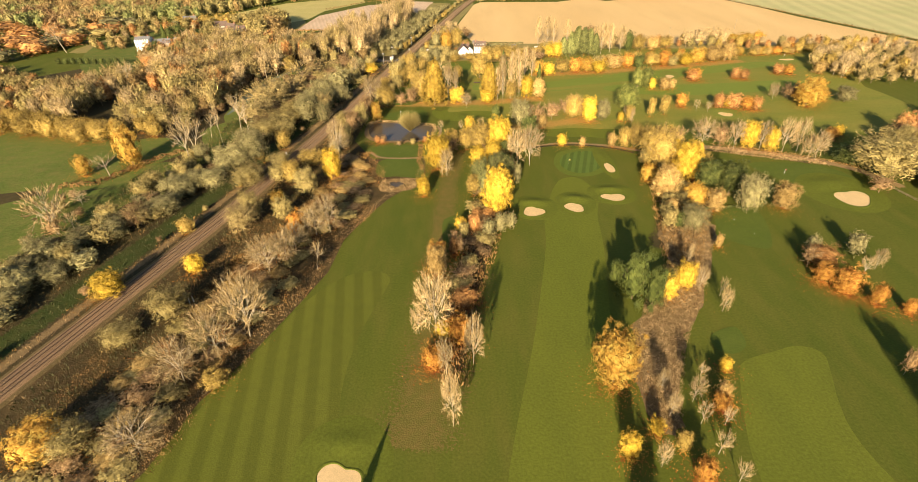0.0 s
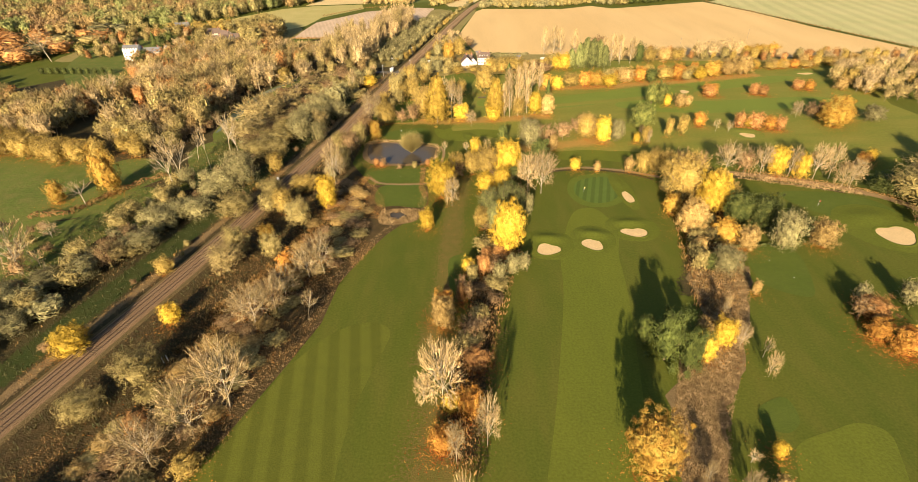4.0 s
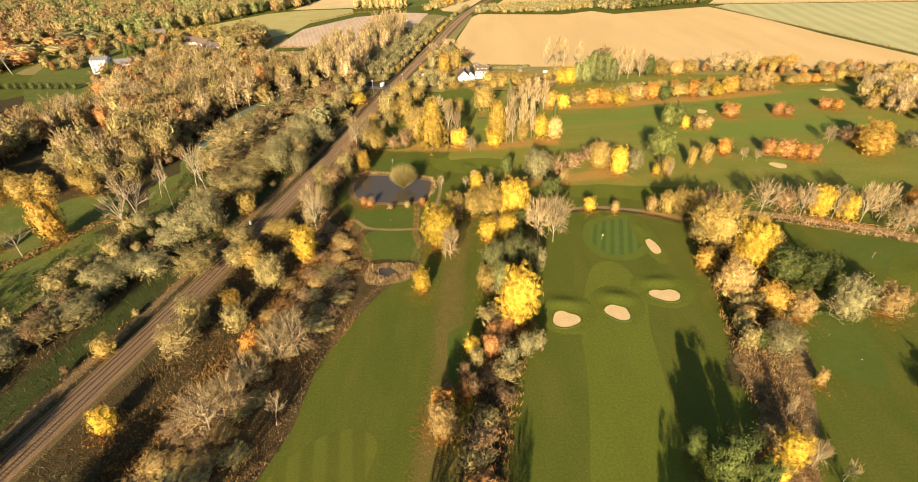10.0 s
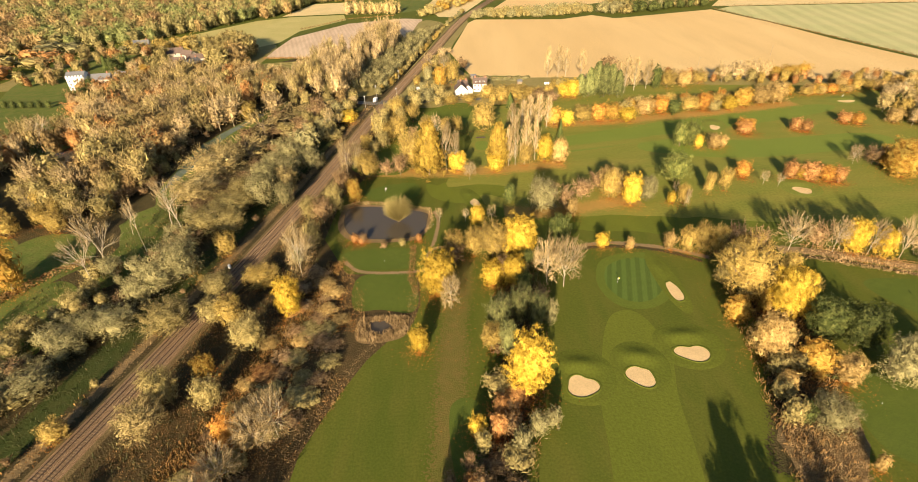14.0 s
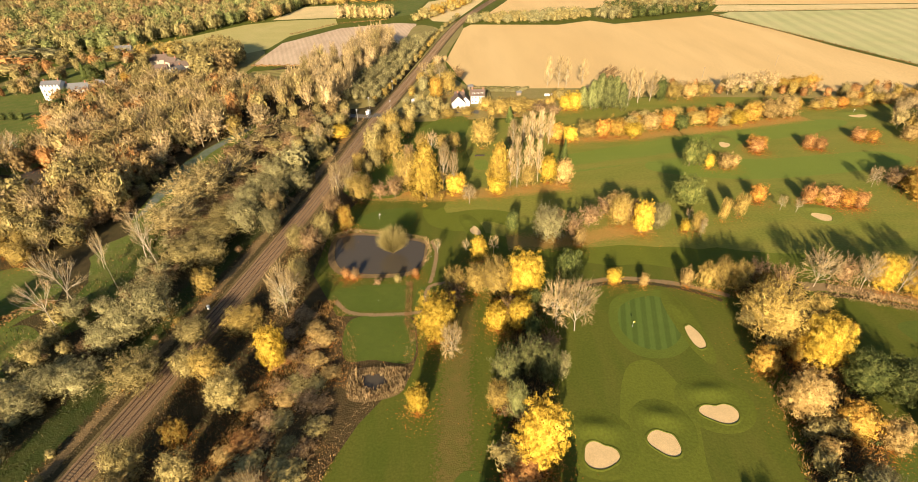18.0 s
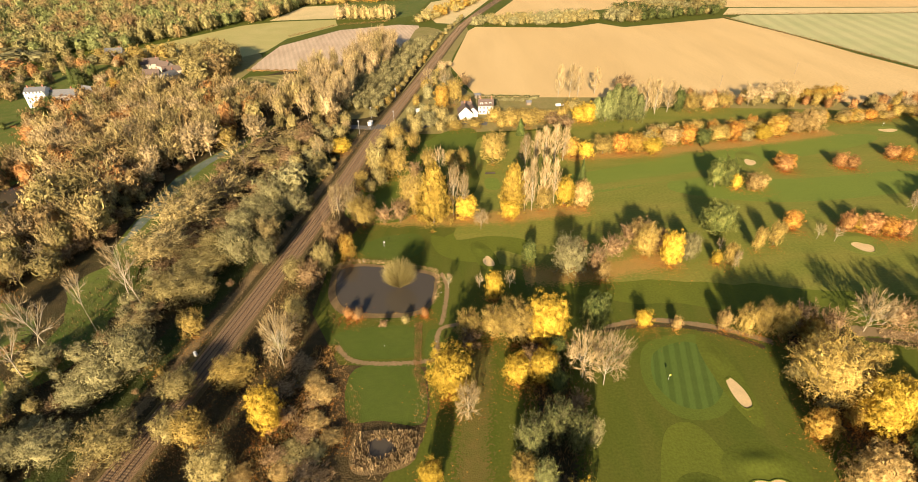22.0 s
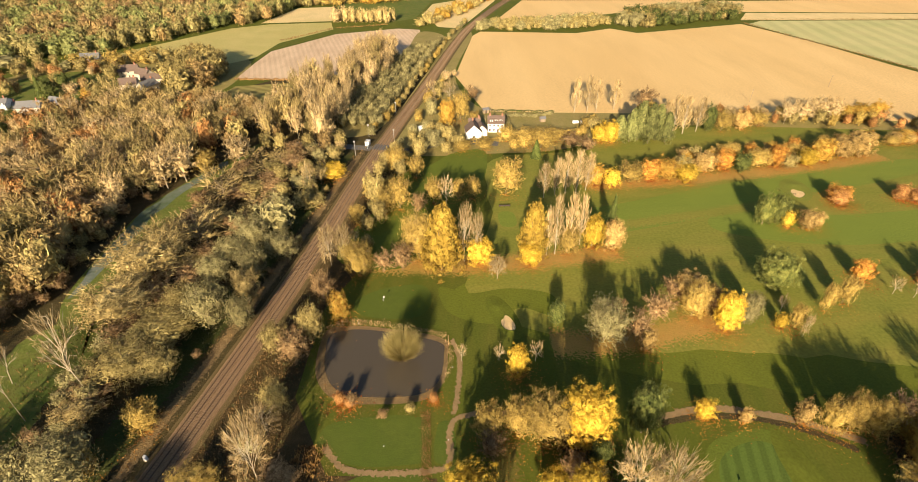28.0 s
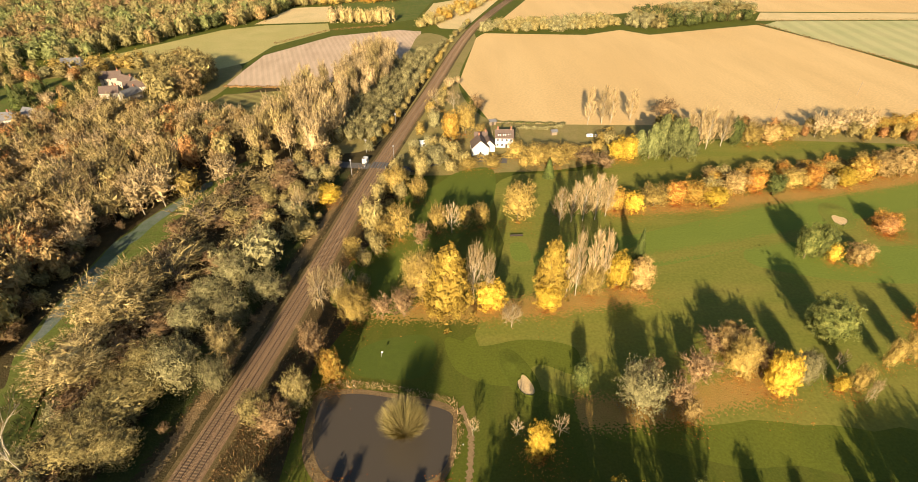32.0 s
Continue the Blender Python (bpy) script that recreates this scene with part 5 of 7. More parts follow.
for x, y, l, d, h, rf in ((17.5, 468, 3.5, 3, 2.2, "slate"), (50, 452, 3, 2.4, 2.0, "slate"), (-22, 440, 3, 4, 2.2, "paint")):
    gabled("garden_shed", x, y, 10, l, d, h, h + 0.8, M["timber"] if rf != "paint" else M["white"], M[rf], "small garden shed with a pitched roof", 0, 1, 1)
for x, y, t in ((68.8, 447.4, 5), (73.0, 446.4, -12)):
    cv = tagged(new("caravan"), "white touring caravan parked in a paddock", "caravan", "parked caravans")
    cv.matrix_basis = pose(x, y, 0, 0, 0, t) @ Matrix.Diagonal((0.62, 0.75, 0.75, 1))
    part("body", box(bmesh.new(), 0, 0, 0.55, 5.6, 2.2, 2.0, 0.3), M["paint"], cv)
    part("window", box(bmesh.new(), 0.4, -1.1, 1.45, 1.6, 0.06, 0.6, 0.02), M["glass"], cv)
    for s in (-1.12, 1.12):
        part("wheel", tube(bmesh.new(), (0, s - 0.1, 0.33), (0, s + 0.1, 0.33), 0.33, 0.33, 14), M["dark"], cv)
    part("drawbar", box(bmesh.new(), 3.3, 0, 0.5, 1.2, 0.25, 0.12), M["grey"], cv)

hall = gabled("country_house", -271, 470, 8, 12, 10, 9.5, 12.0, M["white"], M["slate"], "large white stone country house", 2, 3, 3)
for i in range(6):
    part("battlement", box(bmesh.new(), -5 + 2 * i, -5.1, 9.4, 1.0, 0.6, 1.1, 0.03), M["white"], hall)
gabled("house_wing", -258, 474, 8, 16, 8, 6, 9, M["stone"], M["slate"], "grey-roofed service wing of a country house", 2, 5, 2)
gabled("stable_range", -244, 484, -20, 18, 7, 4.5, 7.5, M["stone"], M["slate"], "long stone stable range", 1, 6, 1)
for x, y, t, l, d, e, r, w, rf, lab in (
    (-236, 552, 15, 13, 7, 5, 8.6, "stone", "rooftile", "stone village house under weathered brown tiles"),
    (-222, 545, -30, 12, 7, 4.6, 7.8, "stone", "rooftile", "stone village house under brown tiles"),
    (-212, 535, 20, 14, 7, 4, 7.0, "stone", "rooftile", "long stone village house under brown tiles"),
    (-208, 518, 70, 12, 7, 4.4, 7.4, "stone", "slate", "stone barn with a slate roof"),
    (-222, 522, 10, 11, 7, 4.6, 8.0, "stone", "rooftile", "stone house with brown tiles among garden trees"),
    (-198, 566, 5, 16, 6, 3.8, 6.4, "brick", "slate", "low farm building with a slate roof"),
    (-282, 588, 10, 13, 7, 5, 8.2, "white", "slate", "white house below the pasture"),
    (-196, 540, 40, 10, 6, 4.0, 6.8, "stone", "rooftile", "small stone cottage with brown tiles"),
):
    gabled("village_house", x, y, t, l, d, e, r, M[w], M[rf], lab, 1, 3, 2)

# ---- small things of the course ----
for x, y, c in ((53.0, 221.5, "yellowcloth"), (147, 206, "red"), (-33, 293, "paint"), (253, 402, "paint")):
    fl = tagged(new("flagstick"), "slim golf flagstick with a small cloth flag in a green", "flag")
    fl.location = (x, y, 0.05)
    part("stick", tube(bmesh.new(), (0, 0, 0), (0, 0, 2.3), 0.03, 0.025, 6), M["paint"], fl)
    bm = bmesh.new()
    vs = [bm.verts.new(p) for p in ((0, 0, 1.75), (0.55, 0.06, 1.8), (0.5, 0.02, 2.22), (0, 0, 2.28), (0, 0.02, 1.75), (0.55, 0.08, 1.8), (0.5, 0.04, 2.22), (0, 0.02, 2.28))]
    for f in ((0, 1, 2, 3), (7, 6, 5, 4), (0, 4, 5, 1), (3, 2, 6, 7)):
        bm.faces.new([vs[i] for i in f])
    part("cloth", bm, M[c], fl)
for x, y in ((-29, 239), (107, 168), (110, 158), (-40, 283), (-11, 263.5), (100, 297), (-13, 240)):
    mk = tagged(new("tee_marker"), "small white marker block on short turf", "marker", "tee markers")
    mk.location = (x, y, 0.05)
    part("block", box(bmesh.new(), 0, 0, 0, 0.22, 0.18, 0.2, 0.03), M["paint"], mk)
    part("peg", tube(bmesh.new(), (0, 0, -0.1), (0, 0, 0.05), 0.03, 0.03, 6), M["grey"], mk)
bn = tagged(new("bench"), "dark timber bench seen from behind", "bench")
bn.location = (15, 353, 0)
part("seat", box(bmesh.new(), 0, 0, 0.42, 5.0, 0.5, 0.1, 0.02), M["dark"], bn)
part("backrest", box(bmesh.new(), 0, 0.26, 0.5, 5.0, 0.1, 0.45, 0.02), M["dark"], bn)
for s in (-2.2, 0, 2.2):
    part("leg", box(bmesh.new(), s, 0, 0, 0.12, 0.5, 0.42), M["dark"], bn)
for x, y in ((192, 480), (264, 508)):
    post("utility_pole", x, y, 8.5, 0.16, M["timber"], "tall timber utility pole in the stubble", "pole", [("crossarm", (0, 0, 7.8, 1.8, 0.12, 0.14), M["timber"])])
for x, y, lean in ((-86, 125, 0), (-85, 125.6, 0)):
    pt = post("white_post", x, y, 2.4, 0.12, M["paint"], "broken pale timber post in the scrub", "post")


def fence(line, gap, h, label, rails=2):
    root = tagged(new("fence"), label, "fence")
    for (x0, y0), (x1, y1) in zip(line, line[1:]):
        d = math.hypot(x1 - x0, y1 - y0)
        k = max(1, int(d / gap))
        t = math.degrees(math.atan2(y1 - y0, x1 - x0))
        for i in range(k + 1):
            u = i / k
            part("post", box(bmesh.new(), x0 + (x1 - x0) * u, y0 + (y1 - y0) * u, 0, 0.13, 0.13, h, 0, t), M["timber"], root)
        for r in range(rails):
            part("rail", box(bmesh.new(), (x0 + x1) / 2, (y0 + y1) / 2, h * (0.45 + 0.42 * r), d, 0.05, 0.11, 0, t), M["timber"], root)
    return root


fence([(182, 200), (186, 180), (190, 160), (191, 140)], 3, 1.2, "weathered post-and-rail fence along the course")
fence([(28, 466), (17, 471), (16, 450)], 3, 1.6, "timber garden fence behind the houses")


# ---- trees, space by space ----

group_now = "trees between the fairways"
plant("bare", -2.2, 77.3, 19.0, 4.8)
plant("bare", -4.0, 92.4, 14.9, 4.7)
plant("bare", 3.3, 96.9, 17.8, 6.0)
plant("orange", -7.5, 96.7, 7.6, 7.8)
plant("orange", -0.5, 106.7, 8.7, 7.9)
plant("yellow", -5.2, 107.1, 6.7, 5.7)
plant("bare", -7.2, 107.7, 22.8, 11.7)
plant("bare", -12.2, 109.1, 11.2, 5.0)
plant("orange", -7.6, 142.7, 10.4, 7.3)
plant("peach", -7.4, 137.7, 12.1, 8.1)
plant("rust", -2.0, 149.2, 7.2, 4.8)
plant("olive", 1.7, 158.8, 7.5, 4.9)
plant("yellow", 0.7, 164.2, 7.1, 5.4)
plant("rust", 6.0, 163.5, 8.0, 5.0)
plant("rust", 6.8, 169.0, 7.5, 4.6)
plant("barebrown", -1.8, 153.6, 7.5, 4.2)
plant("barebrown", 0.5, 149.2, 8.1, 4.9)
plant("barebrown", -6.4, 150.1, 6.2, 3.3)
plant("greyg", 11.1, 158.6, 8.4, 5.3)
plant("greyg", 15.8, 163.0, 8.9, 5.5)
plant("greyg", 19.9, 165.0, 8.3, 4.5)
plant("yellow", 15.1, 177.5, 20.3, 12.9)
plant("gold", 6.9, 193.1, 9.3, 7.4)
plant("pine2", 9.8, 200.2, 15.1, 9.0)
plant("pine2", 16.3, 204.0, 15.4, 9.2)
plant("pine2", 21.5, 200.8, 14.8, 7.3)
plant("pine2", 11.4, 189.5, 14.5, 6.1)
plant("greyg", 25.8, 201.7, 10.9, 4.4)
plant("yellow", 9.9, 223.6, 9.5, 9.0)
plant("yellow", 16.8, 223.2, 12.4, 8.9)
plant("barebrown", 14.9, 226.9, 9.0, 9.2)
plant("bare", 28.8, 223.7, 18.3, 11.6)
plant("bare", 34.1, 220.7, 20.5, 11.4)
plant("yellow", 21.2, 238.5, 18.0, 13.8)
plant("gold", 11.3, 239.0, 16.2, 12.6)
plant("gold", 4.5, 241.7, 11.5, 9.0)
plant("gold", -3.1, 240.8, 11.4, 8.6)
plant("green", 35.7, 239.9, 17.5, 9.2)
plant("barebrown", -3.1, 235.2, 10.0, 7.6)

group_now = "trees by the first fairway"
plant("yellow", -14.5, 193.5, 9.4, 6.5)
plant("yellow", -9.3, 220.3, 16.5, 13.1)
plant("bare", -4.9, 211.2, 13.6, 7.1)

group_now = "trees of the reedy strip"
plant("cypress", 53.9, 122.7, 18.0, 11.7)
plant("cypress", 58.9, 118.9, 15.1, 8.4)
plant("cypress", 50.6, 129.9, 9.9, 6.4)
plant("yellow", 72.0, 128.0, 9.8, 7.0)
plant("yellow", 65.0, 123.0, 8.8, 6.9)
plant("peach", 70.0, 131.7, 6.6, 7.6)
plant("amber", 39.3, 89.8, 17.7, 12.8)
plant("yellow", 37.4, 68.7, 7.8, 5.4)
plant("yellow", 45.4, 74.2, 5.5, 4.1)
plant("gold", 49.9, 70.0, 6.2, 3.9)
plant("orange", 51.7, 62.5, 8.6, 5.4)
plant("bare", 50.0, 78.6, 9.3, 3.6)
plant("bare", 56.8, 76.4, 8.5, 3.8)
plant("bare", 43.7, 65.5, 8.9, 3.5)
plant("bare", 57.6, 68.4, 7.6, 4.4)
plant("bare", 58.9, 61.4, 7.7, 4.2)
plant("bare", 62.4, 76.0, 6.8, 3.3)
plant("peach", 65.0, 83.5, 6.5, 4.6)
plant("orange", 63.5, 80.7, 5.6, 4.8)
plant("yellow", 69.6, 92.8, 5.0, 3.7)
plant("bare", 57.4, 82.9, 9.8, 4.3)
plant("bare", 62.6, 91.1, 4.4, 3.7)
plant("bare", 50.6, 86.4, 8.6, 2.9)
plant("bare", 79.4, 115.8, 9.5, 3.8)
plant("bare", 81.6, 122.9, 7.7, 3.3)
plant("bare", 77.4, 139.2, 9.5, 2.3)
plant("peach", 92.8, 150.1, 5.6, 3.2)
plant("bare", 76.5, 126.3, 9.7, 4.0)

group_now = "trees by the right-hand fairway"
plant("orange", 117.6, 129.4, 8.0, 7.9)
plant("orange", 121.5, 124.0, 9.2, 9.4)
plant("rust", 123.1, 139.1, 7.1, 11.8)
plant("barebrown", 118.1, 138.4, 7.7, 6.7)
plant("orange", 127.2, 117.9, 7.9, 5.3)
plant("orange", 134.0, 113.6, 5.4, 4.2)
plant("bare", 132.9, 132.0, 7.6, 5.0)
plant("bare", 138.8, 135.0, 8.6, 4.6)
plant("greyg", 137.5, 144.4, 8.4, 7.3)
plant("greyg", 124.0, 146.2, 7.1, 5.3)
plant("barebrown", 115.3, 90.0, 10.6, 4.5)
plant("peach", 130.0, 176.9, 11.6, 11.1)

group_now = "belt beside the green"
plant("gold", 93.1, 214.8, 20.8, 20.1)
plant("yellow", 99.8, 202.9, 18.8, 13.2)
plant("gold", 108.9, 208.1, 11.5, 9.6)
plant("peach", 85.9, 186.6, 15.1, 11.8)
plant("green", 106.6, 192.8, 14.3, 12.3)
plant("green", 113.9, 188.6, 15.3, 12.0)
plant("green", 107.8, 208.0, 9.3, 7.7)
plant("greyg", 115.0, 174.6, 16.9, 12.0)
plant("amber", 96.0, 180.4, 9.8, 10.9)
plant("peach", 102.2, 176.1, 9.6, 9.0)
plant("greyg", 88.0, 161.3, 11.9, 10.8)
plant("olive", 80.2, 163.9, 8.5, 6.6)
plant("gold", 83.5, 238.5, 11.5, 7.0)
plant("gold", 88.6, 238.2, 13.5, 7.5)
plant("gold", 94.0, 236.6, 13.5, 7.5)
plant("peach", 78.3, 241.0, 8.0, 5.5)
plant("barebrown", 101.0, 238.0, 13.0, 9.0)
plant("barebrown", 107.5, 234.0, 13.0, 9.0)
plant("yellow", 53.6, 243.8, 6.9, 5.9)
plant("peach", 63.4, 241.8, 5.7, 3.8)

group_now = "row beyond the track"
plant("bare", 122.3, 237.5, 15.2, 12.5)
plant("barebrown", 130.5, 237.0, 13.5, 8.8)
plant("bare", 137.4, 235.0, 15.4, 9.2)
plant("yellow", 144.1, 234.6, 14.5, 9.5)
plant("bare", 149.0, 232.8, 15.3, 7.9)
plant("yellow", 153.0, 231.7, 12.4, 8.6)
plant("bare", 158.9, 230.0, 17.6, 9.0)
plant("bare", 165.7, 229.6, 17.6, 9.0)
plant("bare", 166.5, 221.7, 12.6, 9.0)
plant("bare", 169.1, 220.1, 14.9, 9.8)
plant("orange", 191.4, 244.5, 6.2, 7.0)
plant("yellow", 198.0, 249.1, 6.3, 6.0)
plant("olive", 188.6, 202.1, 19.9, 32.1)
plant("green", 183.1, 216.2, 8.2, 16.2)
plant("barebrown", 225.3, 240.5, 10.8, 17.6)
plant("barebrown", 176.0, 186.7, 8.1, 9.7)

group_now = "trees round the far holes"
plant("rust", -41.6, 253.0, 3.6, 3.6)
plant("rust", -39.0, 251.6, 2.6, 3.0)
plant("barebrown", -38.1, 251.8, 4.8, 3.4)
plant("rust", -16.6, 252.2, 3.4, 3.0)
plant("olive", -22.9, 248.8, 3.4, 3.4)
plant("barebrown", -29.7, 247.3, 3.3, 3.6)
plant("willow", -25.5, 267.0, 12.0, 14.0)
plant("yellow", 7.3, 260.5, 10.5, 7.0)
plant("bare", 13.1, 264.7, 8.4, 4.3)
plant("bare", 2.5, 265.5, 6.6, 4.0)
plant("bare", -8.4, 265.9, 7.0, 3.7)
plant("barebrown", 41.3, 280.0, 10.1, 6.3)
plant("barebrown", 44.7, 271.1, 13.7, 7.5)
plant("peach", 47.0, 267.9, 8.7, 5.9)
plant("peach", 68.1, 289.2, 11.9, 11.0)
plant("barebrown", 74.1, 281.5, 12.2, 8.0)
plant("greyg", 85.3, 281.3, 9.1, 5.5)
plant("yellow", 92.2, 275.2, 5.8, 4.4)
plant("bare", 97.0, 282.5, 7.2, 3.6)
plant("bare", 96.9, 270.5, 9.4, 2.7)
plant("juniper", 100.8, 294.5, 15.2, 14.5)
plant("juniper", 119.6, 334.5, 14.5, 9.5)
plant("juniper", 125.6, 335.5, 14.5, 9.5)
plant("yellow", 128.5, 332.3, 8.1, 5.9)
plant("peach", 136.1, 330.7, 8.5, 9.0)
plant("peach", 141.5, 333.0, 7.0, 7.0)
plant("orange", 163.4, 352.0, 8.0, 11.5)
plant("greyg", 35.2, 272.0, 16.5, 13.3)
plant("green", 22.1, 280.0, 9.6, 5.8)
plant("gold", 66.8, 281.5, 14.5, 9.6)
plant("yellow", 74.3, 275.0, 15.0, 9.0)
plant("greyg", 82.2, 277.5, 13.0, 7.5)
plant("gold", 111.4, 282.2, 11.1, 4.8)
plant("gold", 119.8, 285.3, 11.6, 6.4)
plant("orange", 134.5, 297.6, 9.0, 7.9)
plant("gold", 97.0, 274.9, 9.5, 5.3)
plant("barebrown", 54.3, 280.3, 11.0, 10.6)
plant("barebrown", 63.6, 290.5, 9.0, 9.2)
plant("peach", 73.0, 285.0, 10.0, 7.8)
plant("bare", 6.2, 303.3, 9.7, 6.9)
plant("goldtall", -13.1, 309.7, 28.3, 16.2)
plant("gold", -21.4, 316.7, 20.9, 13.9)
plant("bare", -4.8, 314.6, 25.7, 5.8)
plant("bare", -0.6, 314.4, 21.4, 4.8)
plant("yellow", 0.9, 313.2, 10.4, 10.8)
plant("goldtall", 21.0, 316.9, 24.4, 12.3)
plant("yellow", 19.4, 312.2, 9.1, 9.7)
plant("poplar", 26.3, 316.7, 21.1, 6.2)
plant("poplar", 29.7, 317.4, 27.1, 7.3)
plant("poplar", 34.4, 318.7, 26.9, 7.4)
plant("poplar", 40.4, 322.8, 23.2, 7.0)
plant("gold", 34.5, 317.8, 13.1, 8.7)
plant("yellow", 45.0, 322.0, 13.9, 9.3)
plant("pine", 53.4, 328.1, 19.8, 8.4)
plant("peach", 52.6, 320.2, 13.1, 9.0)
plant("gold", 17.0, 364.9, 18.1, 14.0)
plant("poplar", 33.5, 360.5, 18.0, 9.0)
plant("poplar", 38.8, 362.5, 18.9, 9.1)
plant("poplar", 43.8, 363.2, 21.0, 9.1)
plant("poplar", 48.9, 363.8, 21.5, 9.8)
plant("poplar", 54.0, 366.3, 19.1, 8.6)
plant("pine", 37.3, 401.7, 10.3, 8.7)
plant("amber", 59.4, 371.7, 10.7, 9.8)
plant("yellow", 67.1, 370.3, 9.1, 9.3)
plant("gold", 77.1, 373.4, 10.8, 13.1)
plant("orange", 86.9, 375.4, 10.8, 10.6)
plant("amber", 94.9, 376.0, 11.7, 13.2)
plant("yellow", 103.7, 373.5, 9.3, 12.0)
plant("olive", 103.1, 379.6, 11.1, 10.2)
plant("peach", 117.4, 384.2, 10.1, 13.7)
plant("orange", 127.8, 385.9, 10.9, 11.0)
plant("green", 134.6, 382.2, 10.4, 9.3)
plant("gold", 146.3, 387.2, 10.2, 13.3)
plant("orange", 155.1, 387.9, 11.9, 10.7)
plant("olive", 160.4, 384.2, 8.0, 8.4)
plant("yellow", 171.4, 388.1, 9.2, 11.5)
plant("amber", 182.0, 392.3, 12.2, 13.0)
plant("peach", 195.1, 396.5, 12.9, 14.5)
plant("peach", 206.8, 398.4, 14.1, 15.2)

group_now = "rows between far fairways"
plant("rust", 162.1, 349.3, 8.4, 9.4)
plant("rust", 192.4, 352.2, 7.6, 7.4)
plant("rust", 197.2, 350.2, 6.8, 7.9)
plant("rust", 226.2, 361.1, 7.0, 8.7)
plant("orange", 232.5, 358.7, 7.0, 8.2)
plant("peach", 253.7, 359.1, 8.8, 10.2)
plant("amber", 214.9, 302.7, 14.8, 14.1)
plant("amber", 209.2, 304.9, 10.4, 11.4)
plant("yellow", 223.0, 305.7, 5.1, 6.9)
plant("bare", 140.4, 289.1, 7.5, 4.3)
plant("bare", 146.2, 287.0, 7.2, 4.3)
plant("rust", 155.5, 294.5, 9.4, 7.5)
plant("rust", 163.0, 291.8, 9.8, 9.6)
plant("orange", 171.0, 291.2, 8.7, 8.7)
plant("rust", 175.5, 289.5, 8.3, 6.5)
plant("yellow", 160.8, 293.9, 7.0, 6.1)
plant("bare", 194.5, 307.0, 10.5, 6.3)
plant("barebrown", 203.4, 306.1, 10.7, 10.7)
plant("amber", 207.7, 294.4, 13.4, 17.1)
plant("amber", 221.8, 303.5, 7.6, 10.6)
plant("greyg", 233.6, 299.6, 10.3, 11.9)
plant("bare", 266.7, 351.6, 13.6, 12.4)
plant("bare", 278.0, 353.5, 14.1, 11.0)
plant("gold", 265.7, 349.9, 9.1, 11.9)

group_now = "trees by the paddock"
plant("fir", 86.5, 422.2, 14.6, 9.0)
plant("fir", 91.6, 419.5, 19.0, 10.0)
plant("fir", 97.0, 422.0, 22.5, 11.0)
plant("fir", 101.5, 417.5, 22.0, 11.0)
plant("fir", 106.8, 421.2, 20.5, 10.5)
plant("fir", 111.0, 418.0, 17.5, 9.0)
plant("yellow", 75.5, 420.7, 11.6, 10.4)
plant("yellow", 81.4, 420.5, 12.2, 11.2)
plant("poplar", 72.4, 465.6, 22.7, 9.5)
plant("poplar", 80.4, 465.5, 23.0, 10.5)
plant("poplar", 86.4, 466.8, 20.8, 9.5)
plant("poplar", 98.8, 470.3, 18.9, 10.5)
plant("barebrown", 118.1, 470.8, 14.1, 15.0)
plant("poplar", 111.4, 425.2, 22.5, 10.6)
plant("poplar", 117.5, 425.0, 24.9, 11.5)
plant("poplar", 125.8, 429.6, 22.5, 11.7)
plant("poplar", 135.2, 432.9, 20.5, 11.8)
plant("green", 141.9, 433.4, 15.9, 9.2)
plant("gold", 149.8, 433.1, 13.3, 12.5)
plant("peach", 162.9, 436.4, 11.1, 13.4)
plant("gold", 174.5, 439.7, 10.3, 12.8)
plant("farbare", 192.6, 442.1, 15.0, 11.7)
plant("farbare", 204.5, 445.0, 15.0, 14.4)
plant("farbare", 216.6, 447.7, 15.7, 14.5)
plant("farbare", 227.0, 450.4, 12.6, 12.1)
plant("amber", 234.0, 448.2, 9.3, 11.8)
plant("amber", 245.3, 449.5, 9.3, 13.3)
plant("amber", 257.2, 452.3, 9.4, 11.9)

group_now = "trees round the houses"
plant("amber", -7.2, 447.8, 16.5, 11.8)
plant("gold", 1.2, 455.3, 18.8, 12.5)
plant("greyg", -15.9, 462.3, 12.7, 7.2)
plant("gold", 8.8, 448.2, 9.1, 6.9)
plant("bare", -16.3, 490.8, 14.4, 8.5)
plant("bare", -3.8, 490.3, 14.4, 9.8)
plant("barebrown", 10.5, 489.7, 10.9, 10.6)
plant("greyg", -15.5, 419.9, 8.8, 12.6)
plant("olive", -22.6, 407.3, 10.2, 8.2)
plant("olive", -8.0, 425.9, 9.1, 10.0)
plant("gold", 24.7, 424.5, 9.1, 10.6)
plant("gold", 34.0, 417.7, 10.6, 15.8)
plant("gold", 42.1, 414.1, 11.8, 15.6)
plant("gold", 51.5, 423.4, 7.5, 14.2)
plant("barebrown", 58.4, 415.3, 7.9, 12.7)
plant("barebrown", 65.3, 408.7, 8.7, 11.3)
plant("gold", 0.1, 412.6, 6.3, 10.1)
plant("gold", 11.6, 413.2, 6.4, 9.6)

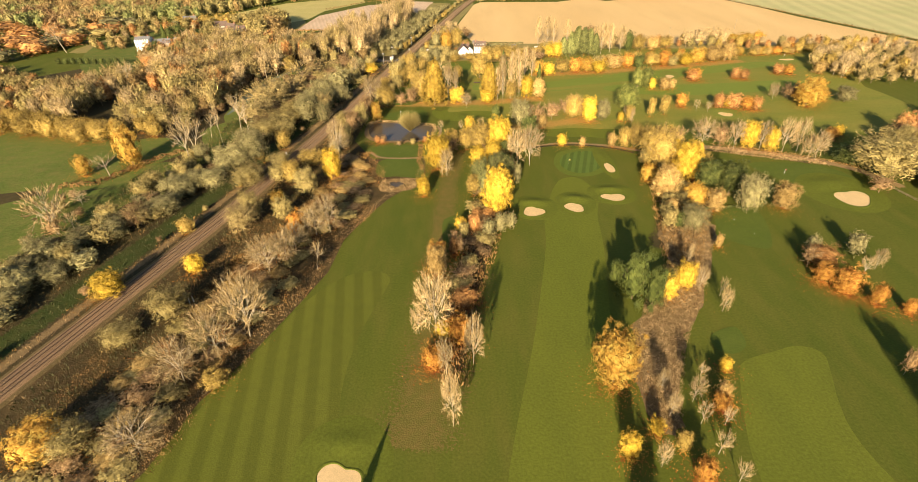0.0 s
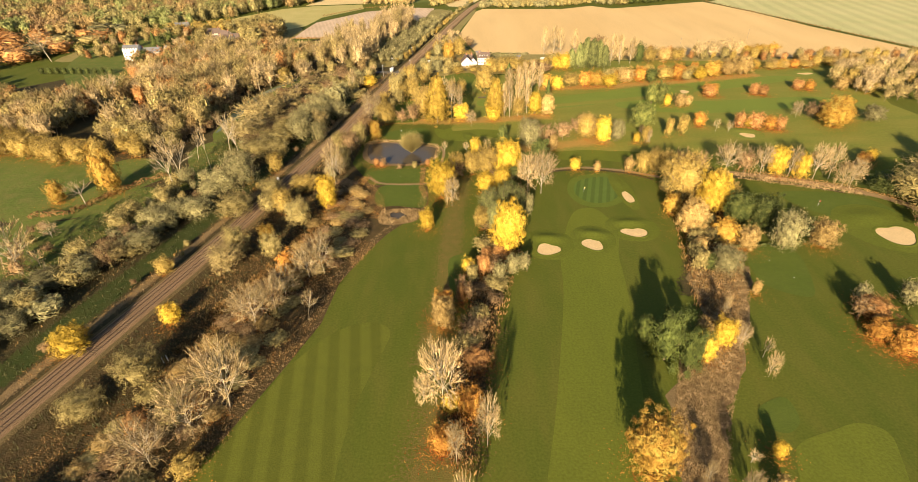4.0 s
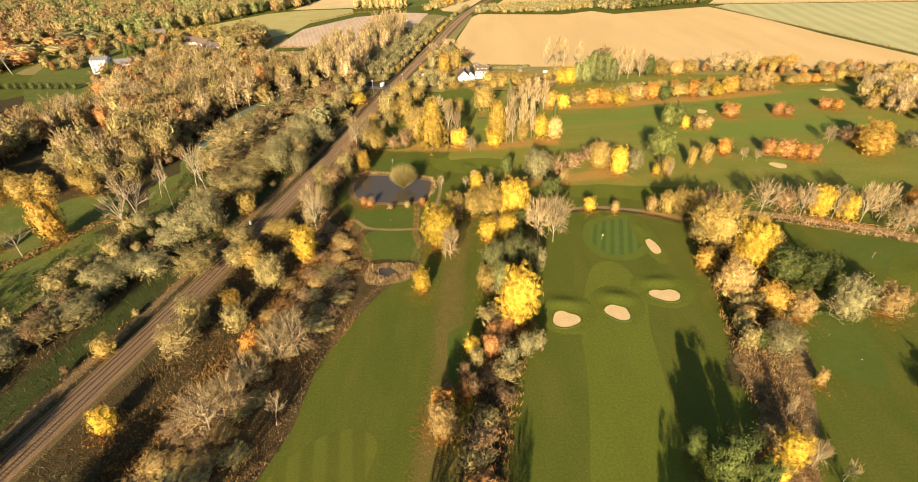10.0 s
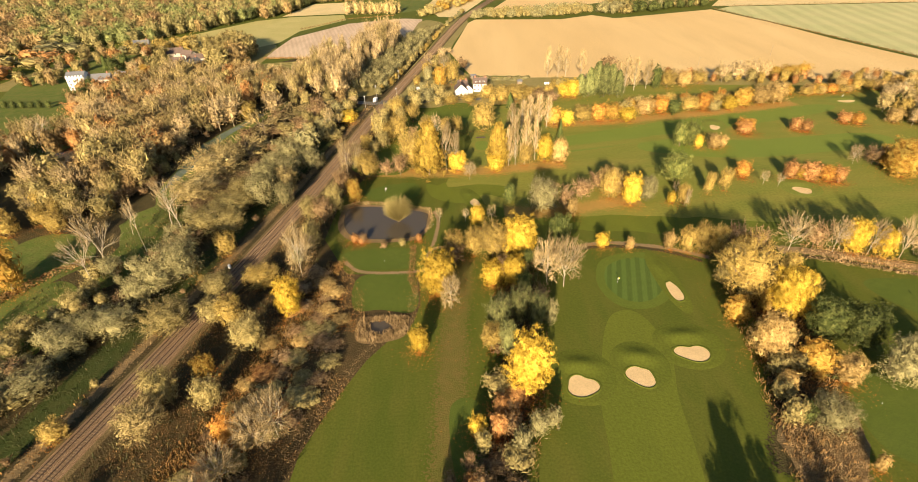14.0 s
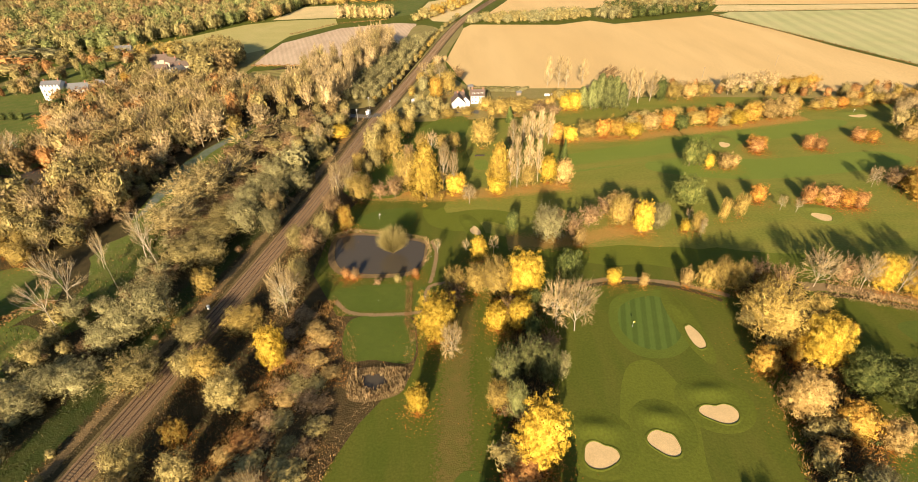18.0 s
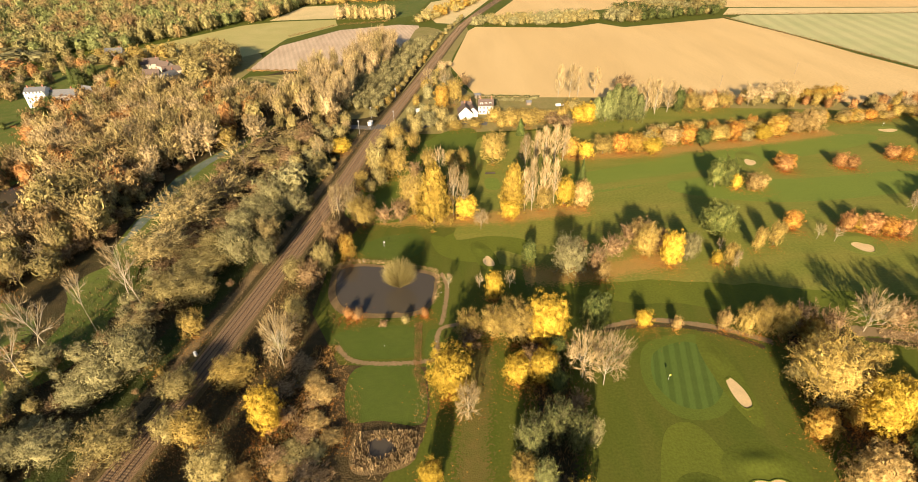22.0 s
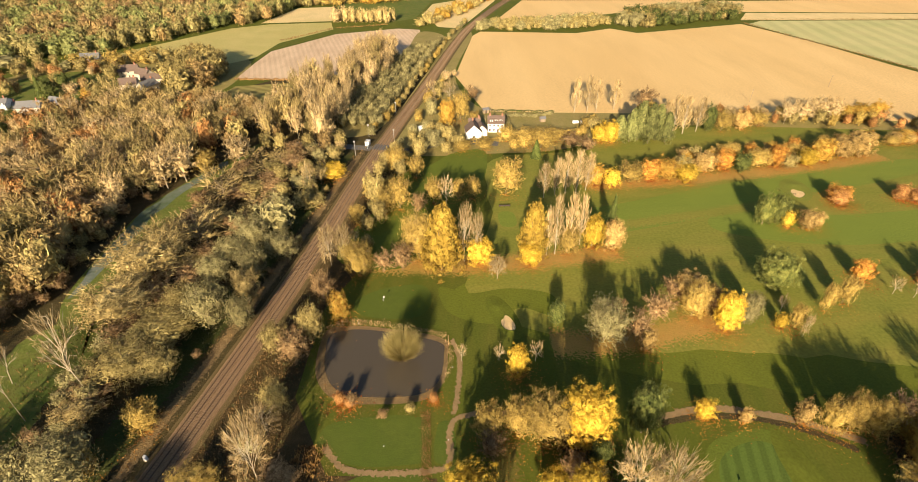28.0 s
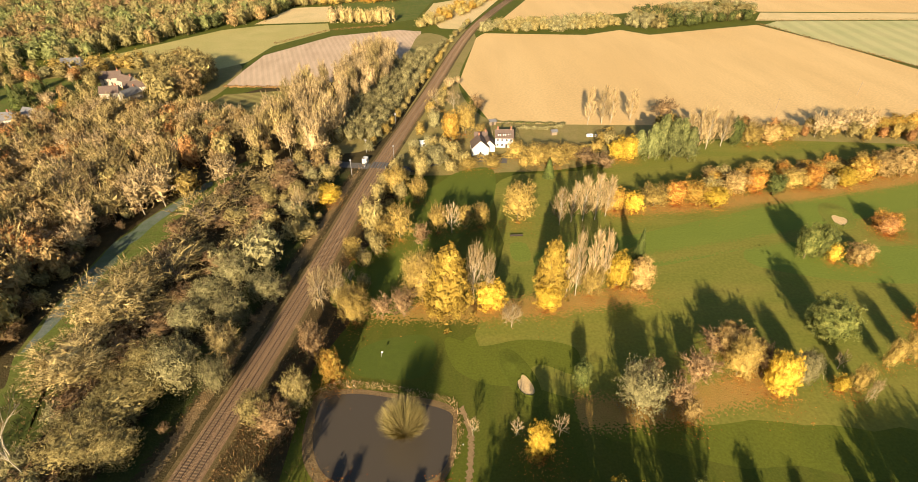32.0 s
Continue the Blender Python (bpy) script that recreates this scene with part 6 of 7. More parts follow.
group_now = "belt beside the railway"
plant("bare", -53.4, 314.1, 17.9, 7.1)
plant("bare", -48.5, 316.7, 16.4, 6.9)
plant("gold", -42.4, 308.8, 13.9, 11.8)
plant("barebrown", -33.8, 310.4, 8.6, 8.1)
plant("barebrown", -27.2, 309.6, 12.6, 9.1)
plant("gold", -33.4, 388.5, 14.6, 11.2)
plant("olive", -38.2, 391.1, 11.2, 8.8)
plant("gold", -23.7, 382.7, 12.3, 9.0)
plant("olive", -40.7, 358.5, 17.9, 9.9)
plant("gold", -30.1, 354.0, 16.5, 11.0)
plant("gold", -35.5, 350.2, 12.6, 8.8)
plant("gold", -15.6, 358.1, 13.5, 9.0)
plant("bare", -10.1, 357.0, 14.0, 7.5)
plant("gold", -4.5, 360.8, 10.5, 7.0)
plant("gold", 1.5, 361.5, 11.0, 7.9)
plant("barebrown", -22.0, 348.7, 10.6, 7.5)
plant("barebrown", -50.9, 291.7, 14.0, 8.2)
plant("amber", -45.9, 285.6, 11.1, 7.4)
plant("olive", -62.8, 272.6, 10.7, 9.2)
plant("olive", -53.2, 276.5, 14.0, 8.5)
plant("barebrown", -56.4, 267.7, 12.2, 11.1)
plant("barebrown", -54.7, 298.8, 9.6, 7.6)
plant("bare", -57.7, 231.7, 22.1, 9.5)

group_now = "belt beside the railway"
plant("bare", -73.9, 93.1, 15.3, 12.2)
plant("bare", -68.0, 101.7, 17.5, 11.6)
plant("bare", -61.8, 109.5, 22.4, 14.6)
plant("bare", -65.3, 140.8, 14.4, 13.7)
plant("bare", -60.6, 146.2, 13.0, 10.4)
plant("olive", -87.7, 118.2, 11.9, 13.3)
plant("yellow", -91.2, 142.0, 7.4, 7.4)
plant("olive", -98.4, 108.4, 5.9, 11.7)
plant("gold", -64.7, 91.8, 5.8, 7.8)
plant("bare", -76.6, 74.3, 8.6, 15.1)
plant("amber", -97.8, 73.0, 8.9, 13.4)
plant("olive", -91.9, 73.4, 7.6, 11.7)
plant("sparse", -49.1, 141.6, 11.6, 5.9)
plant("bare", -49.2, 165.4, 17.0, 10.8)
plant("bare", -54.0, 163.5, 13.3, 11.6)
plant("bare", -59.6, 154.4, 10.7, 10.7)
plant("orange", -61.7, 165.1, 9.7, 7.8)
plant("amber", -75.9, 187.4, 6.9, 7.2)
plant("olive", -69.7, 175.8, 10.8, 8.2)
plant("olive", -83.0, 178.0, 12.5, 10.0)
plant("oliveb", -83.3, 167.4, 11.5, 12.5)
plant("olive", -80.7, 209.7, 9.4, 9.0)
plant("gold", -74.0, 207.5, 11.4, 9.0)
plant("olive", -65.4, 197.5, 12.7, 11.0)
plant("yellow", -56.8, 211.1, 15.4, 9.2)
plant("gold", -70.5, 228.2, 7.2, 13.0)
plant("bare", -59.2, 245.1, 8.9, 9.8)
plant("olive", -57.5, 250.5, 12.0, 8.0)
plant("greyg", -61.3, 240.0, 7.0, 6.0)

group_now = "trees west of the railway"
plant("yellow", -113.7, 130.1, 8.8, 11.3)
plant("olive", -93.7, 206.0, 11.4, 15.2)
plant("gold", -105.1, 167.4, 6.7, 7.4)
plant("greyg", -99.7, 232.5, 17.5, 15.8)
plant("gold", -98.6, 235.5, 7.7, 7.1)
plant("gold", -89.2, 246.8, 10.2, 8.6)
plant("greyg", -104.7, 226.3, 12.9, 13.8)
plant("greyg", -109.1, 221.8, 9.4, 11.8)
plant("olive", -84.0, 223.2, 8.4, 11.2)
plant("greyg", -108.6, 206.0, 9.4, 13.1)
plant("greyg", -116.4, 204.7, 9.1, 11.4)
plant("greyg", -120.4, 198.8, 9.3, 13.2)
plant("greyg", -120.4, 183.4, 8.4, 14.4)
plant("olive", -122.8, 179.2, 6.8, 10.8)
plant("oliveb", -115.1, 310.1, 16.9, 26.9)
plant("oliveb", -115.5, 288.8, 14.1, 25.2)
plant("oliveb", -106.2, 330.6, 15.2, 23.6)
plant("oliveb", -112.3, 320.9, 16.5, 18.5)
plant("oliveb", -107.8, 365.1, 14.4, 25.0)
plant("greyg", -77.4, 337.4, 18.0, 16.0)
plant("greyg", -72.5, 320.7, 11.0, 12.8)
plant("greyg", -84.4, 326.6, 13.6, 13.4)
plant("greyg", -89.9, 318.1, 10.7, 11.7)
plant("greyg", -91.9, 306.3, 10.7, 12.6)
plant("greyg", -79.5, 308.4, 13.1, 12.3)
plant("oliveb", -77.2, 294.3, 14.8, 10.2)
plant("olive", -97.0, 279.4, 9.4, 19.4)
plant("olive", -95.7, 290.5, 11.4, 13.3)
plant("greyg", -85.4, 284.5, 16.8, 13.8)
plant("olive", -102.5, 265.5, 10.4, 20.0)
plant("olive", -92.4, 263.5, 9.7, 12.0)
plant("greyg", -75.9, 282.8, 12.9, 8.6)
plant("olive", -83.1, 354.5, 7.4, 10.0)
plant("bare", -71.4, 369.0, 16.2, 6.9)
plant("olive", -67.3, 358.7, 5.0, 11.6)
plant("yellow", -63.4, 384.9, 7.5, 14.6)
plant("fargold", -124.5, 390.5, 14.0, 14.0)
plant("farbare", -112.2, 401.2, 16.3, 14.2)
plant("farbare", -137.3, 376.4, 21.1, 15.6)
plant("farbare", -131.4, 382.8, 19.6, 15.7)
plant("oliveb", -164.5, 394.5, 15.6, 26.1)
plant("oliveb", -167.5, 378.1, 21.6, 27.1)
plant("oliveb", -179.0, 370.6, 20.0, 31.5)
plant("oliveb", -161.4, 336.2, 20.2, 22.0)
plant("barebrown", -158.5, 350.8, 12.4, 22.9)
plant("green", -322.3, 429.5, 5.7, 4.6)
plant("green", -316.2, 429.2, 5.4, 4.6)
plant("green", -310.2, 428.9, 5.7, 4.6)
plant("green", -304.1, 428.6, 5.4, 4.6)
plant("green", -298.1, 428.2, 5.7, 4.6)
plant("green", -292.0, 427.9, 5.3, 4.6)
plant("green", -286.0, 427.6, 5.7, 4.6)
plant("green", -279.9, 427.3, 5.3, 4.6)
plant("green", -273.9, 427.0, 5.7, 4.6)
plant("green", -267.9, 426.7, 5.3, 4.6)
plant("pine", -272.4, 508.4, 15.0, 10.8)
plant("green", -247.9, 436.0, 11.5, 9.4)
plant("sparse", -115.7, 262.4, 25.0, 14.8)
plant("sparse", -133.1, 263.3, 13.6, 7.5)
plant("sparse", -121.7, 250.7, 24.4, 5.2)
plant("sparse", -134.2, 245.3, 22.0, 13.5)
plant("sparse", -128.9, 229.0, 21.2, 14.0)
plant("sparse", -109.2, 257.9, 23.7, 10.1)
plant("amber", -157.6, 229.3, 22.4, 13.7)
plant("sparse", -162.5, 217.3, 10.9, 14.3)
plant("amber", -175.7, 220.7, 10.7, 8.6)
plant("bare", -155.7, 168.4, 20.5, 18.3)
plant("rust", -234.9, 406.0, 12.0, 18.4)
plant("rust", -226.1, 437.0, 17.0, 19.0)
plant("rust", -215.0, 441.0, 15.0, 14.0)
plant("rust", -194.7, 421.0, 13.0, 15.0)
plant("green", -264.1, 505.0, 16.0, 11.0)
plant("green", -250.7, 450.0, 14.0, 9.0)
plant("bare", -230.4, 364.0, 17.0, 15.0)
plant("rust", -209.2, 356.4, 11.0, 8.9)
plant("sparse", -224.6, 350.9, 21.1, 16.6)
plant("sparse", -341.4, 469.2, 24.9, 28.3)
plant("sparse", -131.5, 239.0, 19.7, 15.3)
plant("green", -265.6, 522.8, 12.8, 11.1)
plant("olive", -183.0, 538.0, 23.5, 22.0)
plant("olive", -192.0, 532.0, 21.0, 17.0)
plant("olive", -174.0, 545.0, 22.0, 18.0)
plant("olive", -179.0, 568.0, 16.0, 16.0)
plant("olive", -187.0, 524.0, 14.0, 14.0)
plant("amber", -238.7, 500.9, 8.8, 10.6)

# ---- woodland ----
group_now = "woods west of the railway"


def west(lo, hi):
    return lambda x, y: lo < rail_x(y) - x < hi


BELT = [(-200, 40), (-60, 40), (-20, 420), (-130, 420), (-160, 200)]
grove(BELT, 8.0, [("olive", 3), ("greyg", 6), ("oliveb", 1)], 6.0, 10, 1, 1.0, lambda x, y: 27 < rail_x(y) - x < 52 and 60 < y < 178)
grove(BELT, 8.0, [("olive", 3), ("greyg", 5), ("barebrown", 2)], 4.0, 7.5, 31, 0.9, lambda x, y: 24 < rail_x(y) - x < 46 and 178 <= y < 300)
grove(BELT, 9.0, [("olive", 3), ("greyg", 4), ("oliveb", 2)], 6.0, 10, 32, 0.9, lambda x, y: 14 < rail_x(y) - x < 40 and 335 <= y < 412)
grove(BELT, 13, [("gold", 2), ("olive", 3), ("barebrown", 4)], 2, 4.0, 2, 0.9, lambda x, y: 8 < rail_x(y) - x < 14)
grove([(-112, 250), (-84, 250), (-72, 330), (-62, 400), (-98, 420), (-112, 397), (-116, 355), (-114, 300)], 10, [("oliveb", 4), ("barebrown", 3), ("olive", 1)], 5, 9, 3, 1.0, west(30, 70))
grove([(-147, 292), (-145, 365), (-126, 412), (-112, 432), (-120, 462), (-165, 478), (-228, 492), (-232, 440), (-222, 380), (-262, 345), (-262, 300), (-225, 288), (-222, 340), (-200, 356), (-186, 345), (-190, 318), (-205, 300)], 9.2, [("farbrown", 5), ("farbare", 4), ("faroak", 3), ("farolive", 3), ("farrust", 1)], 12, 19, 4, 0.66)
grove([(-152, 288), (-143, 290), (-144, 336), (-141, 362), (-126, 402), (-134, 404), (-150, 366), (-152, 330)], 6.5, [("barebrown", 3), ("olive", 2), ("greyg", 1)], 4.5, 8.5, 33, 0.9)
grove([(-262, 345), (-262, 290), (-300, 296), (-420, 330), (-400, 400), (-330, 395)], 11, [("faroak", 4), ("farolive", 4), ("farrust", 2), ("farbare", 1)], 8, 14, 5, 0.8)
grove([(-172, 262), (-204, 272), (-240, 285), (-300, 296), (-300, 284), (-240, 272), (-204, 260)], 6.0, [("gold", 1)], 10.5, 12.5, 6, 0.85)
grove([(-215, 300), (-200, 290), (-165, 265), (-150, 280), (-155, 300), (-195, 310)], 8.5, [("olive", 3), ("gold", 3), ("bare", 1), ("oliveb", 2)], 9, 14, 7, 0.8)
grove([(-182, 200), (-165, 203), (-150, 180), (-146, 150), (-160, 150), (-172, 185)], 9, [("olive", 1), ("bare", 2), ("barebrown", 2)], 4, 8, 8, 0.9)
grove([(-135, 235), (-125, 240), (-120, 190), (-128, 160), (-138, 165)], 9, [("olive", 3), ("greyg", 3), ("barebrown", 2)], 6, 10, 9, 0.9)
grove([(-118, 440), (-100, 425), (-72, 420), (-50, 520), (-40, 600), (-60, 610), (-80, 560), (-100, 500)], 9, [("farbare", 6), ("farbrown", 2)], 17, 24, 10, 0.4, west(32, 75))
grove([(-120, 405), (-98, 415), (-60, 405), (-58, 425), (-100, 432)], 9, [("farolive", 3), ("faroak", 2), ("farbare", 2)], 8, 14, 11, 0.7)
grove([(-168, 474), (-110, 450), (-108, 462), (-164, 486)], 5.5, [("farbare", 3), ("farbrown", 2)], 11, 16, 12, 0.5)
grove([(-200, 520), (-172, 500), (-165, 520), (-172, 560), (-192, 590), (-205, 585)], 10, [("farolive", 3), ("faroak", 1)], 13, 20, 13, 0.8)
grove([(-330, 470), (-290, 470), (-290, 530), (-260, 500), (-225, 500), (-230, 530), (-250, 570), (-330, 585)], 15, [("farolive", 3), ("farrust", 2), ("faroak", 2), ("farbare", 1)], 7, 13, 14, 0.8)
grove([(-260, 420), (-205, 372), (-232, 490), (-262, 455)], 12, [("farrust", 4), ("faroak", 2), ("farbare", 2)], 9, 14, 15, 0.8)
group_now = "plantation rows"
for row in range(5):
    for i in range(30):
        y = 448 + i * 6.6 + trees_rng.uniform(-0.8, 0.8)
        if y < 640 - row * 12:
            plant("fargreen", rail_x(y) - 13 - row * 6.2 + trees_rng.uniform(-0.6, 0.6), y, trees_rng.uniform(7, 10), trees_rng.uniform(5.5, 7))
group_now = "trees along the line"
for i in range(34):
    y = 432 + i * 9 + trees_rng.uniform(-3, 3)
    plant(trees_rng.choice(["farolive", "fargold", "fargreen"]), rail_x(y) - 9.5 + trees_rng.uniform(-1.5, 1.5), y, trees_rng.uniform(3.5, 7), trees_rng.uniform(4, 6.5))
for i in range(12):
    y = 455 + i * 8 + trees_rng.uniform(-3, 3)
    plant(trees_rng.choice(["farolive", "fargold", "farbare"]), rail_x(y) + 11 + trees_rng.uniform(-2, 5), y, trees_rng.uniform(5, 10), trees_rng.uniform(5, 8))
group_now = "belt beside the railway"
grove([(-54, 300), (-42, 310), (-38, 336), (-30, 352), (-28, 400), (-40, 408)], 8, [("olive", 3), ("gold", 4), ("bare", 1)], 6, 11, 16, 0.75)
grove([(-36, 405), (-22, 402), (0, 412), (2, 424), (-14, 440), (-30, 440)], 7, [("olive", 4), ("gold", 2), ("greyg", 3)], 5, 9, 19, 0.8)
grove([(-100, 60), (-78, 62), (-58, 124), (-50, 160), (-37, 192), (-42, 228), (-54, 236), (-62, 190), (-82, 120)], 6.0, [("barebrown", 4), ("olive", 3), ("rust", 1), ("peach", 2)], 1.0, 2.6, 29, 1.0, lambda x, y: x > rail_x(y) + 12)
group_now = "trees round the houses"
grove([(25, 412), (60, 420), (84, 440), (84, 456), (60, 430), (30, 424)], 7, [("fargold", 4), ("farolive", 3), ("farbrown", 2)], 4, 8, 20, 0.9)
group_now = "rows between far fairways"
grove([(100, 452), (180, 440), (260, 430), (380, 414), (380, 424), (260, 444), (180, 452), (100, 462)], 8, [("fargold", 4), ("farolive", 3), ("farrust", 3), ("farbare", 3)], 6, 11, 21, 0.75)
grove([(110, 392), (180, 398), (250, 412), (320, 420), (320, 428), (250, 420), (180, 406), (110, 400)], 6.5, [("amber", 3), ("peach", 3), ("gold", 3), ("orange", 1), ("farolive", 2)], 5, 9, 22, 1.0)
grove([(190, 120), (196, 200), (206, 238), (260, 262), (380, 250), (380, 100)], 11, [("olive", 3), ("barebrown", 3), ("gold", 2), ("rust", 1)], 8, 15, 23, 0.8)
grove([(262, 330), (256, 372), (270, 405), (330, 412), (420, 380), (380, 320)], 10, [("farbrown", 4), ("farbare", 3), ("fargold", 1)], 8, 13, 24, 0.7)
group_now = "belt beside the green"
grove([(82, 200), (92, 196), (112, 205), (116, 228), (100, 240), (90, 232)], 8.5, [("gold", 2), ("green", 3), ("olive", 3), ("amber", 2)], 7, 11, 25, 0.8)
grove([(78, 160), (92, 165), (98, 190), (88, 195)], 8, [("olive", 3), ("peach", 1), ("green", 1)], 5, 8, 26, 0.9)
group_now = "trees between the fairways"
grove([(-4, 120), (4, 118), (14, 160), (18, 190), (10, 195), (4, 160)], 7, [("barebrown", 3), ("rust", 1), ("olive", 2)], 3.5, 6, 27, 1.0)
grove([(14, 205), (24, 200), (28, 240), (14, 246)], 7.5, [("barebrown", 2), ("green", 2), ("olive", 2)], 6, 9, 28, 0.8)

group_now = "trees by the near fairways"
for kind, x, y, h, w in (("pine", -25, 46, 12, 6), ("amber", 36, 50, 11, 8), ("olive", 112, 66, 13, 8), ("olive", 106, 44, 13, 9), ("greyg", 118, 84, 11, 7)):
    plant(kind, x, y, h, w)

# far woods, too many to count
def far_wood(name, poly, gap, hmin, hmax, leaf_names, seed, label, per=150):
    rng = np.random.default_rng(seed)
    P = np.array(poly, float)
    root = tagged(new(name), label, "woodland", "", "stuff")
    heap_of = {k: [] for k in leaf_names}
    blanks = [leaf_crown(rng, seed + i, per, 0.085, 0.0, 0.1, 1.2, (6, 8), 16) for i in range(4)]
    y = P[:, 1].min()
    while y < P[:, 1].max():
        x = P[:, 0].min()
        while x < P[:, 0].max():
            px, py = x + rng.uniform(-0.45, 0.45) * gap, y + rng.uniform(-0.45, 0.45) * gap
            if inside(px, py, poly):
                h = rng.uniform(hmin, hmax)
                k = leaf_names[int((noise.noise(Vector((px * 0.02, py * 0.02, seed))) * 0.9 + 0.5 + rng.uniform(-0.14, 0.14)) * len(leaf_names)) % len(leaf_names)]
                spin, q = rng.uniform(0, 6.2832), blanks[rng.integers(0, 4)]
                c, sn, w = math.cos(spin), math.sin(spin), gap * rng.uniform(1.15, 1.5)
                out = np.stack([(q[:, :, 0] * c - q[:, :, 1] * sn) * w + px, (q[:, :, 0] * sn + q[:, :, 1] * c) * w + py, q[:, :, 2] * h], 2)
                heap_of[k].append(out)
            x += gap
        y += gap * 0.9
    for k, q in heap_of.items():
        if q:
            tagged(put("canopy", facets("canopy", np.concatenate(q), LEAF[k], 3), root), kind="stuff")


far_wood("hill_wood", [(-300, 598), (-272, 640), (-222, 716), (-186, 742), (-172, 824), (-128, 832), (-118, 860), (-160, 880), (-230, 872), (-400, 900), (-640, 900), (-640, 600), (-420, 560), (-330, 600)], 11, 12, 19, ["woodolive", "woodbrown", "woodolive", "fir", "woodolive", "woodbrown", "barebrown", "woodolive"], 5, "hillside wood in autumn colours", 220)
far_wood("young_wood", [(28, 692), (38, 728), (174, 757), (170, 716), (129, 694)], 7, 6, 8, ["greyg", "olive"], 6, "low grey-green young wood")
far_wood("conifer_copse", [(176, 712), (200, 768), (254, 791), (323, 812), (345, 784), (306, 730), (191, 694)], 8, 9, 12, ["greyg", "olive", "green"], 7, "dense grey-green copse")
far_wood("line_wood", [(-34, 706), (-20, 712), (12, 760), (60, 862), (110, 960), (100, 962), (40, 862), (-10, 770)], 8, 6, 10, ["olive", "amber", "gold"], 8, "trees along the railway")
far_wood("field_hedge_trees", [(-118, 735), (-60, 728), (-50, 742), (-116, 756)], 7, 11, 16, ["oliveb", "bare"], 9, "thin row of trees between fields")
far_wood("pasture_trees", [(-180, 826), (-120, 834), (-40, 860), (-40, 880), (-120, 862), (-190, 850)], 10, 8, 12, ["olive", "gold", "amber"], 10, "trees along far fields")
far_wood("village_trees", [(-300, 560), (-262, 575), (-210, 592), (-190, 600), (-200, 612), (-262, 600), (-300, 590)], 10, 7, 11, ["olive", "gold", "greyg"], 11, "garden trees behind the village")
far_wood("park_wood", [(-330, 400), (-640, 420), (-640, 300), (-420, 290)], 12, 9, 14, ["olive", "gold", "rust", "oliveb"], 12, "park woodland in autumn colours")
far_wood("park_clumps", [(-330, 600), (-420, 560), (-640, 600), (-640, 440), (-360, 420), (-350, 500)], 22, 9, 13, ["olive", "rust", "greyg"], 13, "scattered park trees")

# ---- hedges and rough growth ----
hedge("field_hedge", [(311, 720), (330, 648), (347, 595), (356, 560), (396, 425)], 3.0, 2.2, "bramble", 1, "thin brown hedge between fields", 6)
hedge("garden_hedge", [(-12, 424), (0, 421), (14, 422), (24, 424), (34, 420)], 3.5, 3.2, "gold", 2, "golden garden hedge in front of the houses")
hedge("house_hedge", [(29, 445), (29, 460), (44, 458), (58, 462)], 2.5, 3.0, "greyg", 3, "green hedge beside the houses")
hedge("paddock_hedge", [(16, 471), (40, 468), (60, 466)], 1.6, 1.6, "green", 4, "dark hedge at the field's edge")
hedge("meadow_hedge", [(-180, 208), (-165, 210), (-150, 236), (-140, 245)], 3.0, 2.6, "bramble", 5, "brown tangled hedge by a meadow")
hedge("plough_hedge", [(-158, 541), (-103, 537), (-88, 548)], 2.0, 1.8, "bramble", 6, "low brown hedge by ploughland")
hedge("pasture_hedge", [(-152, 655), (-112, 705), (-60, 722)], 2.5, 2.2, "bramble", 7, "low hedge between fields", 6)
hedge("track_hedge", [(128, 240), (150, 232), (170, 222), (184, 210)], 1.6, 1.0, "bramble", 8, "dry grassy bank along a track")
hedge("tee_hedge", [(98, 177), (118, 177)], 1.2, 1.3, "green", 9, "clipped dark hedge behind a tee")
hedge("far_hedge", [(318, 733), (345, 733), (560, 730), (800, 703)], 3.0, 2.0, "bramble", 10, "distant low hedge between fields", 3)

tufts("dry_reeds", [(45, 78), (48, 100), (57, 120), (72, 141), (78, 165), (98, 164), (88, 144), (74, 119), (63, 102), (55, 84), (52, 74)], 40000, 0.15, 0.45, "reed", 1, "dry pinkish reeds and rough grass", "reeds")
tufts("belt_scrub", [(-110, 60), (-72, 60), (-50, 124), (-43, 160), (-30, 190), (-36, 232), (-54, 255), (-66, 290), (-92, 190)], 26000, 0.12, 0.42, "bramble", 2, "bronze bramble and dead bracken", wide=0.45, keep=lambda x, y: noise.noise(Vector((x * 0.09, y * 0.05, 2))) > -0.1)
tufts("bracken_strip", [(-86, 128), (-80, 150), (-73, 165), (-68, 178), (-64, 191), (-58, 204), (-55, 222), (-50, 240), (-43, 240), (-47, 221), (-50, 203), (-57, 190), (-61, 177), (-66, 163), (-72, 150), (-78, 128)], 12000, 0.25, 0.7, "bracken", 17, "golden-brown bracken along the belt", wide=0.45)
tufts("belt_undergrowth", [(-120, 60), (-80, 60), (-60, 140), (-50, 200), (-54, 255), (-50, 300), (-66, 300), (-96, 180)], 9000, 0.3, 0.9, "ivy", 3, "dark green undergrowth", keep=lambda x, y: x > rail_x(y) + 6)
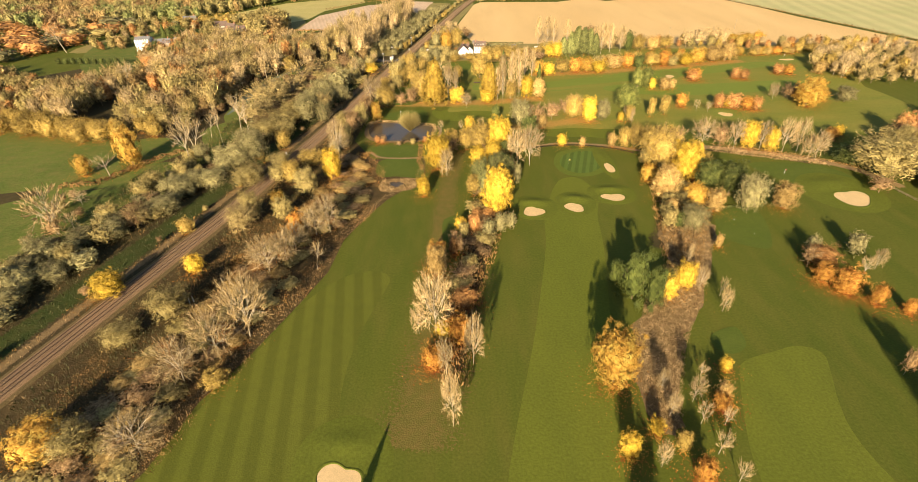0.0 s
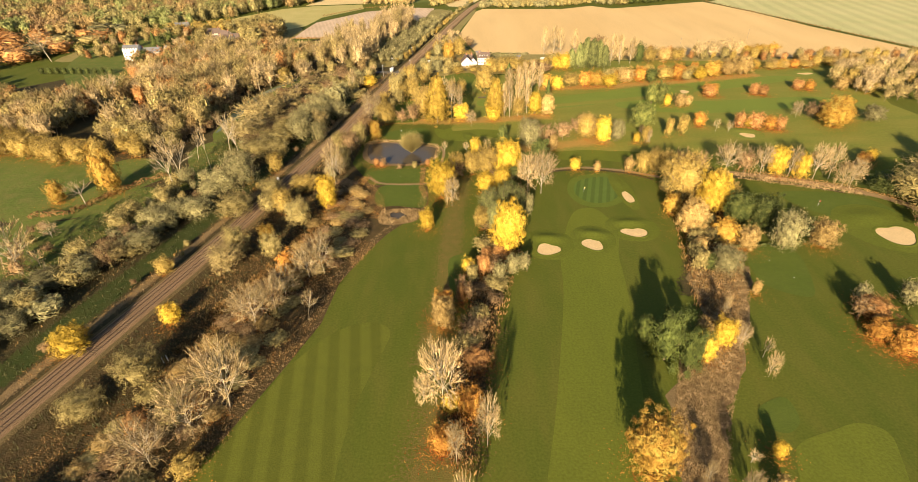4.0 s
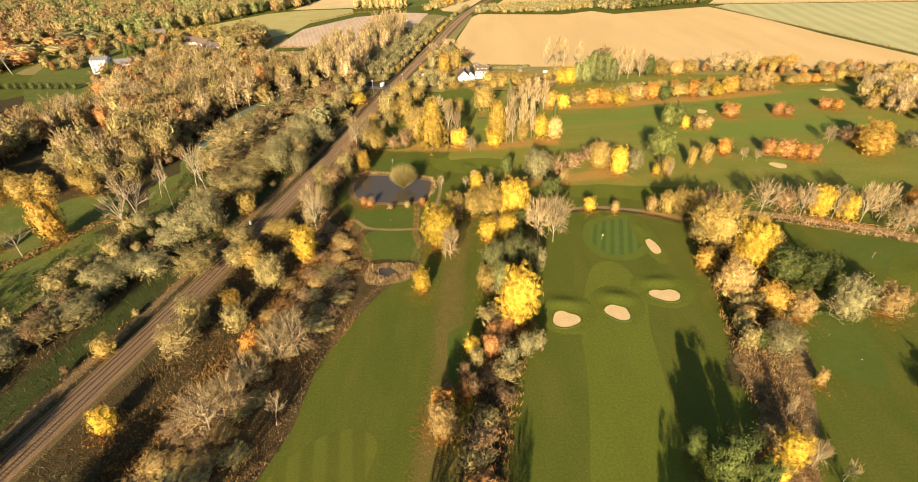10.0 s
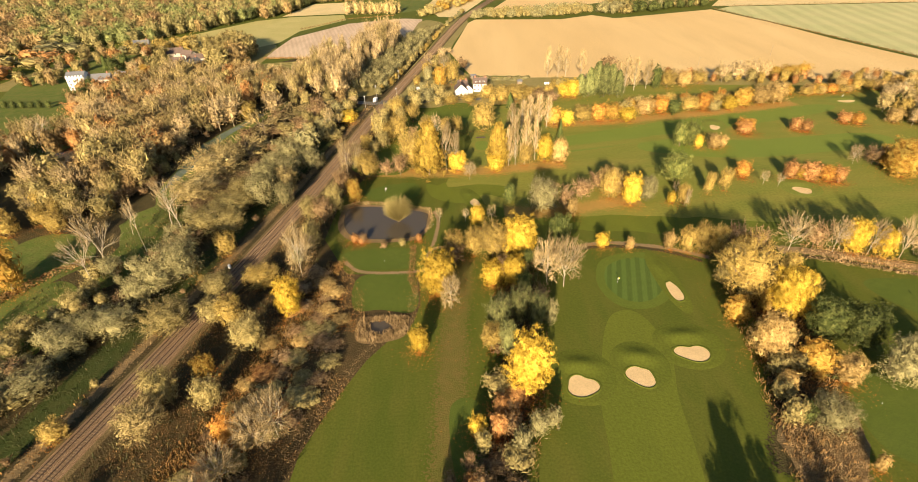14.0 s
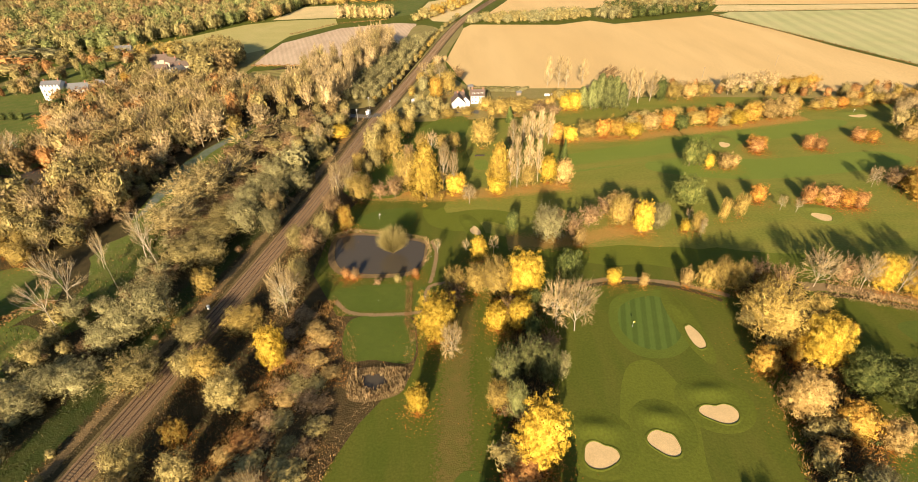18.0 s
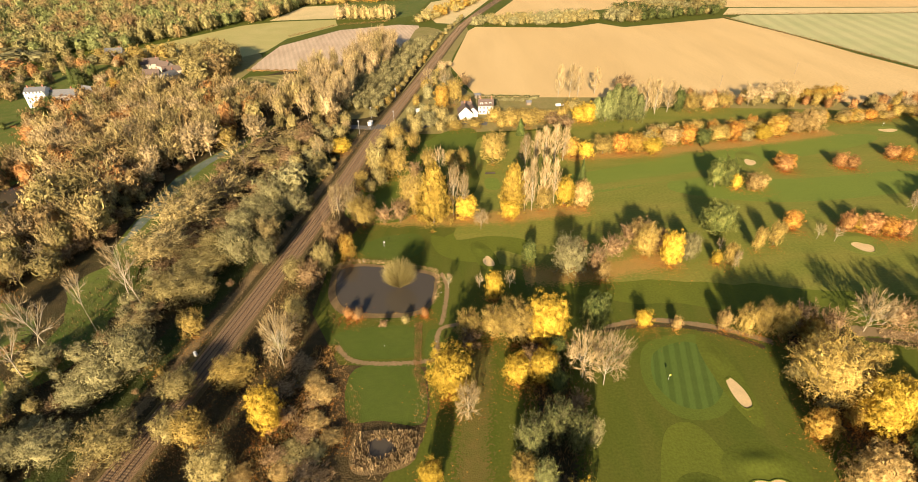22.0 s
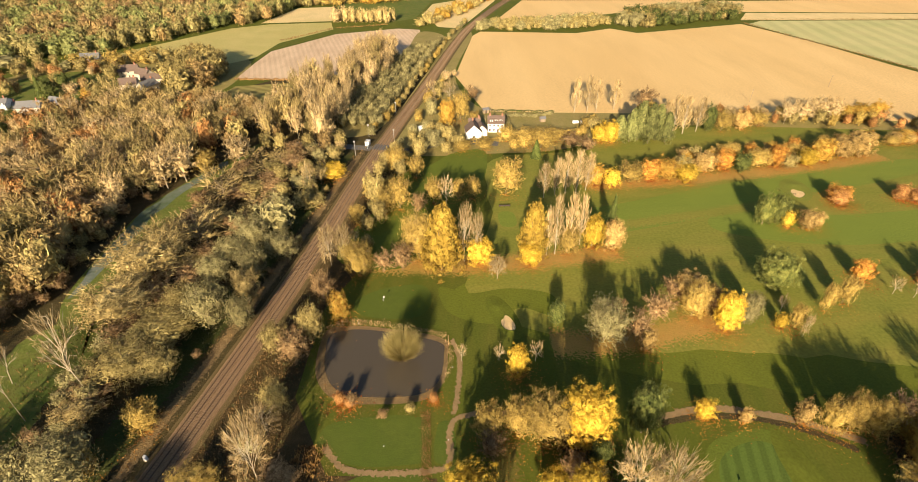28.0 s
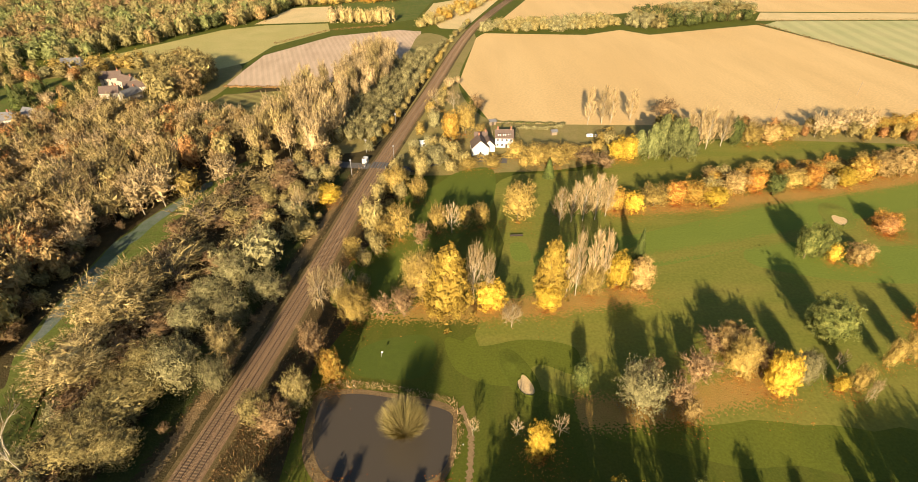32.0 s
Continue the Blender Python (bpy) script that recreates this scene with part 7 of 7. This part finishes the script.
tufts("edge_reeds", GRASS_EDGE[2:] + [(-19, 214), (-20, 206), (-27, 200), (-34, 190), (-41, 176), (-48, 160), (-51, 140), (-57, 123), (-66, 100), (-73, 86), (-78, 65)], 11000, 0.15, 0.5, "reed", 4, "pale reeds along the fairway's edge", "reeds")
tufts("pond_reeds", [(-55, 280), (-45, 284), (-32, 281.5), (-14, 276.5), (-11, 268), (-14, 258), (-20, 248.5), (-32, 246.5), (-46, 247.5), (-56, 262)], 700, 0.2, 0.5, "bramble", 5, "dry reeds round the pond", "reeds", keep=lambda x, y: not inside(x, y, [(-48.5, 277), (-43, 280.2), (-32, 279), (-15, 273.8), (-13.5, 268), (-15, 259), (-20, 254.5), (-31, 253.8), (-42, 256), (-47.5, 264)]))
tufts("bank_reeds", [(-51, 277), (-44, 282.5), (-32, 281), (-14, 275.8), (-12, 268), (-14.5, 258), (-13, 258), (-10.5, 268), (-12.5, 277.5), (-32, 283.5), (-45, 285), (-53, 279)], 3200, 0.25, 0.6, "reed", 15, "tall golden reeds on the pond's far bank", "reeds")
tufts("ditch_bank", [(-20, 249), (-19.7, 240), (-19.8, 228), (-17.2, 219), (-15.6, 220), (-17.6, 229), (-17.4, 240), (-17.6, 249)], 1300, 0.15, 0.45, "bramble", 16, "brown reeds along a narrow ditch", "reeds")
tufts("pool_rushes", [(-34, 208), (-24, 209), (-18, 208), (-19, 200), (-26, 197), (-34, 198)], 900, 0.5, 1.2, "reed", 6, "rushes round a pool", "reeds", keep=lambda x, y: not inside(x, y, [(-31, 206), (-26, 206.5), (-23.5, 203.5), (-26, 201), (-30, 201.5)]))
tufts("lineside_grass", beside_rail(-10, 60, 420, 30) + beside_rail(-5, 60, 420, 30)[::-1], 5000, 0.2, 0.55, "reed", 7, "dry grass along the ballast", "grass")
tufts("lineside_grass_east", beside_rail(5, 60, 420, 30) + beside_rail(9, 60, 420, 30)[::-1], 4000, 0.2, 0.55, "reed", 8, "dry grass along the ballast", "grass")
tufts("lineside_bracken", beside_rail(-12, 60, 420, 30) + beside_rail(-8, 60, 420, 30)[::-1], 7000, 0.2, 0.6, "bracken", 18, "golden-brown bracken beside the line", wide=0.4)
tufts("west_undergrowth", [(-170, 60), (-100, 60), (-50, 420), (-120, 420), (-150, 250)], 9000, 0.3, 0.9, "ivy", 9, "dark woodland undergrowth", keep=lambda x, y: 12 < rail_x(y) - x < 66)
tufts("west_bramble", [(-170, 60), (-100, 60), (-50, 420), (-120, 420), (-150, 250)], 9000, 0.2, 0.7, "bramble", 10, "brown bramble and dead grass", keep=lambda x, y: 24 < rail_x(y) - x < 62)
tufts("row_undergrowth", [(-6, 90), (2, 88), (8, 130), (16, 160), (24, 195), (28, 240), (14, 246), (8, 190), (0, 140)], 3600, 0.4, 1.2, "bramble", 11, "bronze undergrowth below the tree row")
tufts("belt_rough", [(70, 140), (80, 135), (96, 165), (108, 200), (116, 236), (96, 242), (84, 200)], 3200, 0.4, 1.2, "bramble", 12, "rough growth below the belt")
tufts("bank_grass", [(126, 238), (152, 229), (170, 220), (172, 213), (150, 222), (126, 231)], 1500, 0.3, 0.8, "reed", 13, "dry grass on a bank", "grass")

# fallen leaves
rng = np.random.default_rng(99)
for key, pts in fallen.items():
    n = len(pts)
    P = np.c_[np.array(pts), rng.uniform(0.07, 0.12, n)]
    q = leaf_quads(rng, P, np.tile([0.0, 0.0, 2.5], (n, 1)), 0.18)
    tagged(put("fallen_leaves", facets("fallen_leaves", q, M[key])), "fallen orange leaves scattered on the turf" if key == "litter" else "fallen red-brown leaves on the turf", "leaves", "", "stuff")
